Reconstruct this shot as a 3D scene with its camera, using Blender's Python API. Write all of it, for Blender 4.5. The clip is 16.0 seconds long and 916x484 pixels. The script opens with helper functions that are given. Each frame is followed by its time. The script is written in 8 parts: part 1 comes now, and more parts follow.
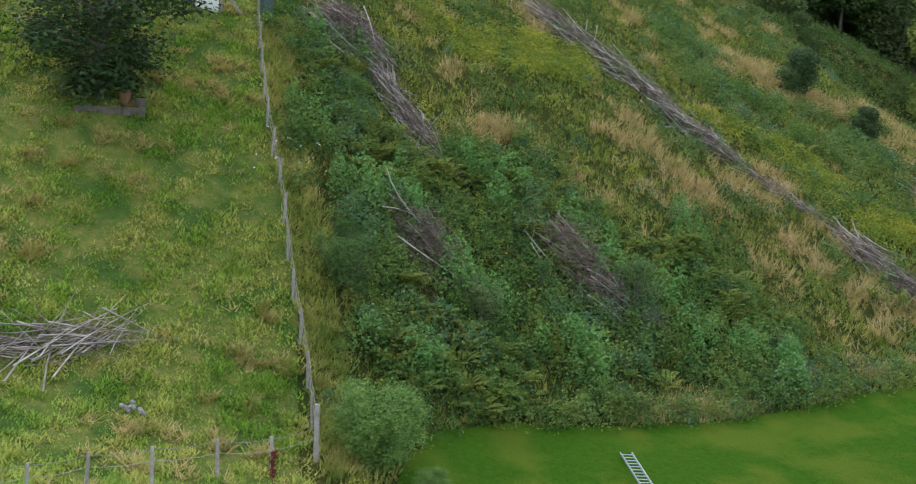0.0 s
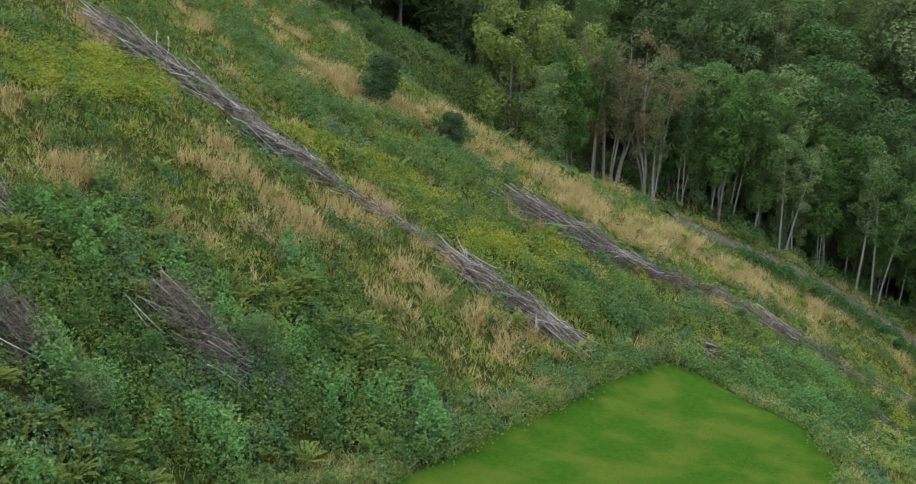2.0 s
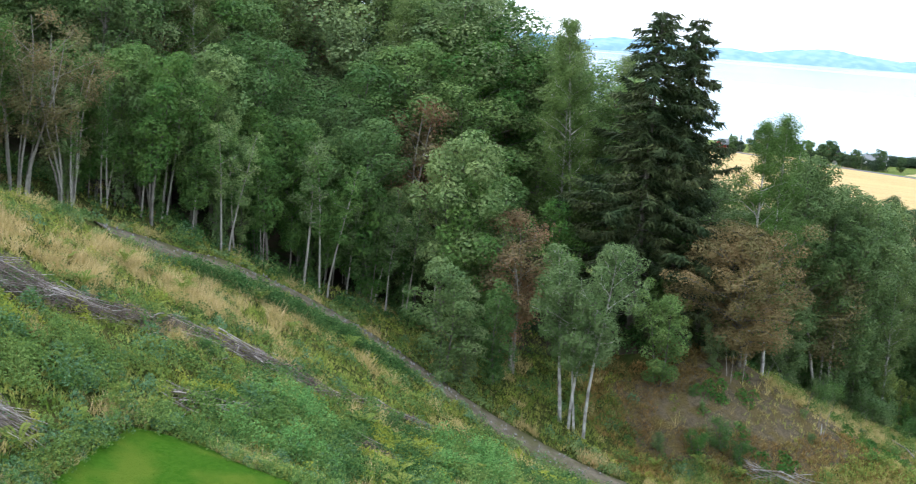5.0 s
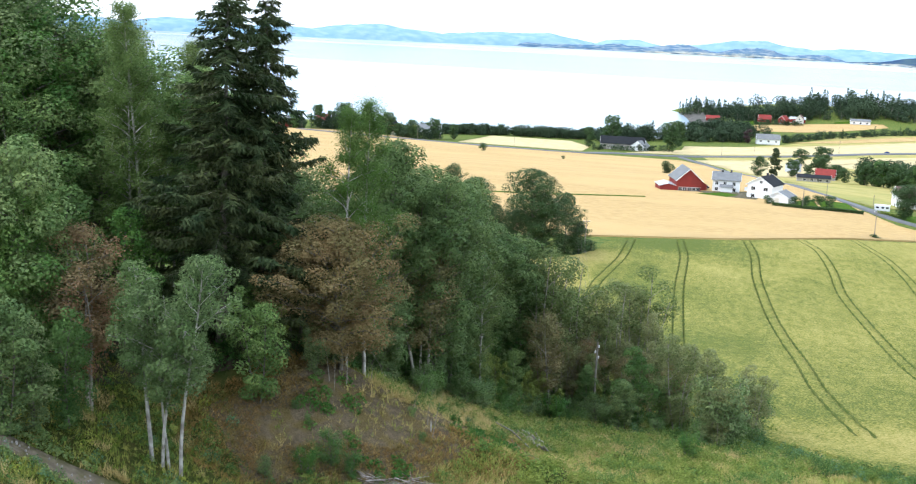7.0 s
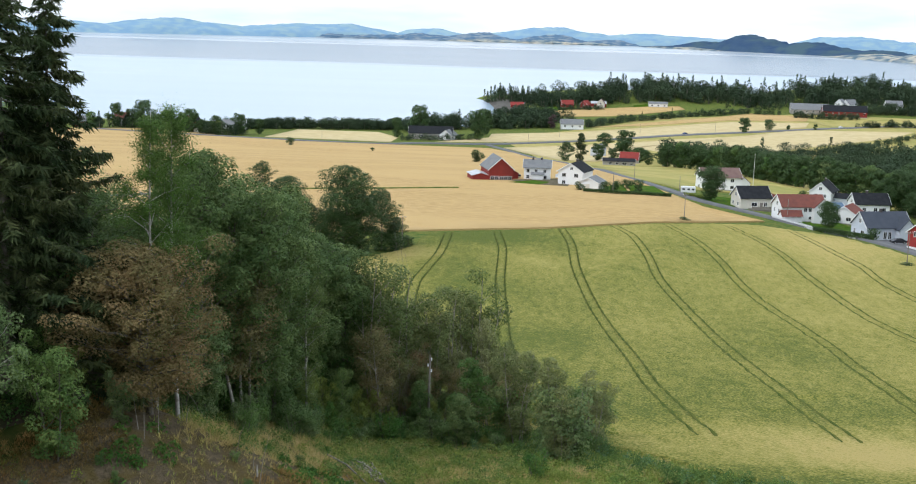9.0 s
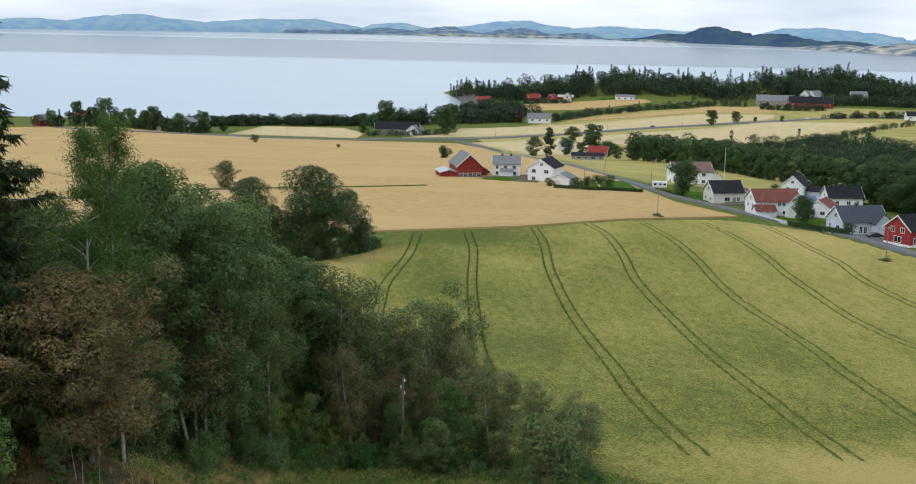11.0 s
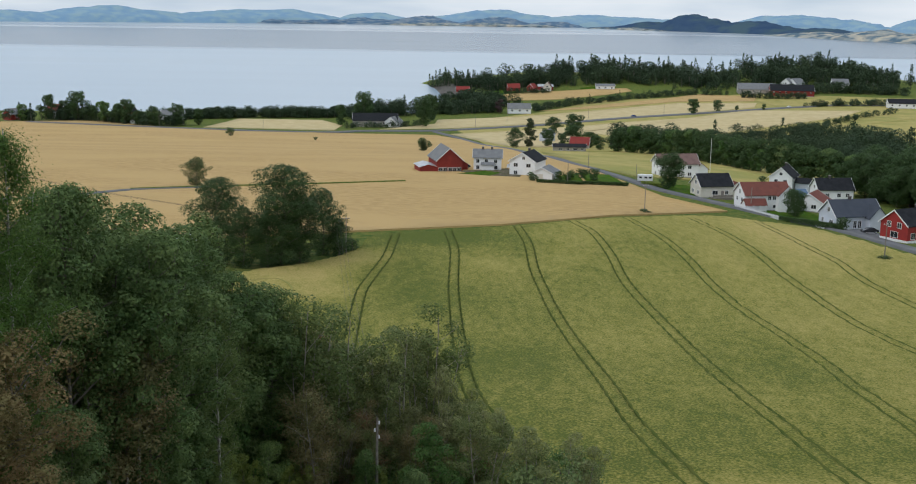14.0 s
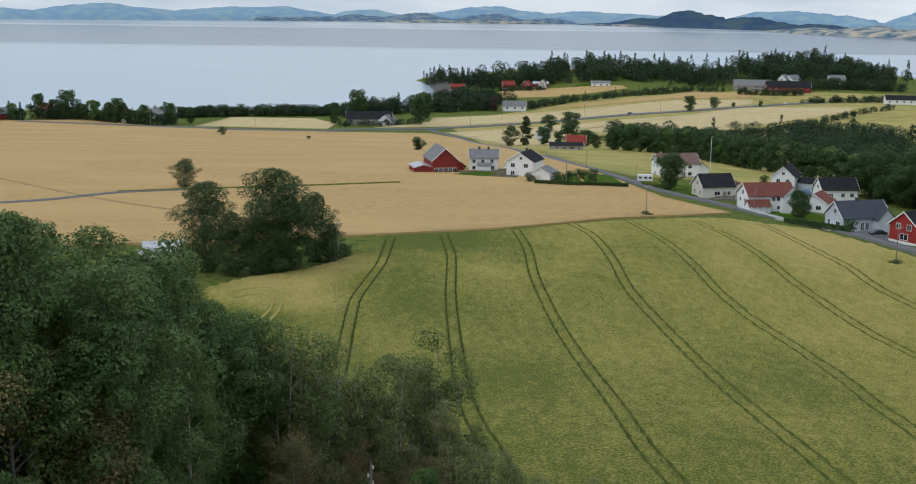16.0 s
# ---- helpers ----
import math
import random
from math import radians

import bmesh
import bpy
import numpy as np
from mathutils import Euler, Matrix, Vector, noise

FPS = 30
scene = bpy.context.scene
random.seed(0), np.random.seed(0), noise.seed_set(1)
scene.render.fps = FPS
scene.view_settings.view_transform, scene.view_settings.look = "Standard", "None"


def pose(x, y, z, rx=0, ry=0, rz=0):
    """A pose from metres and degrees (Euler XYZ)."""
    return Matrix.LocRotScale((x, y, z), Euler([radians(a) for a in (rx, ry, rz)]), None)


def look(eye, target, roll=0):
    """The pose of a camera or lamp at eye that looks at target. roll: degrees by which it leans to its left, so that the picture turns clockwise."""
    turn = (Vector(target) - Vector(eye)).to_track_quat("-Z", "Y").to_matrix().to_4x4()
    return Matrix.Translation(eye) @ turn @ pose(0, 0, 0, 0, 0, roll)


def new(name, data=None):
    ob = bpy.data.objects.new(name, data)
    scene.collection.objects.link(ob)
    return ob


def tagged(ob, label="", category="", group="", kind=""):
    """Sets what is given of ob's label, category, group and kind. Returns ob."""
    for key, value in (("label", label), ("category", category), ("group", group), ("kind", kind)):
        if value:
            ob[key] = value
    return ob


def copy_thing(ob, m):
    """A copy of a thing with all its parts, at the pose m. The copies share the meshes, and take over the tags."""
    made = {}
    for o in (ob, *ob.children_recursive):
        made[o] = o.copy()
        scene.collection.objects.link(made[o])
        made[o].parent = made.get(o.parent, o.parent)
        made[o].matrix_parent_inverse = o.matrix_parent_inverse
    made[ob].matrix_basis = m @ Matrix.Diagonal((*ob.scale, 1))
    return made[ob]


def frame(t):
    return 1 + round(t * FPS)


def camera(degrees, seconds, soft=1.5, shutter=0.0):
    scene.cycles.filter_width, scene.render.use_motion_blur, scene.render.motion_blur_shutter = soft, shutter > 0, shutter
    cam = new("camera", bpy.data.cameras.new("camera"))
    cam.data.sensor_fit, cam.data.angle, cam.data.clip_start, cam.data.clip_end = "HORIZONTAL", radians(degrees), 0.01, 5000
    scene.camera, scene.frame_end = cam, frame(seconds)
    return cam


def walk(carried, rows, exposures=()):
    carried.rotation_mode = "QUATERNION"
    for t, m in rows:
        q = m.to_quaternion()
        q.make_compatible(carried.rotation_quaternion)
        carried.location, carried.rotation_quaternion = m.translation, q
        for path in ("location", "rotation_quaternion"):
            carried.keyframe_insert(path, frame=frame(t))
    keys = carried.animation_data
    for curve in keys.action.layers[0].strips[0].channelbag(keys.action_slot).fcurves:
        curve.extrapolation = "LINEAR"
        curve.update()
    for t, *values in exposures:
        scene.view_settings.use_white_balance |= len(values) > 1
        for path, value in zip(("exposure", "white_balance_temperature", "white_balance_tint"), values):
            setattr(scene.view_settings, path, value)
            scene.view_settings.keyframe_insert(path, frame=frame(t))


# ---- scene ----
PATH = [
    (0, (24.31, -50.34, 93.97), (-24.12, -41.99, 84.73), 4.46),
    (0.5, (22.63, -50.97, 94.42), (-24.76, -37.95, 85.22), 4.41),
    (1, (20.96, -51.36, 94.90), (-25.07, -34.10, 85.73), 4.36),
    (1.5, (19.42, -51.42, 95.37), (-24.79, -29.93, 86.23), 4.21),
    (2, (17.90, -51.30, 95.85), (-24.26, -26.01, 86.73), 3.96),
    (2.5, (16.36, -50.95, 96.27), (-23.69, -22.43, 87.18), 3.72),
    (3, (14.97, -50.47, 96.65), (-22.94, -19.17, 87.53), 3.43),
    (3.2, (14.46, -50.26, 96.72), (-22.82, -18.21, 87.60), 3.44),
    (5.3, (7.36, -45.28, 96.83), (-15.64, -1.81, 87.80), 3.94),
    (5.5, (6.93, -44.63, 96.88), (-14.44, -0.33, 87.86), 3.83),
    (6, (5.82, -42.92, 96.86), (-11.51, 3.11, 87.88), 3.47),
    (6.5, (4.86, -41.07, 96.94), (-8.38, 6.31, 88.01), 3.02),
    (7, (4.10, -39.18, 96.98), (-5.68, 9.04, 88.07), 2.65),
    (7.5, (3.38, -37.10, 97.03), (-3.25, 11.65, 88.12), 2.37),
    (8, (2.74, -34.99, 97.05), (-0.86, 14.06, 88.07), 1.97),
    (8.5, (2.21, -33.00, 97.13), (-0.55, 16.11, 88.17), 1.84),
    (9, (1.83, -31.13, 97.14), (-0.49, 17.99, 88.14), 1.64),
    (11.5, (0.82, -20.81, 97.08), (0.01, 28.31, 87.82), 1.12),
    (12, (0.80, -18.77, 97.03), (0.16, 30.35, 87.68), 1.02),
    (12.5, (0.78, -16.59, 97.06), (0.26, 32.51, 87.60), 0.96),
    (13, (0.75, -14.28, 97.09), (0.38, 34.80, 87.56), 0.89),
    (13.5, (0.66, -11.98, 97.11), (0.37, 37.09, 87.55), 0.87),
    (14, (0.57, -9.54, 97.05), (0.35, 39.53, 87.46), 0.87),
    (14.5, (0.42, -7.20, 97.05), (0.28, 41.87, 87.44), 0.85),
    (15, (0.30, -4.89, 97.03), (0.23, 44.18, 87.41), 0.81),
    (15.5, (0.10, -2.48, 97.02), (0.07, 46.58, 87.35), 0.78),
    (16, (-0.00, 0.00, 97.00), (-0.00, 49.05, 87.29), 0.73),
]
EXPOSURE = [(0.0, 0.43, 6350, 10), (1.0, 0.65, 6350, 10), (3.2, 0.58, 6350, 10), (5.3, 1.06, 6050, 10), (6.0, 0.98, 6050, 10), (7.0, 0.88, 6100, 10), (8.0, 0.6, 6250, 10), (9.0, 0.24, 6450, 10), (11.5, -0.2, 6500, 10), (13.5, -0.37, 6500, 10), (16.0, -0.46, 6500, 10)]
cam = camera(40.13, 16.0, soft=1.1, shutter=0.12)
walk(cam, [(t, look(eye, target, roll)) for t, eye, target, roll in PATH], EXPOSURE)

# ---- light ----
SUN_AZ, SUN_EL = radians(-125), radians(44)
world = bpy.data.worlds.new("sky")
scene.world = world
world.use_nodes = True
wn, wl = world.node_tree.nodes, world.node_tree.links
sky = wn.new("ShaderNodeTexSky")
sky.sky_type, sky.sun_disc = "NISHITA", False
sky.sun_elevation, sky.sun_rotation = SUN_EL, SUN_AZ
sky.dust_density, sky.air_density = 0.6, 1.0
coord = wn.new("ShaderNodeTexCoord")
stretch = wn.new("ShaderNodeMapping")
stretch.inputs["Scale"].default_value = (1.2, 1.2, 7.0)
puff = wn.new("ShaderNodeTexNoise")
puff.inputs["Scale"].default_value, puff.inputs["Detail"].default_value = 2.6, 6.0
ramp = wn.new("ShaderNodeValToRGB")
ramp.color_ramp.elements[0].position, ramp.color_ramp.elements[1].position = 0.38, 0.62
mixc = wn.new("ShaderNodeMix")
mixc.data_type = "RGBA"
mixc.inputs[7].default_value = (12.2, 12.7, 13.2, 1)
wl.new(coord.outputs["Generated"], stretch.inputs["Vector"])
wl.new(stretch.outputs["Vector"], puff.inputs["Vector"])
wl.new(puff.outputs["Fac"], ramp.inputs["Fac"])
ramp.color_ramp.elements[0].color = (0.0, 0.0, 0.0, 1)
haze = wn.new("ShaderNodeMix")
haze.data_type = "RGBA"
haze.inputs[0].default_value = 0.72
haze.inputs[7].default_value = (8.3, 10.2, 12.5, 1)
wl.new(sky.outputs["Color"], haze.inputs[6])
wl.new(ramp.outputs["Color"], mixc.inputs[0])
wl.new(haze.outputs[2], mixc.inputs[6])
wl.new(mixc.outputs[2], wn["Background"].inputs["Color"])
wn["Background"].inputs["Strength"].default_value = 0.1

sun_data = bpy.data.lights.new("sun", "SUN")
sun_data.energy, sun_data.angle, sun_data.color = 1.15, radians(22), (1.0, 0.97, 0.93)
sun = new("sun", sun_data)
sun.matrix_world = look((math.sin(SUN_AZ) * 90, math.cos(SUN_AZ) * 90, 200), (0, 0, 200 - 90 * math.tan(SUN_EL)))


# ---- materials ----
def material(name, color, color2=None, scale=3.0, rough=0.8, bump=0.0, bump_scale=20.0, island=0.0, translucent=0.0, detail=5.0, spec=0.3, metal=0.0, color3=None, scale3=0.3, stretch3=(1, 1, 1), per_object=0.0, stretch2=(1, 1, 1), soften=0.15, per_tree=0.0):
    """Two- or three-tone noise material with optional fine relief and variation from piece to piece."""
    mat = bpy.data.materials.new(name)
    mat.use_nodes = True
    n, l = mat.node_tree.nodes, mat.node_tree.links
    b = n["Principled BSDF"]
    b.inputs["Roughness"].default_value = rough
    b.inputs["Specular IOR Level"].default_value = spec
    b.inputs["Metallic"].default_value = metal
    tc = n.new("ShaderNodeTexCoord")
    out = None

    def mixed(fac, a, c):
        m = n.new("ShaderNodeMix")
        m.data_type = "RGBA"
        l.new(fac, m.inputs[0])
        for slot, v in ((6, a), (7, c)):
            if isinstance(v, tuple):
                m.inputs[slot].default_value = (*v, 1)
            else:
                l.new(v, m.inputs[slot])
        return m.outputs[2]

    def noisy(s, st=(1, 1, 1), lo=0.35, hi=0.65, det=5.0):
        mp = n.new("ShaderNodeMapping")
        mp.inputs["Scale"].default_value = st
        t = n.new("ShaderNodeTexNoise")
        t.inputs["Scale"].default_value, t.inputs["Detail"].default_value = s, det
        r = n.new("ShaderNodeMapRange")
        r.inputs["From Min"].default_value, r.inputs["From Max"].default_value = lo, hi
        l.new(tc.outputs["Object"], mp.inputs["Vector"])
        l.new(mp.outputs["Vector"], t.inputs["Vector"])
        l.new(t.outputs["Fac"], r.inputs["Value"])
        return r.outputs["Result"]

    out = color
    if color2:
        out = mixed(noisy(scale, stretch2, 0.5 - soften, 0.5 + soften, detail), color, color2)
    if color3:
        out = mixed(noisy(scale3, stretch3, 0.45, 0.62), out, color3)
    if island or per_object:
        src = n.new("ShaderNodeNewGeometry").outputs["Random Per Island"] if island else n.new("ShaderNodeObjectInfo").outputs["Random"]
        amount = island or per_object
        h = n.new("ShaderNodeHueSaturation")
        mr = n.new("ShaderNodeMapRange")
        mr.inputs["To Min"].default_value, mr.inputs["To Max"].default_value = 1 - amount, 1 + amount
        mh = n.new("ShaderNodeMapRange")
        mh.inputs["To Min"].default_value, mh.inputs["To Max"].default_value = 0.5 + 0.03 * amount, 0.5 - 0.05 * amount
        l.new(src, mr.inputs["Value"])
        l.new(src, mh.inputs["Value"])
        l.new(mr.outputs["Result"], h.inputs["Value"])
        l.new(mh.outputs["Result"], h.inputs["Hue"])
        if isinstance(out, tuple):
            h.inputs["Color"].default_value = (*out, 1)
        else:
            l.new(out, h.inputs["Color"])
        out = h.outputs["Color"]
    if per_tree:
        src = n.new("ShaderNodeObjectInfo").outputs["Random"]
        h = n.new("ShaderNodeHueSaturation")
        for slot, lo, hi in (("Value", 1 - per_tree, 1 + per_tree), ("Hue", 0.5 + 0.09 * per_tree, 0.5 - 0.12 * per_tree), ("Saturation", 1.1, 0.85)):
            mr = n.new("ShaderNodeMapRange")
            mr.inputs["To Min"].default_value, mr.inputs["To Max"].default_value = lo, hi
            l.new(src, mr.inputs["Value"])
            l.new(mr.outputs["Result"], h.inputs[slot])
        l.new(out, h.inputs["Color"])
        out = h.outputs["Color"]
    if isinstance(out, tuple):
        b.inputs["Base Color"].default_value = (*out, 1)
    else:
        l.new(out, b.inputs["Base Color"])
    if bump:
        bn = n.new("ShaderNodeBump")
        bn.inputs["Distance"].default_value = bump
        l.new(noisy(bump_scale, lo=0.2, hi=0.8), bn.inputs["Height"])
        l.new(bn.outputs["Normal"], b.inputs["Normal"])
    if translucent:
        tr = n.new("ShaderNodeBsdfTranslucent")
        ms = n.new("ShaderNodeMixShader")
        ms.inputs[0].default_value = translucent
        if isinstance(out, tuple):
            tr.inputs["Color"].default_value = (*out, 1)
        else:
            l.new(out, tr.inputs["Color"])
        l.new(b.outputs["BSDF"], ms.inputs[1])
        l.new(tr.outputs["BSDF"], ms.inputs[2])
        l.new(ms.outputs["Shader"], n["Material Output"].inputs["Surface"])
    return mat


M_MEADOW = material("meadow_ground", (0.095, 0.15, 0.025), (0.20, 0.19, 0.053), 2.6, 0.95, 0.12, 9.0, color3=(0.06, 0.115, 0.021), scale3=0.6, spec=0.1, detail=9.0)
M_LAWN = material("lawn", (0.034, 0.10, 0.005), (0.052, 0.12, 0.009), 5.0, 0.95, 0.06, 18.0, color3=(0.088, 0.135, 0.014), scale3=0.45, detail=9.0, spec=0.05)
M_BARLEY = material("barley", (0.4, 0.34, 0.11), None, rough=0.95, bump=0.35, bump_scale=5.0, spec=0.1)
bn_, bl_ = M_BARLEY.node_tree.nodes, M_BARLEY.node_tree.links
btc = bn_.new("ShaderNodeTexCoord")
total = None
for scale_, stretch_, detail_, weight_ in ((4.0, (0.9, 0.7, 1), 5.0, 1.25), (0.7, (1.0, 0.4, 1), 9.0, 0.42), (0.045, (1.3, 0.4, 1), 7.0, 0.62)):
    mp_, nz_, mu_ = bn_.new("ShaderNodeMapping"), bn_.new("ShaderNodeTexNoise"), bn_.new("ShaderNodeMath")
    mp_.inputs["Scale"].default_value = stretch_
    nz_.inputs["Scale"].default_value, nz_.inputs["Detail"].default_value = scale_, detail_
    mu_.operation = "MULTIPLY_ADD"
    mu_.inputs[1].default_value, mu_.inputs[2].default_value = weight_, 0.0
    bl_.new(btc.outputs["Object"], mp_.inputs["Vector"])
    bl_.new(mp_.outputs["Vector"], nz_.inputs["Vector"])
    bl_.new(nz_.outputs["Fac"], mu_.inputs[0])
    if total is not None:
        bl_.new(total, mu_.inputs[2])
    total = mu_.outputs["Value"]
bxy, bgr = bn_.new("ShaderNodeSeparateXYZ"), bn_.new("ShaderNodeMath")
bgr.operation = "MULTIPLY_ADD"
bgr.inputs[1].default_value = 0.0006
bgx = bn_.new("ShaderNodeMath")
bgx.operation = "MULTIPLY_ADD"
bgx.inputs[1].default_value = 0.0022
bl_.new(btc.outputs["Object"], bxy.inputs["Vector"])
bl_.new(bxy.outputs["Y"], bgr.inputs[0])
bl_.new(bxy.outputs["X"], bgx.inputs[0])
bl_.new(total, bgx.inputs[2])
bl_.new(bgx.outputs["Value"], bgr.inputs[2])
total = bgr.outputs["Value"]
# unripe and overripe places: centre, reach, how much riper
for spot_, reach_, riper_ in (((-6, 279, 0), 24.0, -0.30), ((12, 262, 0), 20.0, -0.12), ((-34, 214, 0), 22.0, 0.34), ((-22, 249, 0), 13.0, 0.34), ((-32, 234, 0), 17.0, 0.34), ((24, 80, 0), 20.0, 0.30), ((44, 76, 0), 24.0, 0.30), ((10, 112, 0), 26.0, -0.03), ((90, 285, 0), 40.0, 0.12)):
    far_, rmp_, put_ = bn_.new("ShaderNodeVectorMath"), bn_.new("ShaderNodeMapRange"), bn_.new("ShaderNodeMath")
    far_.operation, rmp_.interpolation_type, put_.operation = "DISTANCE", "SMOOTHSTEP", "ADD"
    flat_ = bn_.new("ShaderNodeVectorMath")
    flat_.operation = "MULTIPLY"
    flat_.inputs[1].default_value = (1, 1, 0)
    bl_.new(btc.outputs["Object"], flat_.inputs[0])
    bl_.new(flat_.outputs["Vector"], far_.inputs[0])
    far_.inputs[1].default_value = spot_
    rmp_.inputs["From Min"].default_value, rmp_.inputs["From Max"].default_value = reach_, reach_ * 0.25
    rmp_.inputs["To Min"].default_value, rmp_.inputs["To Max"].default_value = 0.0, riper_
    bl_.new(far_.outputs["Value"], rmp_.inputs["Value"])
    bl_.new(rmp_.outputs["Result"], put_.inputs[0])
    bl_.new(total, put_.inputs[1])
    total = put_.outputs["Value"]
ripe = bn_.new("ShaderNodeValToRGB")
half = bn_.new("ShaderNodeMath")
half.operation = "MULTIPLY"
half.inputs[1].default_value = 0.351
bl_.new(total, half.inputs[0])
bl_.new(half.outputs["Value"], ripe.inputs["Fac"])
ripe.color_ramp.elements[0].position, ripe.color_ramp.elements[0].color = 0.40, (0.13, 0.165, 0.034, 1)
ripe.color_ramp.elements[1].position, ripe.color_ramp.elements[1].color = 0.60, (0.56, 0.45, 0.165, 1)
ripe.color_ramp.elements.new(0.485).color = (0.325, 0.31, 0.075, 1)
bl_.new(ripe.outputs["Color"], bn_["Principled BSDF"].inputs["Base Color"])
M_TRACK = material("wheel_track", (0.085, 0.125, 0.028), (0.15, 0.17, 0.045), 0.35, 0.95, 0.1, 5.0, spec=0.1)
M_WHEAT = material("wheat", (0.55, 0.38, 0.17), (0.44, 0.30, 0.13), 1.2, 0.9, 0.25, 2.5, color3=(0.54, 0.375, 0.168), scale3=0.02, stretch3=(0.7, 2, 1), detail=12.0, spec=0.1, stretch2=(0.3, 1.2, 1), soften=0.1)
M_PALEWHEAT = material("pale_stubble", (0.58, 0.48, 0.27), (0.50, 0.40, 0.21), 0.15, 0.9, 0.1, 2.0, detail=10.0, spec=0.1)
M_GRASSFIELD = material("hay_field", (0.43, 0.355, 0.13), (0.35, 0.305, 0.10), 0.2, 0.9, 0.1, 2.0, detail=10.0, color3=(0.29, 0.28, 0.085), scale3=0.04, spec=0.1)
M_GRAVEL = material("gravel", (0.115, 0.098, 0.072), (0.185, 0.155, 0.115), 1.8, 0.95, 0.05, 14.0, color3=(0.10, 0.095, 0.045), scale3=0.8, spec=0.1)
M_ASPHALT = material("asphalt", (0.15, 0.155, 0.165), (0.12, 0.125, 0.13), 0.3, 0.85, 0.01, 20.0)
M_SOIL = material("forest_soil", (0.095, 0.077, 0.048), (0.16, 0.125, 0.082), 3.5, 0.95, 0.2, 9.0, color3=(0.13, 0.10, 0.04), scale3=0.9, spec=0.1, detail=10.0)
# thatch darkened in colour to stand in for the shade between tufts
M_THATCHSHADE = material("slope_thatch_gap_shade", (0.045, 0.06, 0.014), (0.095, 0.09, 0.027), 2.6, 0.95, 0.15, 9.0, color3=(0.04, 0.06, 0.014), scale3=0.6, spec=0.05, detail=9.0)
M_ROCK = material("shore_rock", (0.07, 0.065, 0.06), (0.13, 0.12, 0.105), 0.15, 0.9, 0.3, 0.6, spec=0.2)
M_FLOOR = material("leaf_litter", (0.045, 0.04, 0.025), (0.075, 0.06, 0.04), 1.2, 0.95, 0.08, 6.0, color3=(0.045, 0.065, 0.02), scale3=0.5, spec=0.1)
M_BARK = material("bark", (0.11, 0.095, 0.08), (0.19, 0.17, 0.145), 3.0, 0.9, 0.02, 12.0)
M_PALEBARK = material("pale_bark", (0.34, 0.31, 0.27), (0.22, 0.2, 0.17), 3.0, 0.9, 0.02, 12.0)
M_BIRCHBARK = material("birch_bark", (0.5, 0.48, 0.44), (0.2, 0.18, 0.16), 2.5, 0.8, 0.01, 12.0)
M_LEAF = material("leaf", (0.10, 0.205, 0.052), (0.17, 0.265, 0.072), 0.6, 0.6, island=0.28, translucent=0.4, spec=0.2, per_tree=0.22)
M_LEAFDARK = material("leaf_dark", (0.085, 0.165, 0.049), (0.14, 0.22, 0.068), 0.6, 0.6, island=0.28, translucent=0.35, spec=0.2, per_tree=0.22)
M_LEAFBIRCH = material("leaf_birch", (0.12, 0.20, 0.05), (0.165, 0.235, 0.07), 0.5, 0.6, island=0.28, translucent=0.4, spec=0.2, per_tree=0.22)
M_LEAFGREY = material("leaf_grey_green", (0.085, 0.17, 0.046), (0.125, 0.205, 0.066), 0.5, 0.6, island=0.3, translucent=0.35, spec=0.2, per_tree=0.15)
M_LEAFBROWN = material("leaf_withered", (0.285, 0.208, 0.098), (0.17, 0.16, 0.064), 0.3, 0.7, island=0.28, translucent=0.35, spec=0.15)
M_LEAFRED = material("leaf_russet", (0.30, 0.165, 0.09), (0.16, 0.16, 0.07), 0.5, 0.7, island=0.28, translucent=0.35, spec=0.2)
M_NEEDLE = material("spruce_needles", (0.028, 0.053, 0.02), (0.062, 0.077, 0.028), 0.5, 0.65, island=0.4, translucent=0.12, spec=0.15)


# ---- builders ----
def mesh_object(name, verts, faces, mat, parent=None, label="", smooth=False):
    """One mesh object from an array of places and one of equal faces (or a list of both kinds)."""
    me = bpy.data.meshes.new(name)
    verts = np.asarray(verts, np.float32).reshape(-1, 3)
    groups = faces if isinstance(faces, list) else [faces]
    groups = [np.asarray(g, np.int32) for g in groups if len(g)]
    sizes = np.concatenate([np.full(len(g), g.shape[1], np.int32) for g in groups])
    flat = np.concatenate([g.ravel() for g in groups])
    me.vertices.add(len(verts))
    me.vertices.foreach_set("co", verts.ravel())
    me.loops.add(len(flat))
    me.loops.foreach_set("vertex_index", flat)
    me.polygons.add(len(sizes))
    me.polygons.foreach_set("loop_start", np.concatenate([[0], np.cumsum(sizes)[:-1]]).astype(np.int32))
    me.update(calc_edges=True)
    me.validate()
    for m in mat if isinstance(mat, (list, tuple)) else [mat]:
        me.materials.append(m)
    if smooth:
        me.polygons.foreach_set("use_smooth", np.ones(len(sizes), bool))
    ob = new(name, me)
    if parent:
        ob.parent = parent
    if label:
        ob["label"] = label
    return ob


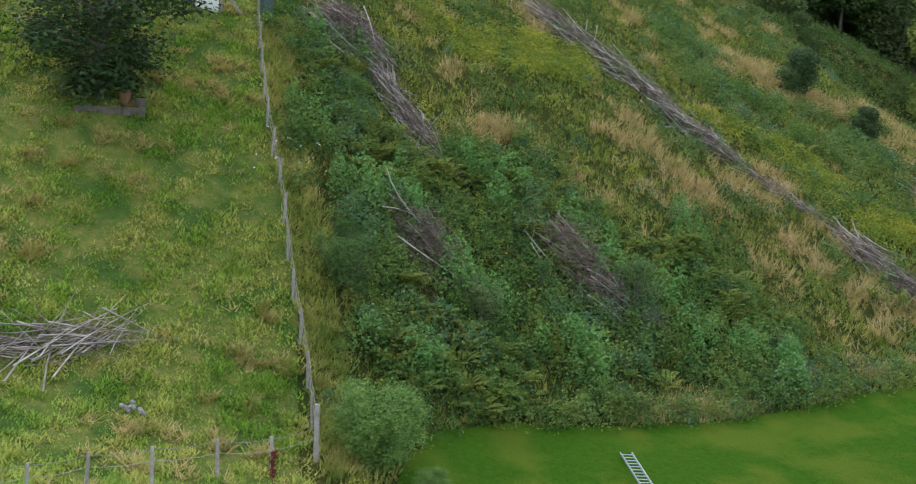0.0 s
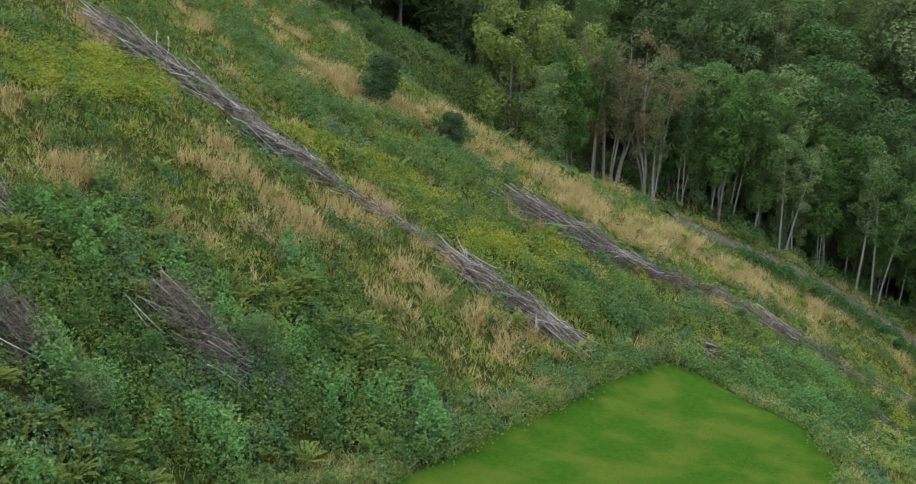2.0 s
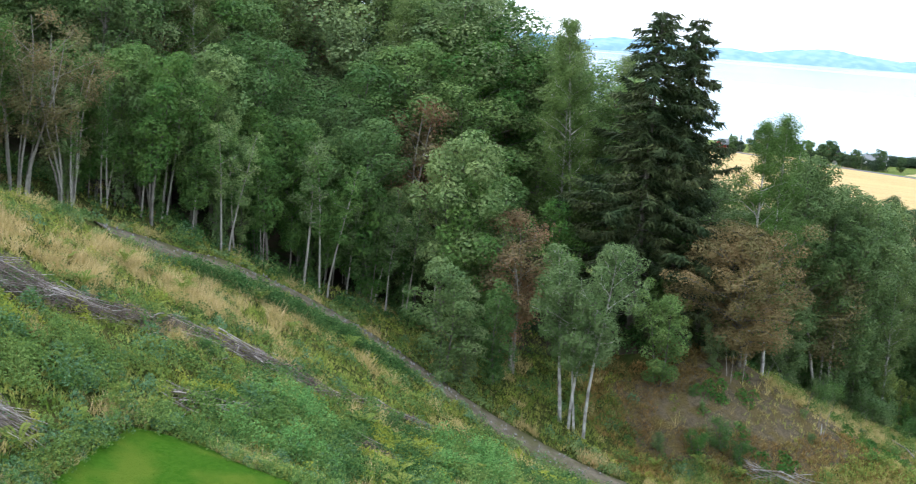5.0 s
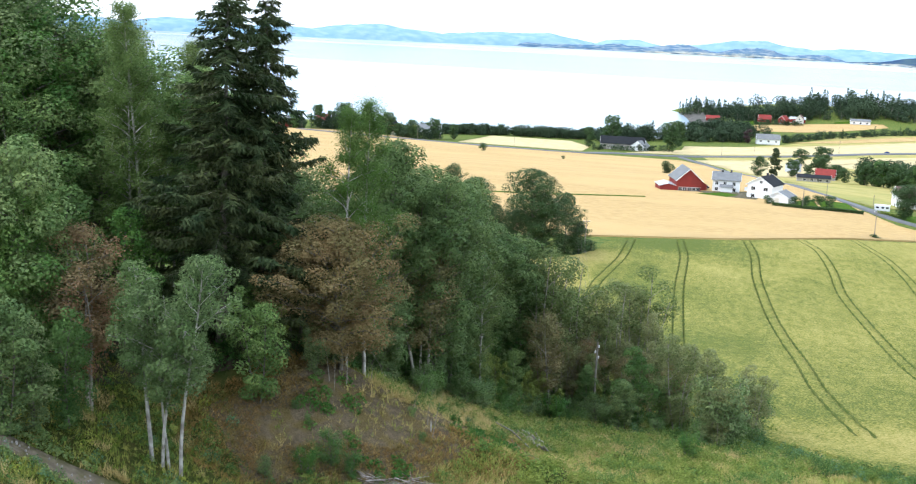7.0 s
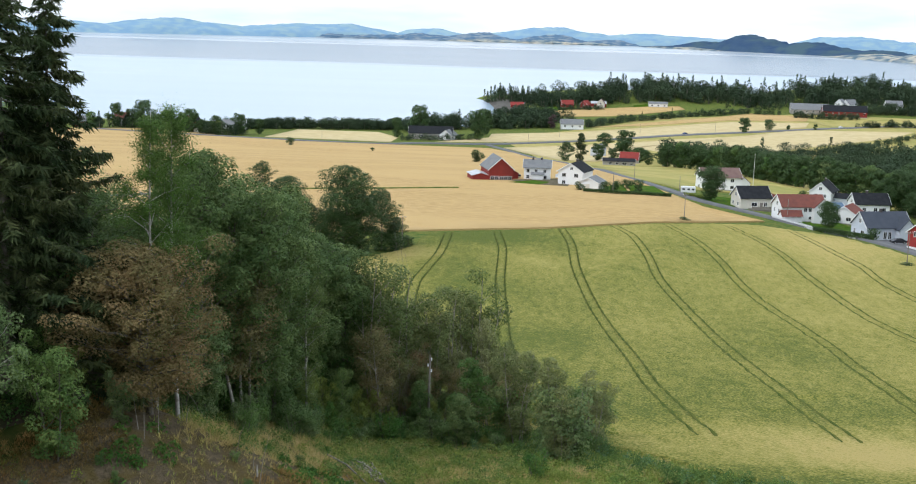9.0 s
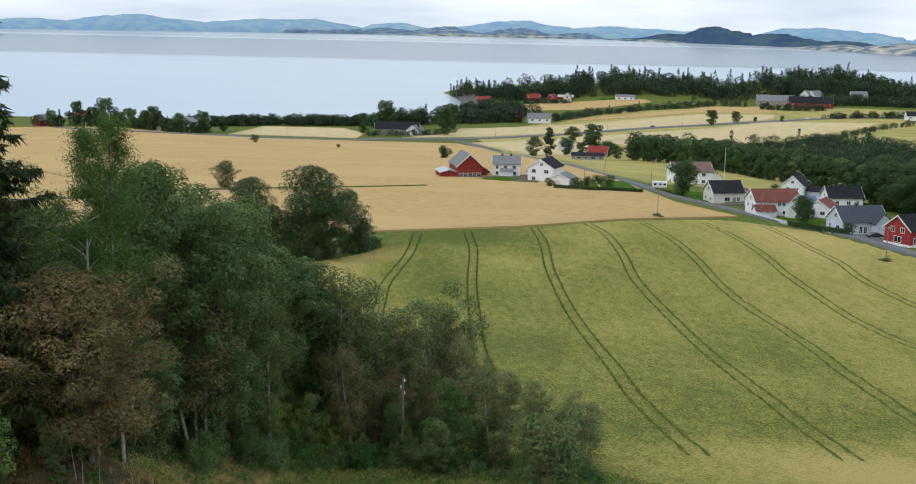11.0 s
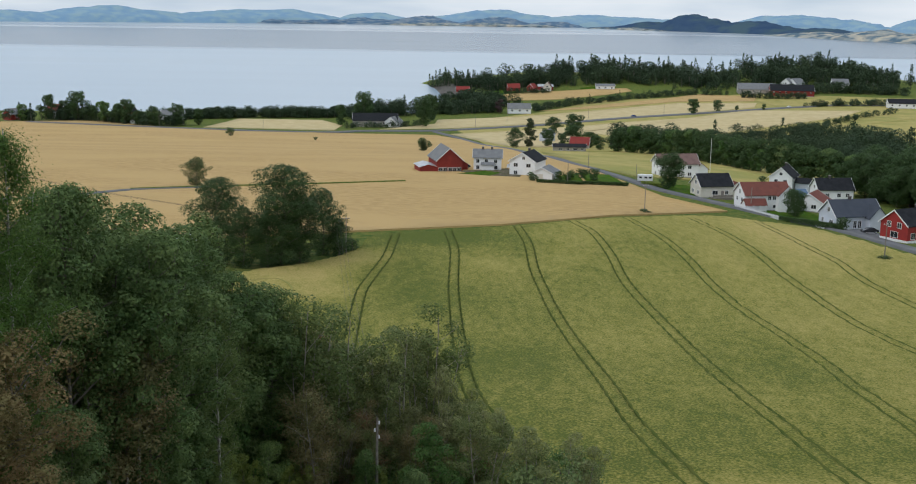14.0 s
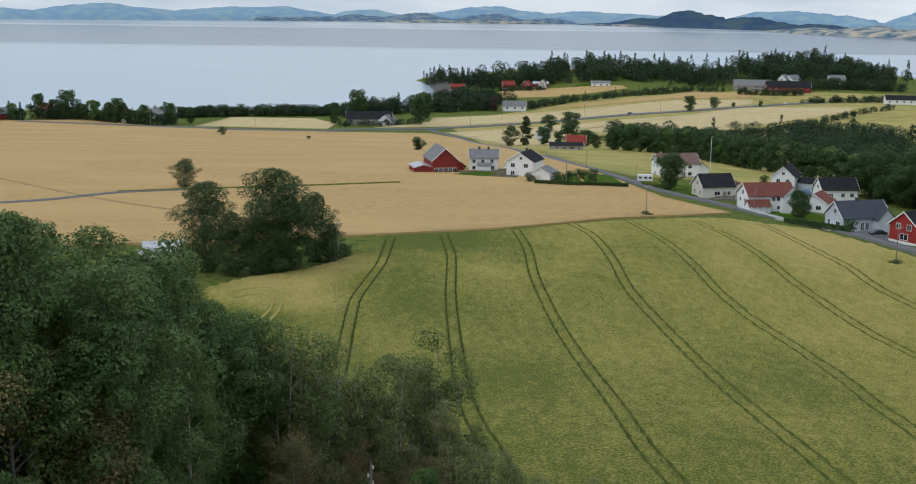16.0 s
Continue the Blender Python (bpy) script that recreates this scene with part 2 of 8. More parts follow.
def part(name, bm, mat, parent=None, label=""):
    """Links a bmesh as one mesh object under a thing or a part."""
    me = bpy.data.meshes.new(name)
    bm.to_mesh(me)
    bm.free()
    for m in mat if isinstance(mat, (list, tuple)) else [mat]:
        me.materials.append(m)
    ob = new(name, me)
    if parent:
        ob.parent = parent
    if label:
        ob["label"] = label
    return ob


# ---- the land ----
SEA = -5.0
LOW_Y = [-400, -60, -40, -12, -6, 3, 12, 21, 29, 42, 50, 80, 110, 133, 158, 190, 225, 281, 319, 400, 440, 500, 600, 762, 900, 1000, 1060, 1300, 1500, 9000]
COAST_Y = [1035, 1060, 1100, 1200, 1310, 1400, 1470, 1500, 1530]
COAST_X = [-2500, -420, -50, -22, -24, -30, -36, -52, -40]
BACK_X = [-900, -50, 60, 200, 400, 520, 700, 3000]
BACK_Y = [1505, 1512, 1560, 1640, 1680, 1560, 1450, 1400]
HEADLAND = [(150, 1440, 15, 90), (60, 1480, 8, 60), (420, 1560, 22, 110), (300, 1480, 8, 90)]
LOW_Z = [95, 81.5, 79.3, 79.3, 77, 74.5, 72, 68.3, 66.7, 66, 64.5, 58, 53.5, 51, 47, 44.5, 42.7, 42.3, 41, 38, 36.5, 33, 22, 7, 0.5, -3, -3.6, -3.2, -2, -2]
FOOT_Y = [-400, -48, -35, -20, -12, -5, 3, 12, 20, 29, 42, 80, 120]
FOOT_X = [-12, -12, -17.5, -23, -26, -23, -24, -25, -23.5, -16, -5, -12, -20]
RISE_Y = [-48, -36, -20, -5, 5, 12, 20, 29, 42, 80, 120, 200, 260]
RISE = [0.62, 0.57, 0.51, 0.51, 0.52, 0.56, 0.53, 0.38, 0.4, 0.33, 0.2, 0.08, 0.0]


def ground_z(x, y):
    """The height of the land."""
    x, y = np.broadcast_arrays(np.asarray(x, float), np.asarray(y, float))
    soft = np.clip((y - 70) / 40, 0, 1) * 14
    low = (np.interp(y, LOW_Y, LOW_Z) + np.interp(y - soft, LOW_Y, LOW_Z) + np.interp(y + soft, LOW_Y, LOW_Z)) / 3
    back = np.interp(y, FOOT_Y, FOOT_X) - x
    up = np.where(back > -30, np.logaddexp(0, back / 1.5) * 1.5, 0)
    reach = np.interp(y, [-30, -5, 10, 25, 45, 80], [110, 50, 33, 50, 100, 90])
    up = reach * (1 - np.exp(-up / reach))
    z = low + up * np.interp(y, RISE_Y, RISE)
    side = np.clip((x - 40) / 100, 0, 6) * np.interp(y, [250, 330, 480, 700, 1000], [0, -6, -8, 0, 0])
    knoll = 1.6 * np.exp(-((x + 21) ** 2 + (y - 38) ** 2) / 40)
    for hx, hy, hz, r in HEADLAND:
        knoll = knoll + hz * np.exp(-((x - hx) ** 2 + (y - hy) ** 2) / r ** 2)
    wet = np.clip((np.interp(y, COAST_Y, COAST_X) - x) / 25 + 0.3, 0, 1) + np.clip((y - np.interp(x, BACK_X, BACK_Y)) / 30, 0, 1)
    crest = np.interp(x, [-70, -59, -54, -50, -46], [-15, -14, -12.8, -11, -9])
    gully = 2.4 * np.clip((y - crest) / 4, 0, 1) * np.clip((-47 - x) / 4, 0, 1) * np.clip((x + 66) / 8, 0, 1) * np.clip((9 - y) / 9, 0, 1)
    gully = gully - 1.2 * np.clip((-58 - x) / 10, 0, 1) * np.clip((y + 11) / 6, 0, 1) * np.clip((14 - y) / 10, 0, 1)
    return z + side + knoll - gully - 8 * np.clip(wet, 0, 1)


def lattice(x_knots, y_knots):
    def spaced(knots):
        out = [np.arange(a, b, s) for (a, s), (b, _) in zip(knots[:-1], knots[1:])]
        return np.concatenate(out + [[knots[-1][0]]])
    return spaced(x_knots), spaced(y_knots)


def grid_faces(nx, ny):
    i = np.arange(nx - 1)[:, None] * ny + np.arange(ny - 1)[None]
    return np.stack([i, i + ny, i + ny + 1, i + 1], -1).reshape(-1, 4)


def fractal(x, y, scale, seed=0.0):
    """Cheap smooth unevenness from a few turned waves."""
    out = np.zeros(np.broadcast(x, y).shape)
    for k in range(6):
        a, f = 1.9 * k + seed, (1.7 ** k) / scale
        out += np.sin(f * (x * math.cos(a) + y * math.sin(a)) + 3.1 * k + seed) / 1.5 ** k
    return out / 2.5


gx, gy = lattice([(-4000, 400), (-800, 80), (-160, 6), (-80, 0.7), (6, 3), (60, 8), (200, 16), (600, 60), (900, 400), (4000, 1)],
                 [(-900, 100), (-200, 10), (-80, 0.7), (70, 1.5), (140, 5), (340, 12), (1020, 9), (1720, 1)])
X, Y = np.meshgrid(gx, gy, indexing="ij")
Z = ground_z(X, Y) + 0.06 * fractal(X, Y, 2.0) * (Y < 110) * np.clip((np.interp(Y, FOOT_Y, FOOT_X) - 1 - X) / 3, 0, 1)
ground = mesh_object("ground", np.stack([X, Y, Z], -1), grid_faces(len(gx), len(gy)), [M_MEADOW, M_THATCHSHADE], smooth=True)
rough_to = np.interp(Y, FOOT_Y, FOOT_X) + np.interp(Y, [-50, -24, -14, 10, 16, 30, 45, 80], [4, 10, 18, 18, 16, 18, 22, 28]) + 2.0 * fractal(X, Y, 3.0, 2.0)
rough_side = ((Y > -48.6) & (Y < 108 + 4 * fractal(X, Y, 5.0)) & (X < rough_to) & (X > -160))[:-1, :-1]
ground.data.polygons.foreach_set("material_index", rough_side.ravel().astype(np.int32))
tagged(ground, "grassy hillside running down to farmland and the shore", "ground", kind="structure")


def drape(name, outline, step, lift, mat, label, category, kind="structure", wave=0.0, z_of=None):
    """A sheet with the given outline laid on the land, cut into cells of the given step."""
    pts = []
    for (ax, ay), (bx, by) in zip(outline, outline[1:] + outline[:1]):
        n = max(1, int(math.hypot(bx - ax, by - ay) / (step * 1.0)))
        for i in range(n):
            u = i / n
            x, y = ax + (bx - ax) * u, ay + (by - ay) * u
            w = wave * float(fractal(x, y, step * 1.5, 2.0))
            pts.append((x + w, y + w * 0.7))
    bm = bmesh.new()
    bm.faces.new([bm.verts.new((x, y, 0)) for x, y in pts])
    xs, ys = [p[0] for p in pts], [p[1] for p in pts]
    for axis, lo, hi in ((0, min(xs), max(xs)), (1, min(ys), max(ys))):
        v = lo + step
        while v < hi - 0.01:
            co, no = ((v, 0, 0), (1, 0, 0)) if axis == 0 else ((0, v, 0), (0, 1, 0))
            bmesh.ops.bisect_plane(bm, geom=bm.verts[:] + bm.edges[:] + bm.faces[:], plane_co=co, plane_no=no)
            v += step
    rim = [e for e in bm.edges if len(e.link_faces) == 1]
    for v in bm.verts:
        v.co.z = float(ground_z(v.co.x, v.co.y)) + lift
    if lift > 0.2:
        for v in {v for v in bmesh.ops.extrude_edge_only(bm, edges=rim)["geom"] if isinstance(v, bmesh.types.BMVert)}:
            v.co.z -= lift + 1.0
    for f in bm.faces:
        f.normal_update()
        if f.normal.z < -0.01:
            f.normal_flip()
        f.smooth = abs(f.normal.z) > 0.1
    ob = part(name, bm, mat)
    return tagged(ob, label, category, kind=kind)
# ---- the fields ----
sea_x, sea_y = lattice([(-6000, 600), (-600, 60), (600, 600), (6000, 1)], [(850, 50), (1800, 300), (7000, 1)])
SX, SY = np.meshgrid(sea_x, sea_y, indexing="ij")
M_SEA = bpy.data.materials.new("fjord_water")
M_SEA.use_nodes = True
sn, sl = M_SEA.node_tree.nodes, M_SEA.node_tree.links
sb = sn["Principled BSDF"]
sb.inputs["Base Color"].default_value = (0.26, 0.34, 0.40, 1)
sb.inputs["IOR"].default_value = 1.33
stc, smp, snz, sbp = sn.new("ShaderNodeTexCoord"), sn.new("ShaderNodeMapping"), sn.new("ShaderNodeTexNoise"), sn.new("ShaderNodeBump")
smp.inputs["Scale"].default_value = (0.0012, 0.006, 1)
snz.inputs["Scale"].default_value, snz.inputs["Detail"].default_value = 1.0, 4.0
srg = sn.new("ShaderNodeMapRange")
srg.inputs["From Min"].default_value, srg.inputs["From Max"].default_value = 0.35, 0.65
srg.inputs["To Min"].default_value, srg.inputs["To Max"].default_value = 0.2, 0.22
sl.new(stc.outputs["Object"], smp.inputs["Vector"])
sl.new(smp.outputs["Vector"], snz.inputs["Vector"])
sl.new(snz.outputs["Fac"], srg.inputs["Value"])
sl.new(srg.outputs["Result"], sb.inputs["Roughness"])
# bands along y: the water's bright and dark sheen painted into its colour
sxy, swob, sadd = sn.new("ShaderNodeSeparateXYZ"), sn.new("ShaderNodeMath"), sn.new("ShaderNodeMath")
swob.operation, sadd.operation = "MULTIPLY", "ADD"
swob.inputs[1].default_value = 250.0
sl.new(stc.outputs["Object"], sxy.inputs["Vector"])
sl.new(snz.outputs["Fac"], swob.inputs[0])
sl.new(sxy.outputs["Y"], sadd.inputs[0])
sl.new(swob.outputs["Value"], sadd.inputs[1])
sheen_band = sn.new("ShaderNodeValToRGB")
sheen_range = sn.new("ShaderNodeMapRange")
sheen_range.inputs["From Min"].default_value, sheen_range.inputs["From Max"].default_value = 0.0, 6000.0
sl.new(sadd.outputs["Value"], sheen_range.inputs["Value"])
sl.new(sheen_range.outputs["Result"], sheen_band.inputs["Fac"])
sheen_band.color_ramp.elements[0].position, sheen_band.color_ramp.elements[0].color = 0.413, (0.30, 0.40, 0.49, 1)
sheen_band.color_ramp.elements[1].position, sheen_band.color_ramp.elements[1].color = 0.427, (0.13, 0.185, 0.245, 1)
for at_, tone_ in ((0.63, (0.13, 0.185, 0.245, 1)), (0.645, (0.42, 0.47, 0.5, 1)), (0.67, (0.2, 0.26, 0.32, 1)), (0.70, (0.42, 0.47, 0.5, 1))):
    sheen_band.color_ramp.elements.new(at_).color = tone_
sl.new(sheen_band.outputs["Color"], sb.inputs["Base Color"])
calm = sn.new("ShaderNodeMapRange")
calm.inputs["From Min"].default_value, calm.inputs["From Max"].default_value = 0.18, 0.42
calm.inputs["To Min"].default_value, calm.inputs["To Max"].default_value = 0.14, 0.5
sl.new(sheen_band.outputs["Color"], calm.inputs["Value"])
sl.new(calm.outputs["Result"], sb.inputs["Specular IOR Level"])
rip = sn.new("ShaderNodeTexNoise")
rip.inputs["Scale"].default_value = 0.25
sl.new(stc.outputs["Object"], rip.inputs["Vector"])
sl.new(rip.outputs["Fac"], sbp.inputs["Height"])
sbp.inputs["Distance"].default_value, sbp.inputs["Strength"].default_value = 0.1, 0.04
sl.new(sbp.outputs["Normal"], sb.inputs["Normal"])
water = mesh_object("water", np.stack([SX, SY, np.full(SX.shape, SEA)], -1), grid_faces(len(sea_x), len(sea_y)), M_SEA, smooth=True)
tagged(water, "calm pale blue fjord water with faint wind streaks and painted sheen bands", "water", kind="structure")


# ridges of the far shore, one behind another
def ridge(name, shore, depth, tops, seed, mat, label, rough=1.0):
    """Hills along a shoreline: tops are (share of the way, height, half-width) of each rounded summit."""
    (ax, ay), (bx, by) = shore
    n, m = 160, 14
    u, v = np.meshgrid(np.linspace(0, 1, n), np.linspace(0, 1, m), indexing="ij")
    h = np.zeros_like(u)
    for at, top, half in tops:
        h = np.maximum(h, top * np.exp(-(((u - at) / half) ** 2)) * (1 + 0.05 * np.sin(40 * u + seed)))
    h = h * np.clip(u / 0.08, 0, 1) ** 0.5 * np.clip((1 - u) / 0.08, 0, 1) ** 0.5
    bulge = np.sin(np.pi * np.clip(v * 0.85 + 0.02, 0, 1)) ** 0.8
    back = np.array([-(by - ay), bx - ax]) / math.hypot(bx - ax, by - ay)
    wob = fractal(u * 900, v * 300, 18.0, seed)
    x = ax + (bx - ax) * u + back[0] * v * depth + 6 * wob
    y = ay + (by - ay) * u + back[1] * v * depth + 10 * fractal(u * 700, v, 25.0, seed + 1) * (v > 0)
    z = SEA - 1 + 1.5 * (v > 0) + (h * bulge) * (1 + 0.16 * rough * wob) + rough * 1.3 * fractal(u * 2000, v * 200, 12.0, seed)
    z[:, 0] = SEA - 3
    ob = mesh_object(name, np.stack([x, y, z], -1), grid_faces(n, m), mat, smooth=True)
    return tagged(ob, label, "hills", kind="structure")


# distance haze is painted into these hill and shore colours as blue
M_FARHAZE = material("far_hills_pale_haze", (0.20, 0.335, 0.48), (0.235, 0.365, 0.48), 0.03, 1.0, color3=(0.285, 0.41, 0.47), scale3=0.02, stretch3=(1, 1.5, 3), spec=0.0, detail=6.0)
M_MIDHAZE = material("far_hills", (0.085, 0.155, 0.25), (0.11, 0.185, 0.27), 0.02, 1.0, color3=(0.24, 0.29, 0.33), scale3=0.03, stretch3=(1, 2, 7), spec=0.0, detail=6.0)
M_HEADLANDHAZE = material("headland_forest_haze", (0.04, 0.075, 0.14), (0.055, 0.095, 0.155), 0.03, 1.0, color3=(0.07, 0.115, 0.145), scale3=0.012, spec=0.0, detail=6.0)
M_SHOREHAZE = material("shore_fields_haze", (0.50, 0.45, 0.36), (0.22, 0.28, 0.30), 0.03, 1.0, color3=(0.10, 0.16, 0.21), scale3=0.025, stretch3=(1, 1, 4), spec=0.0, detail=6.0)
ridge("far_hills", ((-2900, 3700), (-400, 4620)), 180, [(0.12, 56, 0.13), (0.28, 40, 0.08), (0.42, 46, 0.1), (0.55, 38, 0.08), (0.68, 50, 0.12), (0.9, 46, 0.2)], 1.0, M_FARHAZE, "pale haze-blue wooded hills across the fjord")
ridge("far_hills", ((-500, 4660), (1500, 4560)), 160, [(0.02, 50, 0.12), (0.3, 54, 0.14), (0.5, 40, 0.2), (0.85, 56, 0.12), (1.0, 62, 0.1)], 2.0, M_FARHAZE, "pale haze-blue wooded hills across the fjord")
ridge("low_islands", ((-1780, 4180), (-1180, 4420)), 60, [(0.55, 20, 0.22), (0.1, 8, 0.4)], 3.0, M_MIDHAZE, "low dark haze-blue wooded shore across the fjord")
ridge("low_islands", ((-1080, 4430), (-380, 4560)), 60, [(0.2, 13, 0.25), (0.5, 17, 0.25), (0.85, 15, 0.25)], 4.0, M_MIDHAZE, "low haze-blue shore with pale fields across the fjord")
ridge("low_islands", ((-480, 4560), (420, 4560)), 80, [(0.1, 22, 0.2), (0.35, 30, 0.14), (0.65, 32, 0.13), (0.9, 18, 0.14)], 5.0, M_MIDHAZE, "haze-blue wooded hills with pale fields across the fjord")
ridge("far_headland", ((398.9, 4497.4), (1116.7, 3850.2)), 260, [(0.03, 6, 0.06), (0.2, 24, 0.1), (0.4, 52, 0.14), (0.62, 36, 0.18), (0.9, 20, 0.2)], 6.0, M_HEADLANDHAZE, "dark haze-blue forested headland across the fjord")
ridge("far_shore", ((892.0, 3873.0), (1230.0, 3140.6)), 200, [(0.2, 14, 0.2), (0.5, 26, 0.2), (0.75, 24, 0.2), (1.0, 34, 0.2)], 7.0, M_SHOREHAZE, "far shore of pale fields and haze-blue woods")
ridge("far_hills", ((1153.5, 4248.9), (1569.3, 3921.0)), 160, [(0.3, 34, 0.2), (0.62, 54, 0.2), (0.95, 70, 0.25)], 8.0, M_FARHAZE, "pale hazy blue-green hills across the fjord")

ridge("far_shore", ((420.0, 4440.0), (640.0, 4230.0)), 40, [(0.2, 4, 0.3), (0.6, 7, 0.3)], 9.0, M_SHOREHAZE, "low pale fields at the foot of the far headland")
ridge("far_shore", ((-300.0, 4520.0), (330.0, 4520.0)), 40, [(0.3, 9, 0.3), (0.6, 12, 0.2), (0.85, 8, 0.2)], 10.0, M_SHOREHAZE, "pale fields and woods along the far shore")
# grain fields
drape("hay_field", [(48, 490), (20, 720), (0, 880), (-18, 1000), (70, 1120), (130, 1250), (320, 1360), (640, 1320), (640, 760), (330, 560), (215, 470), (150, 440)], 16.0, 0.12, M_GRASSFIELD, "dry yellow-green grassland between the grain fields", "field")
drape("wheat_field", [(-520, 850), (-344.3, 938.6), (-281.9, 964.9), (-221.9, 903.4), (-160.7, 868.5), (-91.2, 863.0), (-20.6, 858.1), (5.1, 797.8), (24.4, 704.4), (39.5, 483.2), (50.7, 423.7), (56.0, 400.8), (62.0, 370.5), (75.6, 343.9), (48.6, 320.9), (9.2, 294.4), (-23.3, 281.8), (-60, 268), (-150, 262), (-320, 330)], 14.0, 0.45, M_WHEAT, "ripe golden wheat field", "field", wave=0.8)
drape("pale_field", [(-191.6, 909.3), (-184.3, 1009.7), (-115.9, 1008.8), (-94.1, 953.6), (-94.7, 895.8)], 16.0, 0.35, M_PALEWHEAT, "pale ripe barley field beside the shore wood", "field")
drape("pale_field", [(-62.5, 914.9), (-23.8, 987.4), (-22.4, 1028.3), (46.5, 1071.0), (112.4, 1134.7), (208.1, 1235.0), (292.9, 1254.8), (277.6, 1200.3), (158.3, 1085.9), (52.9, 1000.6), (-11.6, 936.6)], 16.0, 0.35, M_PALEWHEAT, "pale ripe barley field above the highway", "field")
drape("wheat_field", [(67.2, 1128.4), (156.3, 1233.8), (249.5, 1336.7), (309.6, 1328.1), (294.6, 1275.3), (211.4, 1255.0), (114.7, 1158.5)], 16.0, 0.35, M_WHEAT, "ripe golden wheat strip on the headland", "field")
drape("wheat_field", [(20.6, 1276.4), (50.7, 1323.5), (173.9, 1352.9), (178.3, 1337.3), (89.2, 1257.2), (41.9, 1237.6)], 16.0, 0.35, M_WHEAT, "ripe golden wheat strip on the headland", "field")
drape("pale_field", [(85.5, 923.3), (149.7, 1026.0), (262.0, 1167.4), (375.5, 1183.3), (340.5, 1120.9), (239.5, 1001.1), (174.3, 903.2), (129.8, 832.8)], 16.0, 0.35, M_PALEWHEAT, "pale ripe barley field below the highway", "field")
drape("pale_field", [(-9.9, 873.3), (49.5, 935.2), (126.1, 1028.0), (211.1, 1098.2), (155.4, 1032.2), (92.1, 924.5), (73.5, 833.7), (48.1, 740.0), (31.0, 744.9), (5.3, 820.5)], 14.0, 0.35, M_PALEWHEAT, "pale ripe barley field beside the farm lane", "field")
drape("hay_field", [(40.6, 647.1), (85.4, 691.1), (103.4, 661.4), (123.9, 623.6), (120.9, 500.4), (147.8, 495.4), (155.2, 474.6), (125.3, 432.6), (81.7, 440.5), (60.9, 432.4), (39.2, 480.0)], 12.0, 0.3, M_GRASSFIELD, "mown yellow-green hay field behind the houses", "field")
drape("hay_field", [(143.2, 722.3), (225.3, 888.1), (311.2, 1022.4), (406.5, 1118.8), (420, 1000), (330, 690), (235.9, 677.2), (225.3, 785.0)], 16.0, 0.3, M_GRASSFIELD, "yellow-green hay field behind the wood", "field")
drape("hay_field", [(294.6, 1275.3), (368.8, 1319.4), (484.2, 1337.4), (560, 1180), (398.0, 1237.0), (305.3, 1210.6)], 16.0, 0.3, M_GRASSFIELD, "yellow-green hay field on the headland", "field")


# barley with the wheel tracks of the sprayer sunk into the crop
TRAMLINES = [
    [(-15.1, 273.2), (-15.5, 249.9), (-17.1, 229.0), (-17.9, 213.2), (-17.1, 191.0), (-16.4, 177.0)],
    [(-2.5, 274.1), (-1.3, 255.6), (-1.2, 222.1), (-0.5, 192.2), (0.1, 172.8), (0.7, 151.5), (1.8, 131.4), (3.4, 117.4), (4.2, 110.6)],
    [(14.0, 284.6), (15.1, 266.1), (15.0, 239.4), (15.7, 215.3), (16.5, 191.0), (17.6, 168.2), (18.4, 145.7), (18.6, 128.8), (18.7, 117.1), (19.5, 103.8)],
    [(29.3, 293.5), (31.3, 281.8), (32.3, 254.7), (32.0, 227.9), (33.1, 198.0), (33.9, 174.0), (34.0, 151.0), (33.9, 131.2), (34.2, 116.2), (34.3, 105.3)],
    [(44.2, 297.5), (46.9, 277.7), (48.4, 249.8), (48.4, 225.2), (49.4, 198.6), (50.8, 178.7), (50.9, 159.3), (49.3, 140.8), (48.4, 125.4)],
    [(61.2, 311.4), (63.7, 288.4), (64.9, 264.3), (64.8, 239.7), (65.3, 221.0), (65.3, 203.5), (65.5, 189.5), (66.7, 175.7)],
    [(78.5, 298.2), (79.1, 270.2), (80.0, 252.0), (79.6, 232.4), (80.7, 214.4)],
]
FIELD = [(-45, 218), (-41, 229), (-34.5, 236), (-28.5, 245), (-22.5, 256), (-20.8, 275.7), (9.0, 289.3), (47.6, 314.2), (70.8, 328.7), (91.5, 313.9), (99.6, 267.0), (112, 245), (140, 160), (130, 50), (45, 50), (20.7, 59.2), (11.6, 75.6), (-4, 104), (-14, 130), (-30, 175)]


def inside(x, y, poly):
    """Which places lie inside an outline."""
    hitc = np.zeros(np.shape(x), bool)
    for (ax, ay), (bx, by) in zip(poly, poly[1:] + poly[:1]):
        if ay != by:
            hitc ^= ((ay > y) != (by > y)) & (x < (bx - ax) * (y - ay) / (by - ay) + ax)
    return hitc


def near_line(x, y, line):
    """The distance from places to a line of corners."""
    best = np.full(np.shape(x), 1e9)
    for (ax, ay), (bx, by) in zip(line[:-1], line[1:]):
        dx, dy = bx - ax, by - ay
        u = np.clip(((x - ax) * dx + (y - ay) * dy) / (dx * dx + dy * dy), 0, 1)
        best = np.minimum(best, np.hypot(x - ax - u * dx, y - ay - u * dy))
    return best


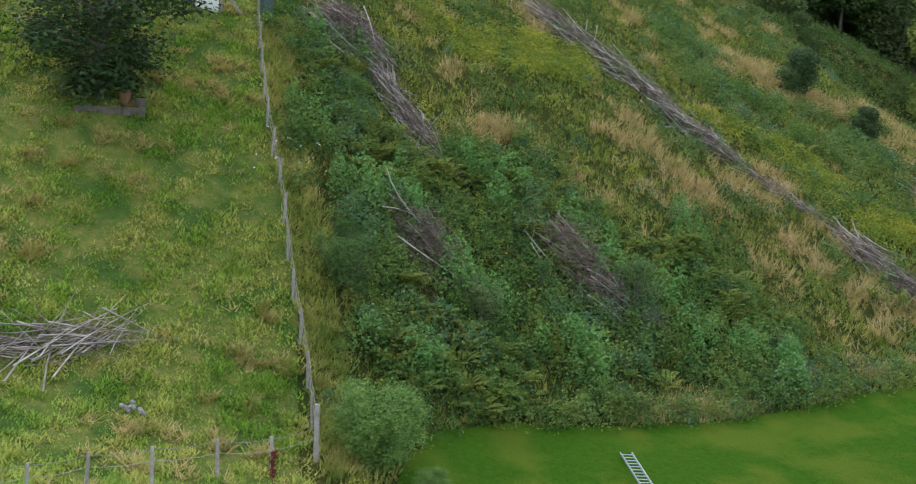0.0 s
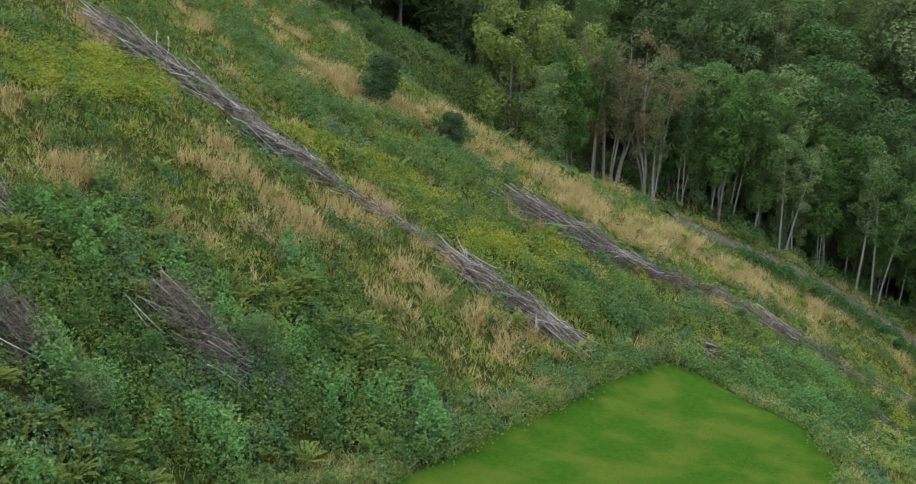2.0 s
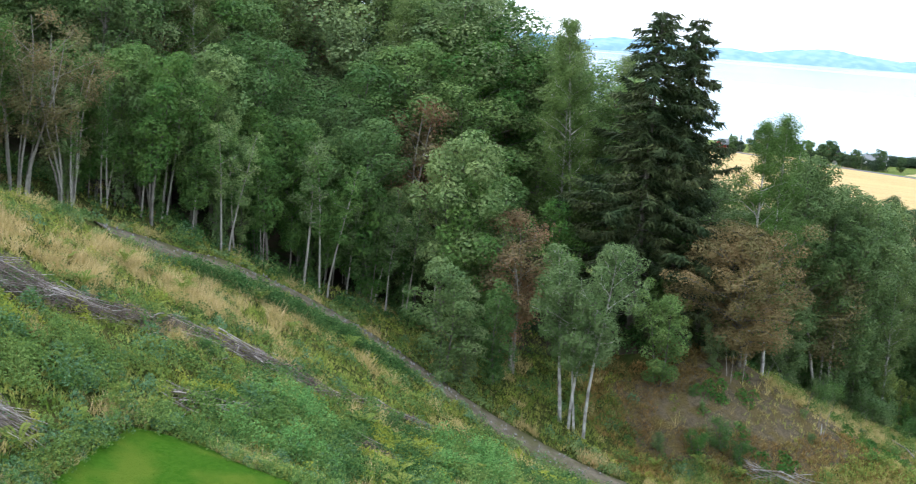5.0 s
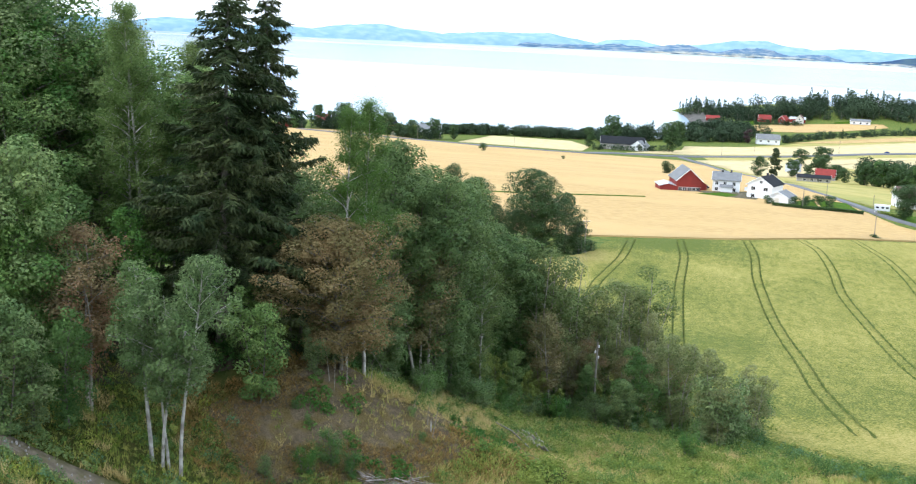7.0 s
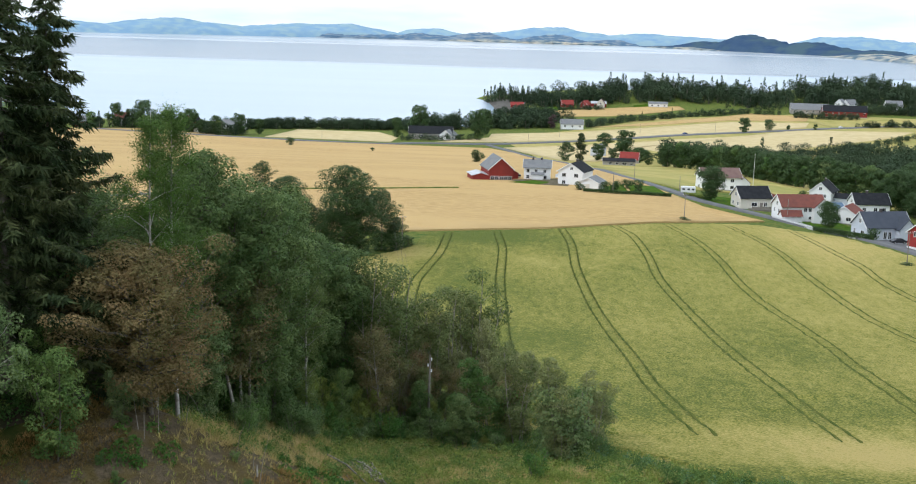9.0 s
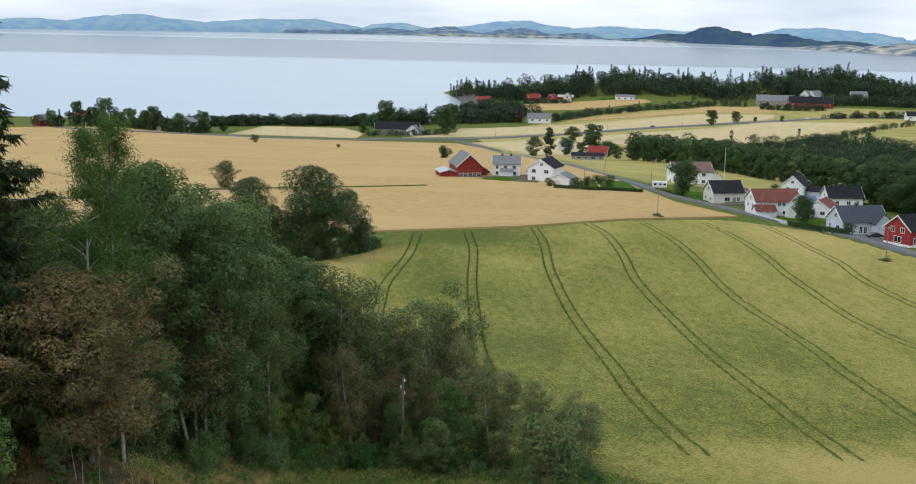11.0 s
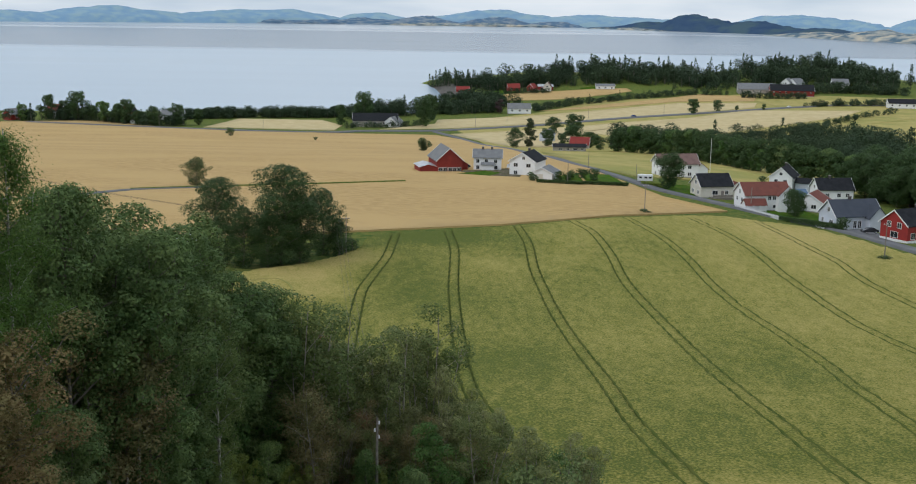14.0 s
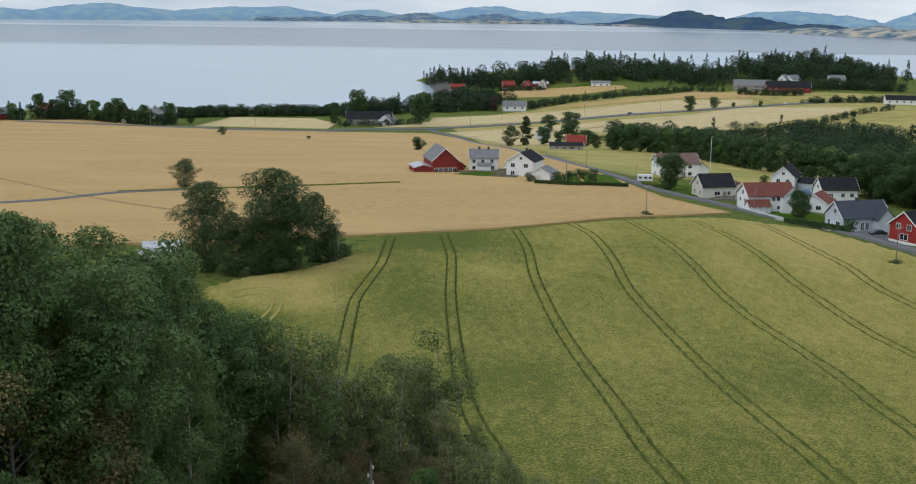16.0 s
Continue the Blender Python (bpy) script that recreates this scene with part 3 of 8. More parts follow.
def smooth_line(line, n=8):
    """A rounder line through the same corners."""
    pts = [np.array(p, float) for p in line]
    pts = [2 * pts[0] - pts[1]] + pts + [2 * pts[-1] - pts[-2]]
    out = []
    for a, b, c, d in zip(pts[:-3], pts[1:-2], pts[2:-1], pts[3:]):
        for i in range(n):
            u = i / n
            out.append(tuple(0.5 * (2 * b + (c - a) * u + (2 * a - 5 * b + 4 * c - d) * u * u + (3 * b - a - 3 * c + d) * u ** 3)))
    return out + [tuple(pts[-2])]


def columns():
    """The crop's rows and columns, the columns running along the wheel tracks so that both stay sharp."""
    rows = np.concatenate([np.arange(46, 200, 0.55), np.arange(200, 345, 0.8)])
    runs = []
    for line in TRAMLINES:
        q = np.array(smooth_line(line))
        q = q[np.argsort(q[:, 1])]
        q = q[np.r_[True, np.diff(q[:, 1]) > 0.05]]
        lo, hi = np.polyfit(q[:6, 1], q[:6, 0], 1), np.polyfit(q[-6:, 1], q[-6:, 0], 1)
        xs = np.interp(rows, q[:, 1], q[:, 0])
        xs = np.where(rows < q[0, 1], np.polyval(lo, rows), np.where(rows > q[-1, 1], np.polyval(hi, rows), xs))
        runs.append(xs)
    runs = [runs[0] - 30] + runs + [runs[-1] + 45]
    cols, kinds = [], []
    for k, xs in enumerate(runs):
        if k:
            n = 16 if k not in (1, len(runs) - 1) else 26
            for j in range(1, n):
                prev = runs[k - 1]
                a_, b_ = prev + (1.7 if k > 1 else 0), xs - 1.7
                cols.append(a_ + (b_ - a_) * j / n)
                kinds.append(0)
        if 0 < k < len(runs) - 1:
            tilt = np.sqrt(1 + np.gradient(xs, rows) ** 2)
            for o, t in ((-1.5, 0), (-1.1, 0), (-1.03, 1), (-0.81, 1), (-0.74, 0), (0, 0), (0.74, 0), (0.81, 1), (1.03, 1), (1.1, 0), (1.5, 0)):
                cols.append(xs + o * tilt + 0.07 * np.sin(rows * 1.3 + 5 * o + k))
                kinds.append(t)
    return np.maximum.accumulate(np.array(cols), axis=0), rows, np.array(kinds)


BX, brow, bkind = columns()
BY = np.broadcast_to(brow, BX.shape).copy()
lodged = np.clip(fractal(BX * 0.5, BY, 2.6, 9.0) - 0.55, 0, 0.5) * np.clip(fractal(BX, BY, 14.0, 3.0) + 0.3, 0, 1)
crop = 0.7 + 0.07 * fractal(BX, BY, 3.0) + 0.06 * fractal(BX, BY, 0.9, 4.0) - 0.9 * lodged
sunk = (bkind[:, None] == 1) & (BY > 85) & (BY < 318)
crop = np.where(sunk, 0.3 + 0.12 * fractal(BX, BY, 2.0, 6.0), crop)
faces = grid_faces(*BX.shape)
keep = inside(BX + 0.5 * fractal(BX, BY, 4.0), BY + 0.5 * fractal(BX, BY, 5.0, 1.0), FIELD).ravel()
BZ = ground_z(BX, BY) + np.where(keep.reshape(BX.shape), crop, -0.3)
worn = (sunk.ravel()[faces].sum(1) >= 2).astype(np.int32)
hold = keep[faces].any(1)
barley = mesh_object("barley_field", np.stack([BX, BY, BZ], -1), faces[hold], [M_BARLEY, M_TRACK], smooth=True)
barley.data.polygons.foreach_set("material_index", worn[hold])
tagged(barley, "ripening green-gold barley with paired wheel tracks", "field", kind="structure")

# mown lawn, gravel track, roads
drape("lawn", [(-11.8, -45.1), (-13.6, -44.1), (-15.4, -41.1), (-17.2, -33.7), (-19.3, -28.7), (-22.0, -22.9), (-23.9, -19.2), (-26.4, -12.9), (-24.4, -10.9), (-19.2, -11.3), (-14.4, -13.9), (-8, -20), (-2, -40), (-6, -47)], 1.0, 0.08, M_LAWN, "short mown bright green lawn", "lawn", wave=0.2)


def ribbon(name, line, width, lift, mat, label, category, ragged=0.0):
    """A road laid along a line on the land."""
    line = smooth_line(line, 10)
    pts = np.array(line)
    d = np.gradient(pts, axis=0)
    nrm = np.stack([-d[:, 1], d[:, 0]], -1) / np.hypot(d[:, 0], d[:, 1])[:, None]
    rows = []
    for k, s in enumerate((-0.5, -0.25, 0, 0.25, 0.5)):
        w = width * s * (1 + ragged * fractal(pts[:, 0], pts[:, 1], 1.5, k))
        q = pts + nrm * np.asarray(w)[:, None]
        rows.append(np.c_[q, ground_z(q[:, 0], q[:, 1]) + lift])
    for edge_, at_ in ((0, 0), (-1, len(rows) + 1)):
        foot = rows[edge_] + np.c_[nrm * (-0.2 if at_ == 0 else 0.2), np.zeros(len(pts))]
        foot[:, 2] -= lift + 0.8
        rows.insert(at_, foot)
    V = np.stack(rows)
    ob = mesh_object(name, V, grid_faces(7, len(pts))[:, ::-1], mat, smooth=True)
    return tagged(ob, label, category, kind="structure")


ribbon("gravel_track", [(-45.7, 3.5), (-44.5, 8.7), (-41.4, 15.4), (-37.4, 18.6), (-32.3, 19.2), (-28.0, 20.2), (-24.3, 21.4), (-19.5, 22.8), (-12, 26), (-4, 20)], 2.3, 0.15, M_GRAVEL, "narrow grey gravel track along the wood's edge", "track", 0.15)
ribbon("highway", [(-330, 935), (-124.4, 869.4), (-69.5, 894.3), (-19.7, 910.3), (51.9, 981.4), (130.7, 1066.5), (217.5, 1132.1), (315.3, 1205.7), (400.2, 1244.0), (640, 1230)], 9.0, 0.7, M_ASPHALT, "grey two-lane highway between the fields", "road")
ribbon("farm_lane", [(-21.5, 897.3), (1.4, 808.3), (26.8, 682.7), (36.4, 504.2), (49.1, 446.0), (57.2, 415.8), (63.6, 391.4), (76.8, 365.6), (87.9, 340.9), (98.6, 317.3), (103.6, 278.1), (106, 262)], 4.0, 0.55, M_ASPHALT, "narrow grey asphalt lane past the houses", "road")
ribbon("field_road", [(-140, 318), (-114.1, 333.3), (-98.8, 351.9), (-88.8, 358.6), (-76.4, 364.2)], 3.4, 0.6, M_ASPHALT, "narrow grey field road through the wheat", "road")

for side in (0.0, 4.0):
    ribbon("turning_track", [(-39.5, 214.4), (-37.0, 219.3), (-33.8, 219.8), (-30.7, 212.9), (-29.4, 201.3), (-29.6, 189.8)] if not side else [(-38.3, 208.9), (-36.0, 213.3), (-33.8, 213.5), (-31.8, 209.2), (-30.9, 200.7), (-31.1, 192.1)], 0.4, 0.85, M_GRASSFIELD, "curved wheel track where the sprayer turned", "track", 0.2)
ribbon("field_margin", [(-97.8, 355.2), (-82.9, 362.1), (-62.9, 370.0), (-42.0, 378.2), (-18.5, 388.8)], 1.2, 0.75, M_MEADOW, "narrow strip of rough grass through the wheat", "verge", 0.4)


# ---- trees ----
def tubes(paths, sides=6):
    """Round tapered limbs along lines of (place, radius)."""
    V, F, base = [], [], 0
    ang = np.linspace(0, 2 * np.pi, sides, endpoint=False)
    for pts, rad in paths:
        pts, rad = np.asarray(pts, float), np.asarray(rad, float)
        d = np.gradient(pts, axis=0)
        d /= np.linalg.norm(d, axis=1)[:, None] + 1e-9
        ref = np.where(np.abs(d[:, 2:3]) > 0.9, [[1.0, 0, 0]], [[0, 0, 1.0]])
        a = np.cross(d, ref)
        a /= np.linalg.norm(a, axis=1)[:, None] + 1e-9
        b = np.cross(d, a)
        ring = pts[:, None] + rad[:, None, None] * (np.cos(ang)[None, :, None] * a[:, None] + np.sin(ang)[None, :, None] * b[:, None])
        n = len(pts)
        i = base + np.arange(n - 1)[:, None] * sides + np.arange(sides)[None]
        j = base + np.arange(n - 1)[:, None] * sides + (np.arange(sides)[None] + 1) % sides
        F.append(np.stack([i, j, j + sides, i + sides], -1).reshape(-1, 4))
        V.append(ring.reshape(-1, 3))
        base += n * sides
    return np.concatenate(V), np.concatenate(F)


def leaf_cloud(rng, centres, spread, count, size, upright=0.0, slim=0.55, squash=0.8, full=False):
    """Small pointed leaves scattered round the given places."""
    k = rng.integers(0, len(centres), count)
    spread = np.broadcast_to(spread, (len(centres),))[k]
    at = centres[k] + rng.normal(0, 1, (count, 3)) * spread[:, None] * [1, 1, squash]
    s = size * rng.uniform(0.6, 1.35, count)
    nn = at - centres[k]
    nn = nn / (np.linalg.norm(nn, axis=1)[:, None] + 1e-6) + [0, 0, 0.65] + rng.normal(0, 0.28, (count, 3))
    nn /= np.linalg.norm(nn, axis=1)[:, None] + 1e-9
    d = np.cross(nn, rng.normal(0, 1, (count, 3))) + [0, 0, upright - 0.15]
    d /= np.linalg.norm(d, axis=1)[:, None] + 1e-9
    w = np.cross(nn, d)
    w /= np.linalg.norm(w, axis=1)[:, None] + 1e-9
    h = (s / 2)[:, None]
    if not full:
        V = np.stack([at + d * h, at - d * h * 0.75 - w * h * slim * 1.05, at - d * h * 0.75 + w * h * slim * 1.05], 1)
        return V.reshape(-1, 3), np.arange(count * 3).reshape(-1, 3)
    V = np.stack([at - d * h, at + w * h * slim + nn * h * 0.15, at + d * h, at - w * h * slim + nn * h * 0.15], 1)
    return V.reshape(-1, 3), np.arange(count * 4).reshape(-1, 4)


def clumped_leaves(rng, centres, radii, count, size, slim=0.75, squash=0.78, inner=0.12):
    """Leaves on the outer side of overlapping rounded clumps, facing outwards, with a few inside."""
    share = radii ** 2 / (radii ** 2).sum()
    tries = count * 3
    k = rng.choice(len(centres), tries, p=share)
    d = rng.normal(0, 1, (tries, 3)) + [0, 0, 0.4]
    d /= np.linalg.norm(d, axis=1)[:, None] + 1e-9
    lump = 1 + 0.16 * np.sin(7 * d[:, 0] + 1.7 * k) * np.cos(6 * d[:, 1] + 2.3 * k)
    at = centres[k] + d * (radii[k] * lump * (1.04 - np.abs(rng.normal(0, 0.17, tries)) + 0.12 * rng.exponential(0.3, tries)))[:, None] * [1, 1, squash]
    buried = np.zeros(tries, bool)
    for c, r in zip(centres, radii):
        buried |= (((at - c) / [1, 1, squash]) ** 2).sum(1) < (0.74 * r) ** 2
    stay = np.nonzero(~buried | (rng.uniform(0, 1, tries) < inner))[0][:count]
    at, d, n = at[stay], d[stay], len(stay)
    nn = d + [0, 0, 0.45] + rng.normal(0, 0.42, (n, 3))
    nn /= np.linalg.norm(nn, axis=1)[:, None] + 1e-9
    a = np.cross(nn, rng.normal(0, 1, (n, 3)))
    a /= np.linalg.norm(a, axis=1)[:, None] + 1e-9
    b = np.cross(nn, a)
    h = (size / 2 * rng.uniform(0.6, 1.35, n))[:, None]
    V = np.stack([at + a * h, at - a * h * 0.75 - b * h * slim, at - a * h * 0.75 + b * h * slim], 1)
    return V.reshape(-1, 3), np.arange(n * 3).reshape(-1, 3)


def broadleaf(name, label, seed, height, spread, crown_base, leaves, size, leafmat, barkmat, limbs=16, stems=1, lean=0.05, radius=0.16, widest=0.4, bare=0.35, clump=0.10, twigs=4, airy=False):
    """A leafy tree of trunk, limbs and a crown of many small leaves."""
    rng = np.random.default_rng(seed)
    root = tagged(new(name), label, "tree")
    paths, centres, sig = [], [], []
    for s in range(stems):
        a0, h = rng.uniform(0, 6.28), height * (1 if s == 0 else rng.uniform(0.75, 0.97))
        r0 = radius * (1 if s == 0 else 0.8)
        foot = np.array([math.cos(a0), math.sin(a0), 0]) * (0 if stems == 1 else 0.25 + 0.12 * spread)
        out = foot / (np.linalg.norm(foot) + 1e-9) * (spread * 0.28 if stems > 1 else 0) + rng.normal(0, lean * height, 3) * [1, 1, 0]
        t = np.linspace(0, 1, 9)
        trunk = foot * 0.5 + t[:, None] * [0, 0, h] + (t ** 1.3)[:, None] * out + 0.05 * spread * np.stack([np.sin(5 * t + seed), np.cos(4 * t + seed), 0 * t], -1)
        trunk[0, 2] = -0.5
        paths.append((trunk, r0 * (1 - 0.9 * t) + 0.012))
        own = max(4, limbs // stems)
        for i in range(own):
            f = crown_base + (0.97 - crown_base) * (i + rng.uniform(0, 0.8)) / own
            p = np.array([np.interp(f, t, trunk[:, c]) for c in range(3)])
            az = i * 2.4 + a0 + rng.normal(0, 0.4)
            g = (f - crown_base) / (1 - crown_base)
            prof = (g / widest) ** 0.6 if g < widest else ((1 - g) / (1 - widest)) ** 0.7 + 0.06
            L = spread * max(0.25, prof) * rng.uniform(0.65, 1.15) / (1 if stems == 1 else 1.35)
            el = rng.uniform(0.25, 0.75) + 0.5 * g
            u = np.linspace(0, 1, 5)
            d = np.array([math.cos(az) * math.cos(el), math.sin(az) * math.cos(el), math.sin(el)])
            limb = p + (u * L)[:, None] * d + (u ** 2)[:, None] * [0, 0, -0.15 * L] + rng.normal(0, 0.03 * L, (5, 3)) * u[:, None]
            paths.append((limb, np.interp(f, t, r0 * (1 - 0.9 * t)) * 0.55 * (1 - 0.85 * u) + 0.008))
            for v in np.linspace(bare, 1.0, 4):
                c = np.array([np.interp(v, u, limb[:, k]) for k in range(3)])
                centres.append(c)
                sig.append(clump * spread * rng.uniform(0.7, 1.3))
            for _ in range(twigs):
                v = rng.uniform(bare, 0.95)
                c = np.array([np.interp(v, u, limb[:, k]) for k in range(3)])
                dd = d + rng.normal(0, 0.7, 3)
                e = c + dd / np.linalg.norm(dd) * L * rng.uniform(0.2, 0.45)
                paths.append((np.stack([c, (c + e) / 2 + [0, 0, 0.03 * L], e]), np.array([0.022, 0.014, 0.006]) * (radius / 0.16)))
                centres += [e, (c + e) / 2]
                sig += [clump * spread * rng.uniform(0.6, 1.2)] * 2
    V, F = tubes(paths, 4)
    mesh_object("trunk", V, F, barkmat, root, smooth=True)
    C, R = np.array(centres), np.array(sig)
    if airy:
        V, F = leaf_cloud(rng, C, R, leaves, size)
    else:
        tips = rng.permutation(len(C))[: max(8, len(C) * 11 // 20)]
        V, F = clumped_leaves(rng, C[tips], R[tips] * rng.uniform(1.5, 2.15, len(tips)), leaves, size)
    mesh_object("crown", V, F, leafmat, root)
    return root


def spruce(name, label, seed, height, spread, rows, sprays, size, first=0.06):
    """A spruce: straight stem, whorls of drooping boughs hung with needle sprays."""
    rng = np.random.default_rng(seed)
    root = tagged(new(name), label, "tree")
    t = np.linspace(0, 1, 8)
    paths = [(t[:, None] * [0.15, 0.1, height] - [0, 0, 0.4], 0.012 * height * (1 - 0.95 * t) + 0.01)]
    centres, dirs = [], []
    for i in range(rows):
        f = first + (0.985 - first) * (i / rows) ** 0.9
        n = 5 if f < 0.85 else 4
        for k in range(n):
            if rng.uniform() < 0.08:
                continue
            L = spread * ((1 - f) ** 0.7 + 0.03) * rng.uniform(0.35, 1.2)
            az = k * 6.28 / n + i * 0.9 + rng.normal(0, 0.25)
            u = np.linspace(0, 1, 5)
            rad = np.array([math.cos(az), math.sin(az), 0])
            dz = L * (rng.uniform(-0.62, -0.2) * u + rng.uniform(0.1, 0.34) * u ** 3) + 0.15 * L * f
            p = np.array([0.15 * f, 0.1 * f, f * height]) + (u * L)[:, None] * rad + dz[:, None] * [0, 0, 1]
            paths.append((p, 0.03 * (1 - 0.85 * u) * height / 20))
            m = max(3, int(sprays * L / spread))
            for v in np.linspace(0.15, 1, m):
                centres.append(np.array([np.interp(v, u, p[:, c]) for c in range(3)]))
                dirs.append(rad)
    V, F = tubes(paths, 5)
    mesh_object("trunk", V, F, M_BARK, root, smooth=True)
    C, D = np.array(centres), np.array(dirs)
    reps = 9
    C, D = np.repeat(C, reps, 0), np.repeat(D, reps, 0)
    n = len(C)
    side = np.cross(D, [0, 0, 1.0]) * rng.choice([-1, 1], n)[:, None]
    d = D * rng.uniform(0.1, 0.9, n)[:, None] + side * rng.uniform(0.0, 1.0, n)[:, None] + np.c_[np.zeros((n, 2)), rng.uniform(-1.3, 0.05, n)]
    d /= np.linalg.norm(d, axis=1)[:, None]
    w = np.cross(d, rng.normal(0, 1, (n, 3)) + [0, 0, 0.6])
    w /= np.linalg.norm(w, axis=1)[:, None]
    s = (size * rng.uniform(0.5, 1.35, n))[:, None]
    C = C + rng.normal(0, 0.16 * size, (n, 3))
    V = np.stack([C - w * s * 0.09, C + w * s * 0.13, C + d * s], 1).reshape(-1, 3)
    mesh_object("crown", V, np.arange(n * 3).reshape(-1, 3), M_NEEDLE, root)
    return root


def standing(x, y, turn, size, wide=None, sink=0.1):
    z = float(ground_z(x, y)) - sink
    w = size if wide is None else wide
    return pose(x, y, z, 0, 0, turn) @ Matrix.Diagonal((w, w, size, 1))


PLACED = {}


def plant(template, unit, x, y, height, wide=1.0):
    """Stands the first tree of a kind, of the given unit height, on the land."""
    s = height / unit
    template.matrix_basis = standing(x, y, (x * 37.7 + y * 91.3) % 360, s, s * wide)
    PLACED[template.name] = template
    return template


class Kind:
    """One kind of tree in some variants, planted in turn."""
    def __init__(self, made, unit):
        self.made, self.unit, self.n = made, unit, 0

    def at(self, x, y, height, wide=1.0, group="", pick=None, label=""):
        ob = self.made[(self.n if pick is None else pick) % len(self.made)]
        self.n += 1
        base = PLACED.get(ob.name)
        if base is not None:
            m = standing(x, y, (x * 37.7 + y * 91.3) % 360, height / self.unit, height / self.unit * wide)
            got = copy_thing(ob, m @ Matrix.Diagonal((1 / ob.scale[0], 1 / ob.scale[1], 1 / ob.scale[2], 1)))
        else:
            got = plant(ob, self.unit, x, y, height, wide=wide)
        if group:
            got["group"] = group
        if label:
            got["label"] = label
        return got


M_LEAFOLIVE = material("leaf_olive_brown", (0.24, 0.19, 0.085), (0.16, 0.17, 0.07), 0.5, 0.7, island=0.28, translucent=0.35, spec=0.2)
M_LEAFALDER = material("leaf_alder_dark", (0.076, 0.14, 0.043), (0.14, 0.203, 0.067), 0.45, 0.6, island=0.28, translucent=0.3, spec=0.2)
M_LEAFDEEP = material("leaf_birch_shade", (0.04, 0.085, 0.026), (0.06, 0.105, 0.035), 0.6, 0.6, island=0.3, translucent=0.2, spec=0.2)
M_LEAFSALLOW = material("leaf_sallow", (0.14, 0.185, 0.066), (0.215, 0.245, 0.095), 0.4, 0.6, island=0.3, translucent=0.35, spec=0.2, per_tree=0.22)
ALDER = Kind([broadleaf("alder_tree", "green leafy alder with slender grey stems", 10 + k, 10, 3.2, (0.2, 0.34, 0.24, 0.4)[k], 11000, 0.17, M_LEAF, M_BARK, 26, 1 + k % 2, radius=0.10, widest=0.42, clump=0.115, twigs=2) for k in range(4)], 10)
ROWAN = Kind([broadleaf("young_tree", "dark green leafy young tree at the wood's edge", 20 + k, 8, 3.1, 0.07, 8500, 0.17, M_LEAFDARK if k else M_LEAF, M_BARK, 26, 2, radius=0.07, widest=0.38, clump=0.10, twigs=2) for k in range(4)], 8)
BIRCH = Kind([broadleaf("birch_tree", "tall slim birch with a pale stem and light leaves", 30 + k, 20, 3.0, 0.18, 40000, 0.115, M_LEAFBIRCH, M_BIRCHBARK, 44, 1, radius=0.14, widest=0.34, clump=0.12, twigs=4, bare=0.45, airy=True) for k in range(3)], 20)
ASPEN = Kind([broadleaf("aspen_tree", "light grey-green aspen with bare pale stems", 40 + k, 10, 3.1, 0.38, 17000, 0.11, M_LEAFGREY, M_BIRCHBARK, 34, 2, radius=0.11, widest=0.4, clump=0.075) for k in range(2)], 10)
WITHERED = Kind([broadleaf("withered_tree", "withered tree with brown and tan leaves", 53, 10.4, 5.4, 0.1, 52000, 0.14, M_LEAFBROWN, M_BARK, 70, 1, lean=0.02, radius=0.17, widest=0.4, clump=0.07, bare=0.3, twigs=5)], 10.4)
RUSSET = Kind([broadleaf("russet_tree", "half-dead tree with russet leaves and bare stems", 60 + k, 9, 2.9, 0.3, 13000, 0.12, M_LEAFRED if k else M_LEAFOLIVE, M_PALEBARK, 30, 3, radius=0.08, widest=0.55, clump=0.11, airy=True) for k in range(2)], 9)
BARE = Kind([broadleaf("bare_stemmed_tree", "tree with many bare grey stems and a tan crown", 70, 10, 3.4, 0.42, 12000, 0.12, M_LEAFOLIVE, M_PALEBARK, 44, 9, radius=0.06, widest=0.6, bare=0.55, clump=0.085, airy=True)], 10)
SHRUB = Kind([broadleaf("leafy_shrub", "dense dark green leafy shrub", 80 + k, 3, 1.9, 0.04, 5200, 0.115, M_LEAFDARK if k else M_LEAF, M_BARK, 22, 5, radius=0.04, widest=0.4, bare=0.2, clump=0.13, twigs=2, airy=True) for k in range(3)], 3)
TALL = Kind([broadleaf("tall_alder", "tall dark green alder with a dense crown", 120 + k, 18, 5.0, 0.1, 26000, 0.19, M_LEAFALDER, M_BARK, 44, 1 + k % 2, radius=0.16, widest=0.42, clump=0.085, twigs=2) for k in range(3)], 18)
DEEP = Kind([broadleaf("wood_tree", "leafy green tree inside the wood", 100 + k, 16, 5.6, 0.16, 18000, 0.185, M_LEAF if k % 2 else M_LEAFDARK, M_BARK, 26, 1, radius=0.15, widest=0.5, clump=0.10, twigs=1) for k in range(4)], 16)
INNER = Kind([broadleaf("wood_tree", "leafy green tree deep in the wood", 110 + k, 16, 5.8, 0.2, 13000, 0.215, M_LEAF if k % 2 else M_LEAFDARK, M_BARK, 20, 1, radius=0.15, widest=0.5, clump=0.11, twigs=1) for k in range(2)], 16)
SPRUCE = Kind([spruce("spruce_tree", "tall dark spruce with drooping boughs", 90 + k, 22, 5.6, 46, 52, 0.46) for k in range(2)], 22)

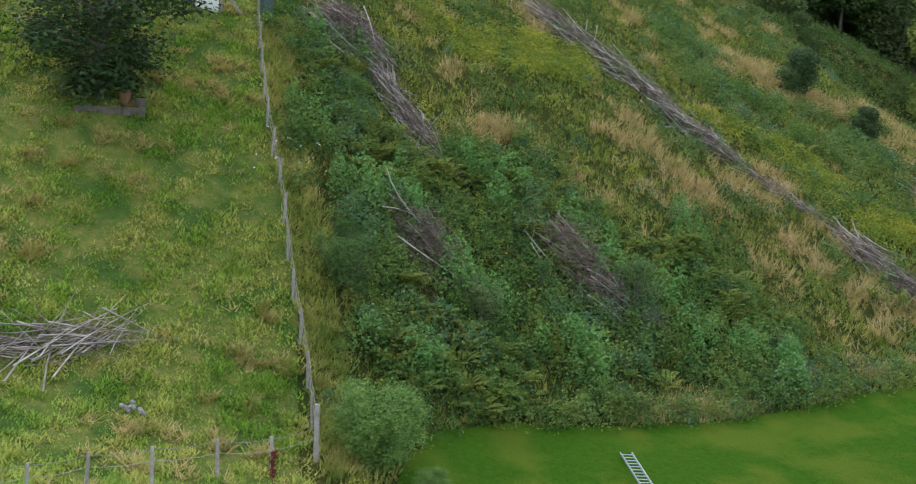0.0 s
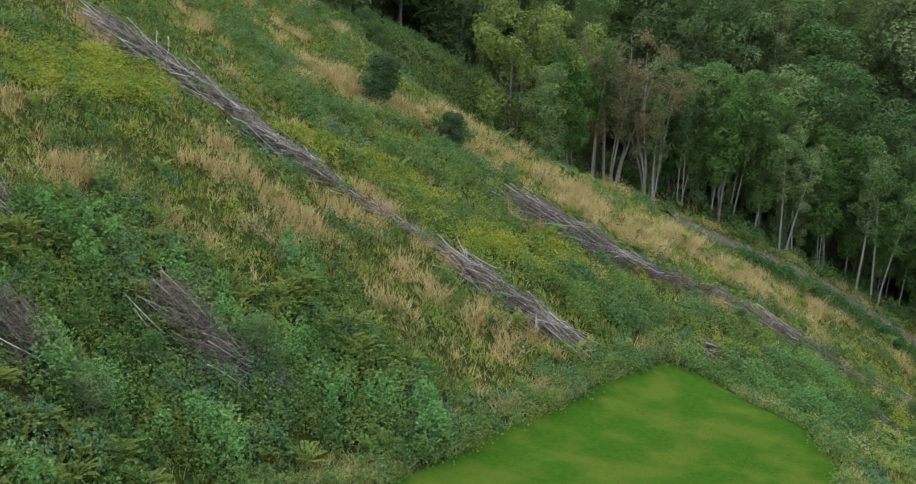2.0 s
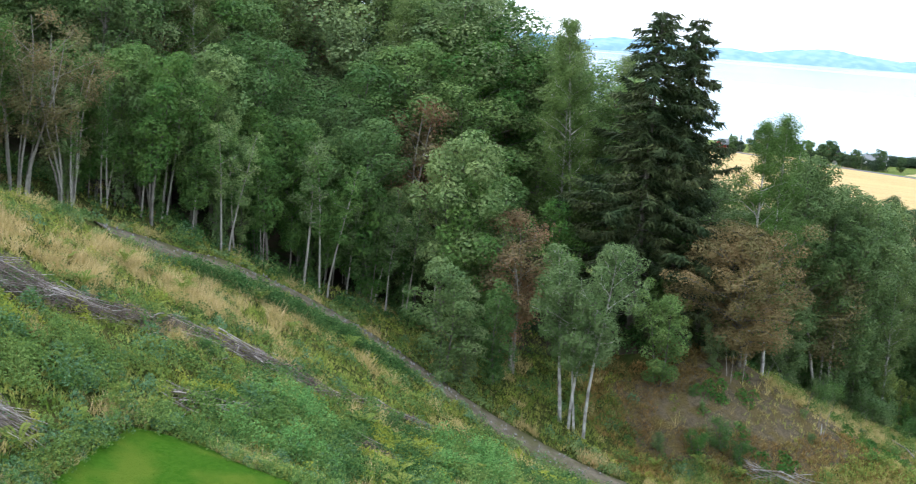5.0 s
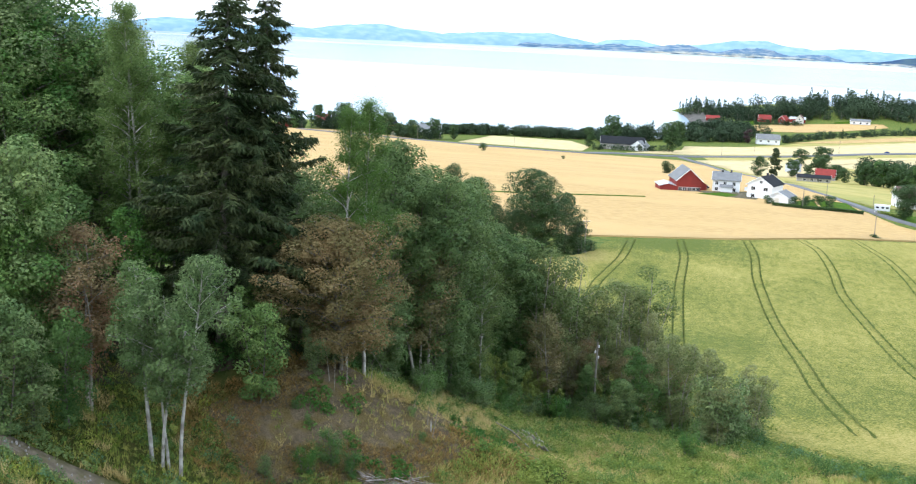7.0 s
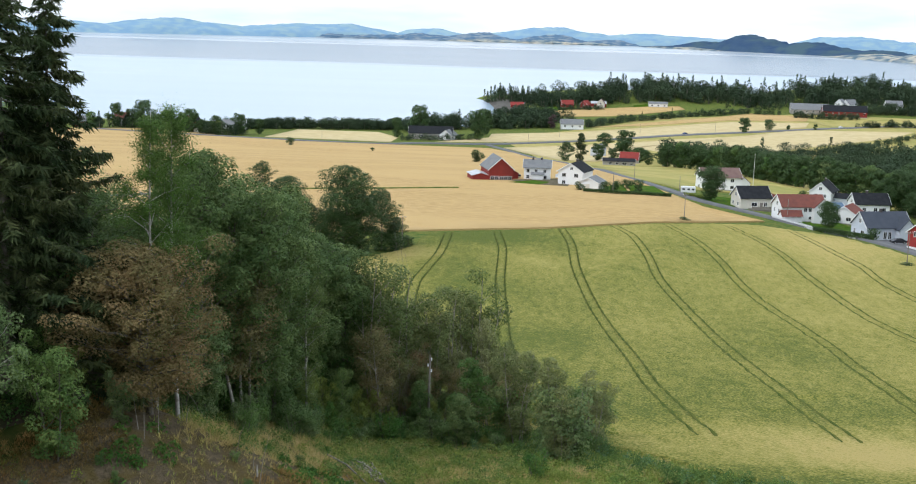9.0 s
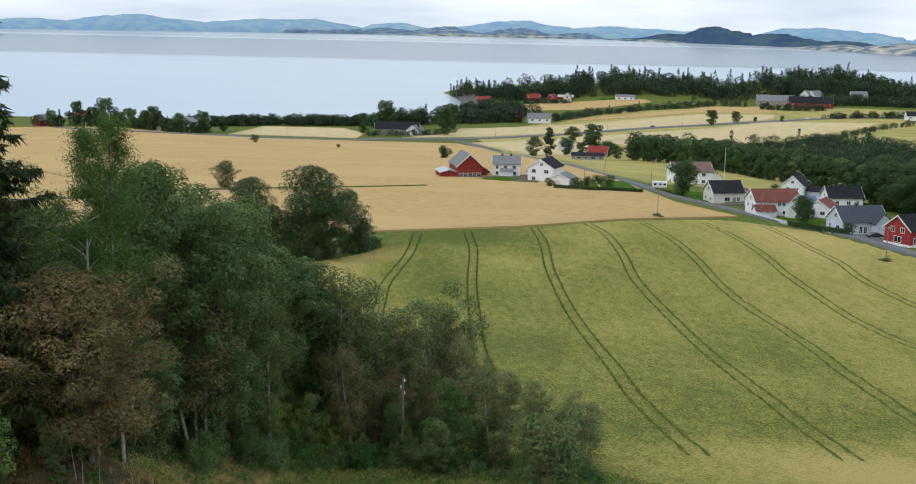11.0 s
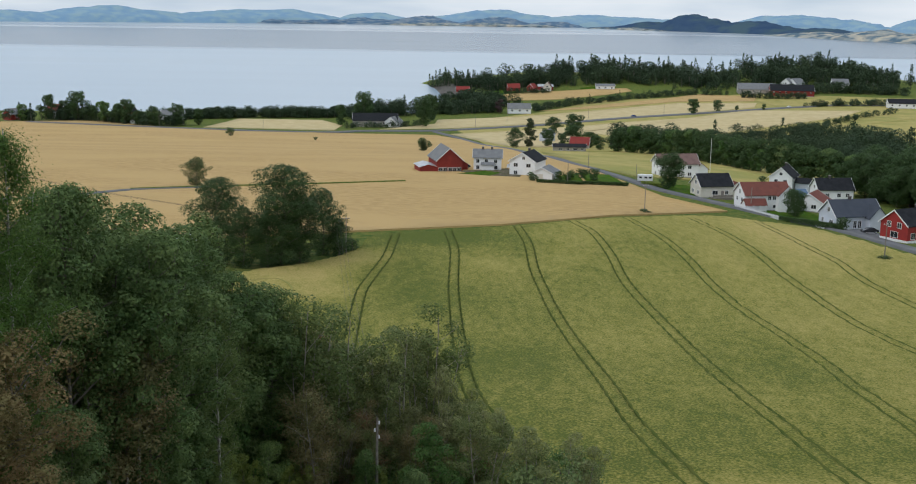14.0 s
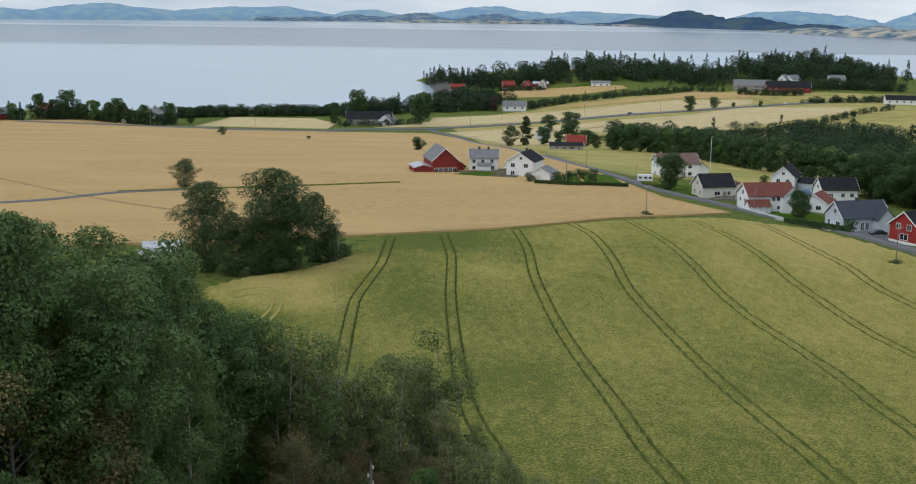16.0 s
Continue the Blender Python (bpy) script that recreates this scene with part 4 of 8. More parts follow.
STEMS = Kind([broadleaf("slender_alder", "slender alder with a bare grey stem and thin crown", 140 + k, 9, 1.9, 0.45, 4200, 0.13, M_LEAF if k % 2 else M_LEAFDARK, M_PALEBARK, 18, 1 + k % 2, radius=0.075, widest=0.5, clump=0.12, twigs=2) for k in range(4)], 9)
SALLOW = Kind([broadleaf("grey_sallow", "grey-green sallow with bare lower stems", 150 + k, 9, 3.0, 0.16, 13000, 0.125, M_LEAFSALLOW, M_PALEBARK, 34, 4, radius=0.06, widest=0.5, clump=0.08, twigs=3) for k in range(3)], 9)

OPEN = Kind([broadleaf("grey_sallow", "open grey-green sallow with many bare stems", 160 + k, 10, 3.2, 0.45, 9000, 0.13, M_LEAFSALLOW, M_PALEBARK, 34, 6, radius=0.06, widest=0.55, bare=0.5, clump=0.085, twigs=3) for k in range(3)], 10)

# the wood above the track
for x, y, h in ((-52.5, -2.5, 7.5), (-52.8, 0.2, 9.2), (-52.5, 10.8, 9.8), (-49.1, 11.0, 10.5), (-49.1, 14.3, 9.8), (-50.5, 22.7, 10.3), (-47.0, 22.6, 10.7), (-47.0, 25.5, 10.0),
                (-43.6, 29.7, 7.8), (-38.1, 27.2, 13.8), (-35.7, 28.4, 12.0)):
    ALDER.at(x, y, h, group="alders at the wood's edge")
M_LEAFYELLOW = material("leaf_yellow_green", (0.25, 0.32, 0.07), (0.19, 0.245, 0.06), 0.4, 0.6, island=0.28, translucent=0.35, spec=0.2)
GOLDEN = Kind([broadleaf("sallow_tree", "yellowish-green leafy sallow at the wood's corner", 130 + k, 11, 3.6, 0.05, 14000, 0.16, M_LEAFYELLOW, M_BARK, 34, 3, radius=0.09, widest=0.45, clump=0.085, twigs=2) for k in range(2)], 11)
for x, y, h in ((-57.0, -2.5, 14.0), (-54.6, -0.6, 12.0)):
    GOLDEN.at(x, y, h, group="sallows at the wood's corner")
for x, y, h in ((-54.3, 4.8, 11.2), (-52.6, 6.6, 9.8)):
    BARE.at(x, y, h, 1.25, "bare-stemmed trees")
WITHERED.at(-20.3, 41.0, 9.7, 1.2)
RUSSET.at(-17.6, 55.5, 13.0, 1.25, pick=0)
RUSSET.at(*(-31.8, 29.2, 11.4), 1.25, pick=1)
RUSSET.at(*(-46.1, 27.3, 8.5), 0.55)
for x, y, h in ((-26.2, 25.9, 11.9), (-25.1, 26.0, 13.0)):
    ASPEN.at(x, y, h, 0.95, "pale-stemmed aspens")
SPRUCE.at(*(-28.2, 39.6, 24.5), 1.35, pick=0)
SPRUCE.at(*(-26.5, 42.4, 24.1), 1.1, pick=1)
SPRUCE.at(*(-54.0, 67.1, 21.4), 0.8, pick=0)
SPRUCE.at(*(-52.4, 58.8, 19.9), 0.7, pick=1)
for x, y, h in ((-34.7, 41.0, 21.4), (-19.6, 45.6, 20.4), (-20.4, 43.2, 18.7), (-61.9, 6.3, 12.2), (-14.6, 66.5, 16.5), (-49.3, 37.1, 19.2)):
    BIRCH.at(x, y, h, group="birches of the wood")
for x, y, h in ((-19.8, 54.2, 19.0), (-18.7, 58.6, 18.7), (-16.8, 56.9, 17.6), (-16.8, 63.0, 18.1), (-17.7, 77.1, 20.5), (-13.6, 79.5, 16.5), (-11.0, 80.1, 14.9), (-8.7, 84.4, 14.1), (-2.9, 91.8, 13.3), (-5.2, 86.7, 12.4),
                (2.6, 75.6, 8.5), (5.9, 67.8, 7.7), (9.1, 75.9, 6.7), (0.3, 90.9, 7.5)):
    (TALL if h > 15 else OPEN if h > 11 else SALLOW).at(x, y, h if h > 15 else 1.1 * h, 1.0 if h > 15 else 1.1, group="young trees on the slope")
for x, y, h in ((-23.6, 34.4, 7.3), (-31.5, 24.9, 7.3), (-32.4, 22.7, 6.6), (-19.9, 51.2, 7.8), (-19.2, 62.2, 9.8), (-21.2, 39.0, 3.2), (-1.6, 75.0, 7.9), (-32.8, 20.9, 8.1)):
    ROWAN.at(x, y, h, group="young trees on the slope")

rng = np.random.default_rng(7)
WOOD = [(-66, 2), (-58, 9), (-46, 17), (-42, 26), (-34, 32), (-26, 40), (-22, 47), (-20, 58), (-20, 74), (-27, 100), (-40, 120), (-130, 120), (-130, -4), (-80, -6)]
spots = []
while len(spots) < 265:
    x, y = rng.uniform(-112, -18), rng.uniform(-5, 116)
    edge = near_line(np.array([x]), np.array([y]), WOOD[:11])[0]
    if inside(np.array([x]), np.array([y]), WOOD)[0] and edge > 1.0 and all(math.hypot(x - a, y - b) > 2.5 + 0.035 * edge for a, b in spots):
        spots.append((x, y))
for k, (x, y) in enumerate(spots):
    back = near_line(np.array([x]), np.array([y]), WOOD[:11])[0]
    h = (rng.uniform(8.5, 11) + min(9.0, back * 0.6)) * float(np.interp(y - 0.5 * (x + 40), [30, 50, 65, 90], [1.0, 0.95, 0.75, 0.6]))
    if k % 13 == 5 and back > 4:
        RUSSET.at(x, y, h, 1.2, "trees of the wood")
    elif k % 9 == 3 and back > 6:
        BIRCH.at(x, y, h * 1.2, 1.1, "birches of the wood")
    elif back < 5:
        (ROWAN if k % 3 == 1 else ALDER).at(x, y, h * 0.9, 1.05, "trees of the wood")
    else:
        (INNER if back > 16 else DEEP).at(x, y, h, 1.25, "trees of the wood")


# slender trees and saplings crowding the wood's edge
EDGE = [(-57, 2.5), (-53.5, 7.5), (-50.5, 13), (-47, 18.5), (-45, 23), (-41.5, 26.5), (-38, 28.5), (-34.5, 30.5)]
ep = np.array(EDGE)
es = np.r_[0, np.cumsum(np.hypot(*np.diff(ep, axis=0).T))]
for k, d_ in enumerate(np.arange(0.5, es[-1], 1.05)):
    x, y = np.interp(d_, es, ep[:, 0]) + rng.normal(-0.6, 0.9), np.interp(d_, es, ep[:, 1]) + rng.normal(0.4, 0.9)
    (ALDER if k % 3 else ROWAN).at(x, y, rng.uniform(6.5, 10.5) if k % 4 else rng.uniform(3, 5), rng.uniform(0.6, 0.85), "slender trees at the wood's edge")
for k, d_ in enumerate(np.arange(0.8, es[-1], 1.7)):
    x, y = np.interp(d_, es, ep[:, 0]) + rng.normal(0.8, 0.7), np.interp(d_, es, ep[:, 1]) + rng.normal(-0.6, 0.7)
    STEMS.at(x, y, rng.uniform(6, 10.5), rng.uniform(0.8, 1.2), "slender trees at the wood's edge")

# the leafy slope below the bank
SLOPE = [(-22, 48), (-18, 52), (-14, 64), (-10.5, 76), (-5, 80), (-2, 76), (3, 75), (10, 74), (6, 82), (0, 92), (-4, 104), (-20, 104)]
spots = []
while len(spots) < 26:
    x, y = rng.uniform(-22, 10), rng.uniform(46, 104)
    if inside(np.array([x]), np.array([y]), SLOPE)[0] and not (x > -19 and y < 76 and x < -5) and all(math.hypot(x - a, y - b) > 2.5 for a, b in spots):
        spots.append((x, y))
for k, (x, y) in enumerate(spots):
    h = float(np.interp(x, [-22, -14, -8, 0, 8], [13, 12, 9.5, 7, 5.5])) * rng.uniform(0.75, 1.1)
    (RUSSET if k % 7 == 4 else ROWAN if x < -14 else OPEN if k % 2 else SALLOW).at(x, y, h, 1.05, "young trees on the slope")

for x, y, h in ((-57.7, 18.0, 16.6), (-59.3, 22.1, 18.7), (-58.0, 14.8, 16.4), (-61.7, 28.1, 20.0), (-62.6, 15.6, 15.6), (-58.5, 28.3, 20.4)):
    DEEP.at(x, y, h, 1.0, "trees of the wood")
for x, y, h in ((-56.6, 35.7, 21.8), (-55.2, 39.4, 21.5), (-53.7, 43.0, 21.3), (-52.0, 46.7, 22.4), (-49.4, 48.4, 22.2), (-63.0, 46.0, 18.8), (-58.2, 52.1, 22.4)):
    INNER.at(x, y, h, 1.1, "trees of the wood")
for x, y, h in ((-23.1, 63.2, 19.0), (-21.6, 67.9, 19.7), (-20.6, 72.3, 19.7), (-19.3, 74.7, 19.3), (-17.7, 77.1, 18.4), (-16.3, 79.5, 17.1), (-14.5, 81.9, 16.5), (-19.9, 57.9, 17.3), (-18.5, 62.5, 17.2), (-21.6, 55.2, 17.0)):
    (TALL if h > 9 else ROWAN).at(x, y, h, 1.15, "young trees on the slope")
for x, y, h in ((-43.6, 25.6, 12.6), (-50.5, 35.4, 10.1), (-48.0, 29.7, 12.1)):
    DEEP.at(x, y, max(8.0, h), 1.1, "trees of the wood")
for k in range(34):
    u = k / 33
    x, y = np.interp(u, [0, 0.3, 0.6, 0.8, 1], [-18, -14, -10, -4, 9]) + rng.normal(0, 0.9), np.interp(u, [0, 0.3, 0.6, 0.8, 1], [50, 63, 75, 78, 73]) + rng.normal(0, 0.9)
    SHRUB.at(x, y, rng.uniform(1.4, 3.2), 1.1, "shrubs on the slope")

# fresh green saplings along the foot of the slope trees
for k, (x, y) in enumerate([(-25.2, 39.2), (-26.3, 75.2), (-24.9, 81.5), (-22.1, 80.2), (-21.2, 90.7), (-18.5, 90.6), (-15.7, 89.4), (-13.0, 86.0), (-10.6, 84.8), (-8.2, 81.9), (-5.8, 78.4), (-2.5, 71.6)]):
    for j in range(2):
        (ALDER, GOLDEN, ROWAN)[(k + j) % 3].at(x + rng.normal(0, 1.0), y + rng.normal(1.0, 1.0), rng.uniform(3.2, 6.5), rng.uniform(0.9, 1.2), "young trees on the slope")

for k, (x, y, h) in enumerate(((-16.6, 68.8, 4.6), (-15.3, 70.6, 5.6), (-14.2, 72.6, 5.2), (-12.9, 73.6, 6.0), (-11.6, 74.8, 4.6), (-10.4, 75.6, 5.0), (-13.4, 71.0, 3.2), (-11.0, 73.2, 3.0), (-8.8, 75.4, 3.6), (-17.4, 66.0, 5.0))):
    (GOLDEN if k % 3 else ALDER).at(x, y, h, 0.8, "young trees on the slope")
for k in range(16):
    u = k / 15
    ROWAN.at(np.interp(u, [0, 0.5, 1], [-22, -20, -18.2]) + rng.normal(0, 0.6), np.interp(u, [0, 0.5, 1], [49, 56, 63]) + rng.normal(0, 0.6), rng.uniform(4.5, 8.5), 0.95, "young trees on the slope")
for x, y, h in ((-2.7, 90.5, 13.4), (-0.6, 86.0, 10.5), (-5.4, 85.0, 11.5), (2.6, 81.5, 8.6)):
    SALLOW.at(x, y, h, 0.85, "young trees on the slope")
BARE.at(-8.4, 81.0, 8.6, 1.0, "young trees on the slope")
for x, y, h, which in ((-6.6, 82.5, 8.2, 1), (-1.2, 80.5, 7.0, 0), (-3.0, 83.0, 7.6, 0), (1.8, 78.0, 6.6, 0)):
    RUSSET.at(x, y, h, 1.1, "young trees on the slope", which)
for x, y, h in ((-5.3, 76.6, 2.9), (-3.8, 75.2, 2.2), (-6.6, 75.8, 2.0), (-1.4, 73.6, 2.0), (7.2, 72.6, 3.2), (4.6, 71.6, 2.4), (9.6, 72.0, 2.2), (1.0, 72.5, 1.8)):
    SHRUB.at(x, y, h, 1.2, "shrubs on the slope")

# dark wood behind the crest of the hill
BACKWOOD = [(-68, -13.5), (-71, -20), (-84, -26), (-105, -30), (-118, -5), (-84, 4), (-70, 1)]
spots = []
while len(spots) < 62:
    x, y = rng.uniform(-118, -63), rng.uniform(-30, 2)
    if inside(np.array([x]), np.array([y]), BACKWOOD)[0] and all(math.hypot(x - a, y - b) > 2.4 for a, b in spots):
        spots.append((x, y))
for k, (x, y) in enumerate(spots):
    h = rng.uniform(8, 11) + 0.12 * (-63 - x)
    (ROWAN if k % 3 == 1 else INNER).at(x, y, h, 1.3, "trees of the wood")
for x, y, h in ((-170.2, 37.4, 3.2), (-65.9, -10.3, 1.7), (-64.0, -9.7, 1.8), (-141.4, 32.8, 3.1), (-136.1, 32.3, 3.1), (-130.4, 32.3, 3.1), (-152.6, 36.7, 4.3), (-144.4, 36.2, 4.9), (-134.7, 35.5, 4.7), (-167.0, 37.9, 4.5), (-124.8, 31.8, 3.4)):
    SHRUB.at(x, y, max(1.2, h), 1.3, "shrubs at the wood's edge")

# ---- far trees and hedges ----
def far_tree(name, label, seed, height, spread, leaves, size, mat, low=0.1):
    return broadleaf(name, label, seed, height, spread, low, leaves, size, mat, M_BARK, 12, 1, radius=0.2, widest=0.45, clump=0.15, twigs=1)


FAR = Kind([far_tree("field_tree", "dark green broad-crowned tree among the fields", 200 + k, 10, 5.4, 3600, 0.55, M_LEAFDEEP) for k in range(4)], 10)
FARLIGHT = Kind([far_tree("field_tree", "mid-green leafy tree among the fields", 210 + k, 10, 4.8, 3600, 0.5, M_LEAFDARK) for k in range(3)], 10)
BUSH = Kind([far_tree("field_bush", "rounded dark green bush", 230 + k, 3, 2.3, 1600, 0.26, M_LEAFDEEP, 0.02) for k in range(3)], 3)
M_COPPER = material("copper_beech_leaf", (0.05, 0.025, 0.03), (0.07, 0.04, 0.04), 0.5, 0.6, island=0.4, translucent=0.2)
COPPER = Kind([far_tree("copper_beech", "dark purple copper beech", 240, 10, 4.2, 2200, 0.5, M_COPPER)], 10)
CYPRESS = Kind([broadleaf("cypress_tree", "tall narrow dark cypress", 245, 16, 3.6, 0.02, 5200, 0.5, M_NEEDLE, M_BARK, 40, 1, widest=0.25, clump=0.12, twigs=2)], 16)

FIELDTREE = Kind([broadleaf("field_tree", "dense dark green tree standing by the field shed", 250 + k, 15, 6.2, 0.03, 36000, 0.19, M_LEAFDEEP, M_BARK, 44, 1, radius=0.2, widest=0.4, clump=0.10, twigs=2) for k in range(3)], 15)
for x, y, h in ((-49.3, 239.3, 16.3), (-43.5, 234.5, 11.4), (-38.6, 235.6, 10.7), (-35.9, 239.9, 19.6), (-32.8, 242.8, 13.7), (-29.4, 253.2, 13.2), (-26.8, 257.2, 6.8)):
    FIELDTREE.at(x, y, h, 1.25, "trees round the field shed")
FIELDTREE.at(*(-81.5, 368.1, 8.4), 1.45)
for x, y, h in ((-155.0, 818.5, 4.6), (-94.7, 784.5, 2.2), (-20.9, 635.4, 5.5), (-25.6, 251.1, 3.1), (-23.7, 257.5, 2.5)):
    BUSH.at(x, y, h, 1.2, "bushes out in the wheat")
CYPRESS.at(*(39.2, 748.5, 17.1), 1.25)
FIELDTREE.at(*(29.7, 731.4, 11.3), 1.5)
for x, y, h in ((64.6, 901.2, 10.5), (78.3, 884.8, 13.2), (51.2, 760.7, 9.3), (76.9, 751.6, 8.8), (68.6, 777.5, 11.6), (77.1, 704.9, 7.3), (61.3, 776.2, 6.5)):
    FAR.at(x, y, h, 1.35, "trees round the low house")
GARDENTREE = Kind([broadleaf("garden_tree", "dense dark green round-crowned garden tree", 260 + k, 10, 5.4, 0.12, 26000, 0.24, M_LEAFDEEP, M_BARK, 40, 1, radius=0.2, widest=0.4, clump=0.13, twigs=2) for k in range(2)], 10)
GARDENTREE.at(67.5, 396.4, 10.6, 1.0)
GARDENTREE.at(95.2, 344.6, 7.0, 1.1)
for x, y, h in ((141, 427, 14), (146, 418, 15), (150, 408, 16), (144, 401, 12), (152, 396, 15), (149, 386, 14), (138, 434, 11), (157, 404, 17), (156, 420, 18), (148, 440, 16), (160, 385, 16), (141, 412, 8)):
    GARDENTREE.at(x, y, h, 1.1, "dark trees beside the village houses")
for x, y in ((49.5, 326.0), (91.8, 257.1)):
    BUSH.at(x, y, 1.1, 2.6, "weeds round the field poles")
CYPRESS.at(*(-20.5, 624.4, 5.7), 1.9)
for x, y, h in ((205.6, 1124.8, 12.5), (232.9, 1151.5, 9.6), (253.7, 1166.2, 4.3), (281.5, 1176.1, 4.9)):
    FAR.at(x, y, h, 1.2, "trees beside the highway")

rng = np.random.default_rng(11)


def strip(line, count, kinds, low, high, group, depth=0.0, wide=1.0):
    """Trees scattered along a line of corners."""
    for x, y, h in along(line, count, low, high, depth):
        kinds[int(rng.integers(len(kinds)))].at(x, y, h, wide * rng.uniform(0.85, 1.2), group)


def along(line, count, low, high, depth):
    pts = np.array(line, float)
    seg = np.r_[0, np.cumsum(np.hypot(*np.diff(pts, axis=0).T))]
    for i in range(count):
        s = seg[-1] * (i + rng.uniform(0, 1)) / count
        yield np.interp(s, seg, pts[:, 0]) + rng.normal(0, depth * 0.3 + 0.3), np.interp(s, seg, pts[:, 1]) + rng.uniform(0, depth), rng.uniform(low, high)


def far_wood(name, label, line, count, low, high, depth, pointed, category="wood", broad=0.42, fine=1.0):
    """A distant belt of trees or hedge, joined: leafy crowns and pointed spruces on short stems."""
    V, F, base, stems = [], [], 0, []
    for x, y, h in along(line, count, low, high, depth):
        z = float(ground_z(x, y))
        if rng.uniform() < pointed:
            h *= 1.15
            n = 260
            f = rng.uniform(0, 1, n) ** 1.2
            a = rng.uniform(0, 6.28, n)
            r = h * 0.2 * (1 - f) ** 0.8 * rng.uniform(0.3, 1.1, n)
            c = np.stack([x + r * np.cos(a), y + r * np.sin(a), z + h * (0.05 + 0.95 * f)], -1)
            W, G = leaf_cloud(rng, c, 0.02 * h, n, 0.075 * h, -0.3, 0.5)
        else:
            m = 11
            a, q = rng.uniform(0, 6.28, m), rng.uniform(0.2, 1, m)
            c = np.stack([x + broad * h * q * np.cos(a) * 0.8, y + broad * h * q * np.sin(a) * 0.8, z + h * rng.uniform(0.12, 0.85, m) * (1.05 - 0.3 * q)], -1)
            W, G = clumped_leaves(rng, c, h * rng.uniform(0.15, 0.24, m), int(560 * fine ** 2), 0.075 * h / fine, inner=0.05)
        V.append(W)
        F.append(G + base)
        base += len(W)
        stems.append((np.array([[x, y, z - 0.3], [x, y, z + 0.5 * h]]), np.array([0.025 * h, 0.015 * h])))
    W, G = tubes(stems, 4)
    V.append(W)
    ob = mesh_object(name, np.concatenate(V), [np.concatenate(F), G + base], [M_LEAFFAR, M_BARK])
    idx = np.zeros(len(ob.data.polygons), np.int32)
    idx[-len(G):] = 1
    ob.data.polygons.foreach_set("material_index", idx)
    return tagged(ob, label, category, kind="stuff")


M_LEAFFAR = material("far_foliage", (0.026, 0.052, 0.024), (0.044, 0.076, 0.034), 0.02, 0.8, island=0.35, translucent=0.15)
strip([(82.8, 683.2), (103.4, 661.4), (118.7, 611.5), (130.3, 539.9), (145.0, 502.1), (156.6, 486.1), (154.5, 418.3), (185, 380)], 90, [FAR, FAR, FAR, FARLIGHT], 9, 14, "trees of the village wood")
far_wood("village_wood", "dense dark green wood behind the village", [(98.8, 771.9), (132.3, 682.7), (166.0, 651.5), (189.6, 608.5), (193.3, 525.2), (200, 420)], 170, 8, 18, 26, 0.04, fine=1.6)
far_wood("village_wood", "dense dark green wood behind the village", [(184.0, 765.7), (225.3, 785.0), (232.2, 695.1), (230.3, 628.0), (270, 560)], 120, 9, 20, 30, 0.12, fine=1.5)
far_wood("field_hedge", "dark leafy hedge between the far fields", [(149.5, 792.2), (190.7, 862.5), (234.7, 925.8), (288.2, 1008.5), (351.5, 1106.2), (401.7, 1163.1)], 95, 4, 7, 4, 0.0, "hedge", 0.55)
far_wood("field_hedge", "dark leafy hedge between the far fields", [(59.0, 1121.6), (94.8, 1180.1), (160.3, 1265.8), (228.4, 1321.4), (280.0, 1333.7)], 110, 5, 9, 5, 0.05, "hedge", 0.55)
far_wood("field_hedge", "dark leafy hedge between the far fields", [(334.5, 1214.8), (379.9, 1234.4), (451.3, 1244.8)], 60, 5, 9, 8, 0.0, "hedge", 0.55)
far_wood("hamlet_trees", "mixed trees round the shore hamlet", [(-344.3, 938.6), (-300.9, 968.2), (-237.2, 913.5), (-208.6, 918.9)], 85, 6, 13, 16, 0.2)
far_wood("shore_wood", "dark leafy wood along the shore", [(-237.9, 987.9), (-174.7, 1022.5), (-116.1, 1031.1), (-91.5, 1051.6)], 200, 8, 11, 16, 0.0)
far_wood("shore_wood", "dark leafy wood along the shore", [(-92.8, 1012.5), (-67.2, 1055.1), (-23.5, 1077.5), (27.5, 1111.6)], 110, 10, 17, 18, 0.05)
far_wood("cove_trees", "leafy trees round the cove", [(-14.6, 1164.3), (7.1, 1179.9), (33.6, 1147.1)], 70, 9, 16, 34, 0.05)
far_wood("farm_hedge", "leafy trees before the headland farm", [(289.1, 1313.0), (322.8, 1306.1), (357.5, 1311.4)], 34, 6, 10, 4, 0.1)
far_wood("farm_hedge", "leafy trees before the red cottages", [(38.2, 1311.8), (59.7, 1317.3), (90.4, 1319.9)], 24, 5, 8, 4, 0.1)
for x, y, h in ((-338, 948, 12), (-322, 960, 17), (-312, 968, 14), (-300, 962, 20), (-286, 958, 11), (-276, 946, 15), (-262, 935, 13), (-254, 931, 17), (-243, 920, 10), (-229, 914, 13), (-214, 922, 14), (-201, 936, 11)):
    (FAR if h % 3 else FARLIGHT).at(x, y, h, 1.0, "trees round the shore hamlet")
COPPER.at(*(30.3, 1100.9, 12.2), 1.2)
far_wood("farm_hedge", "tall dark hedge round the dark-roofed farm", [(-89.7, 922.2), (-63.8, 933.3), (-38.4, 950.9)], 26, 4, 6.5, 3, 0.0, "hedge", 0.5)
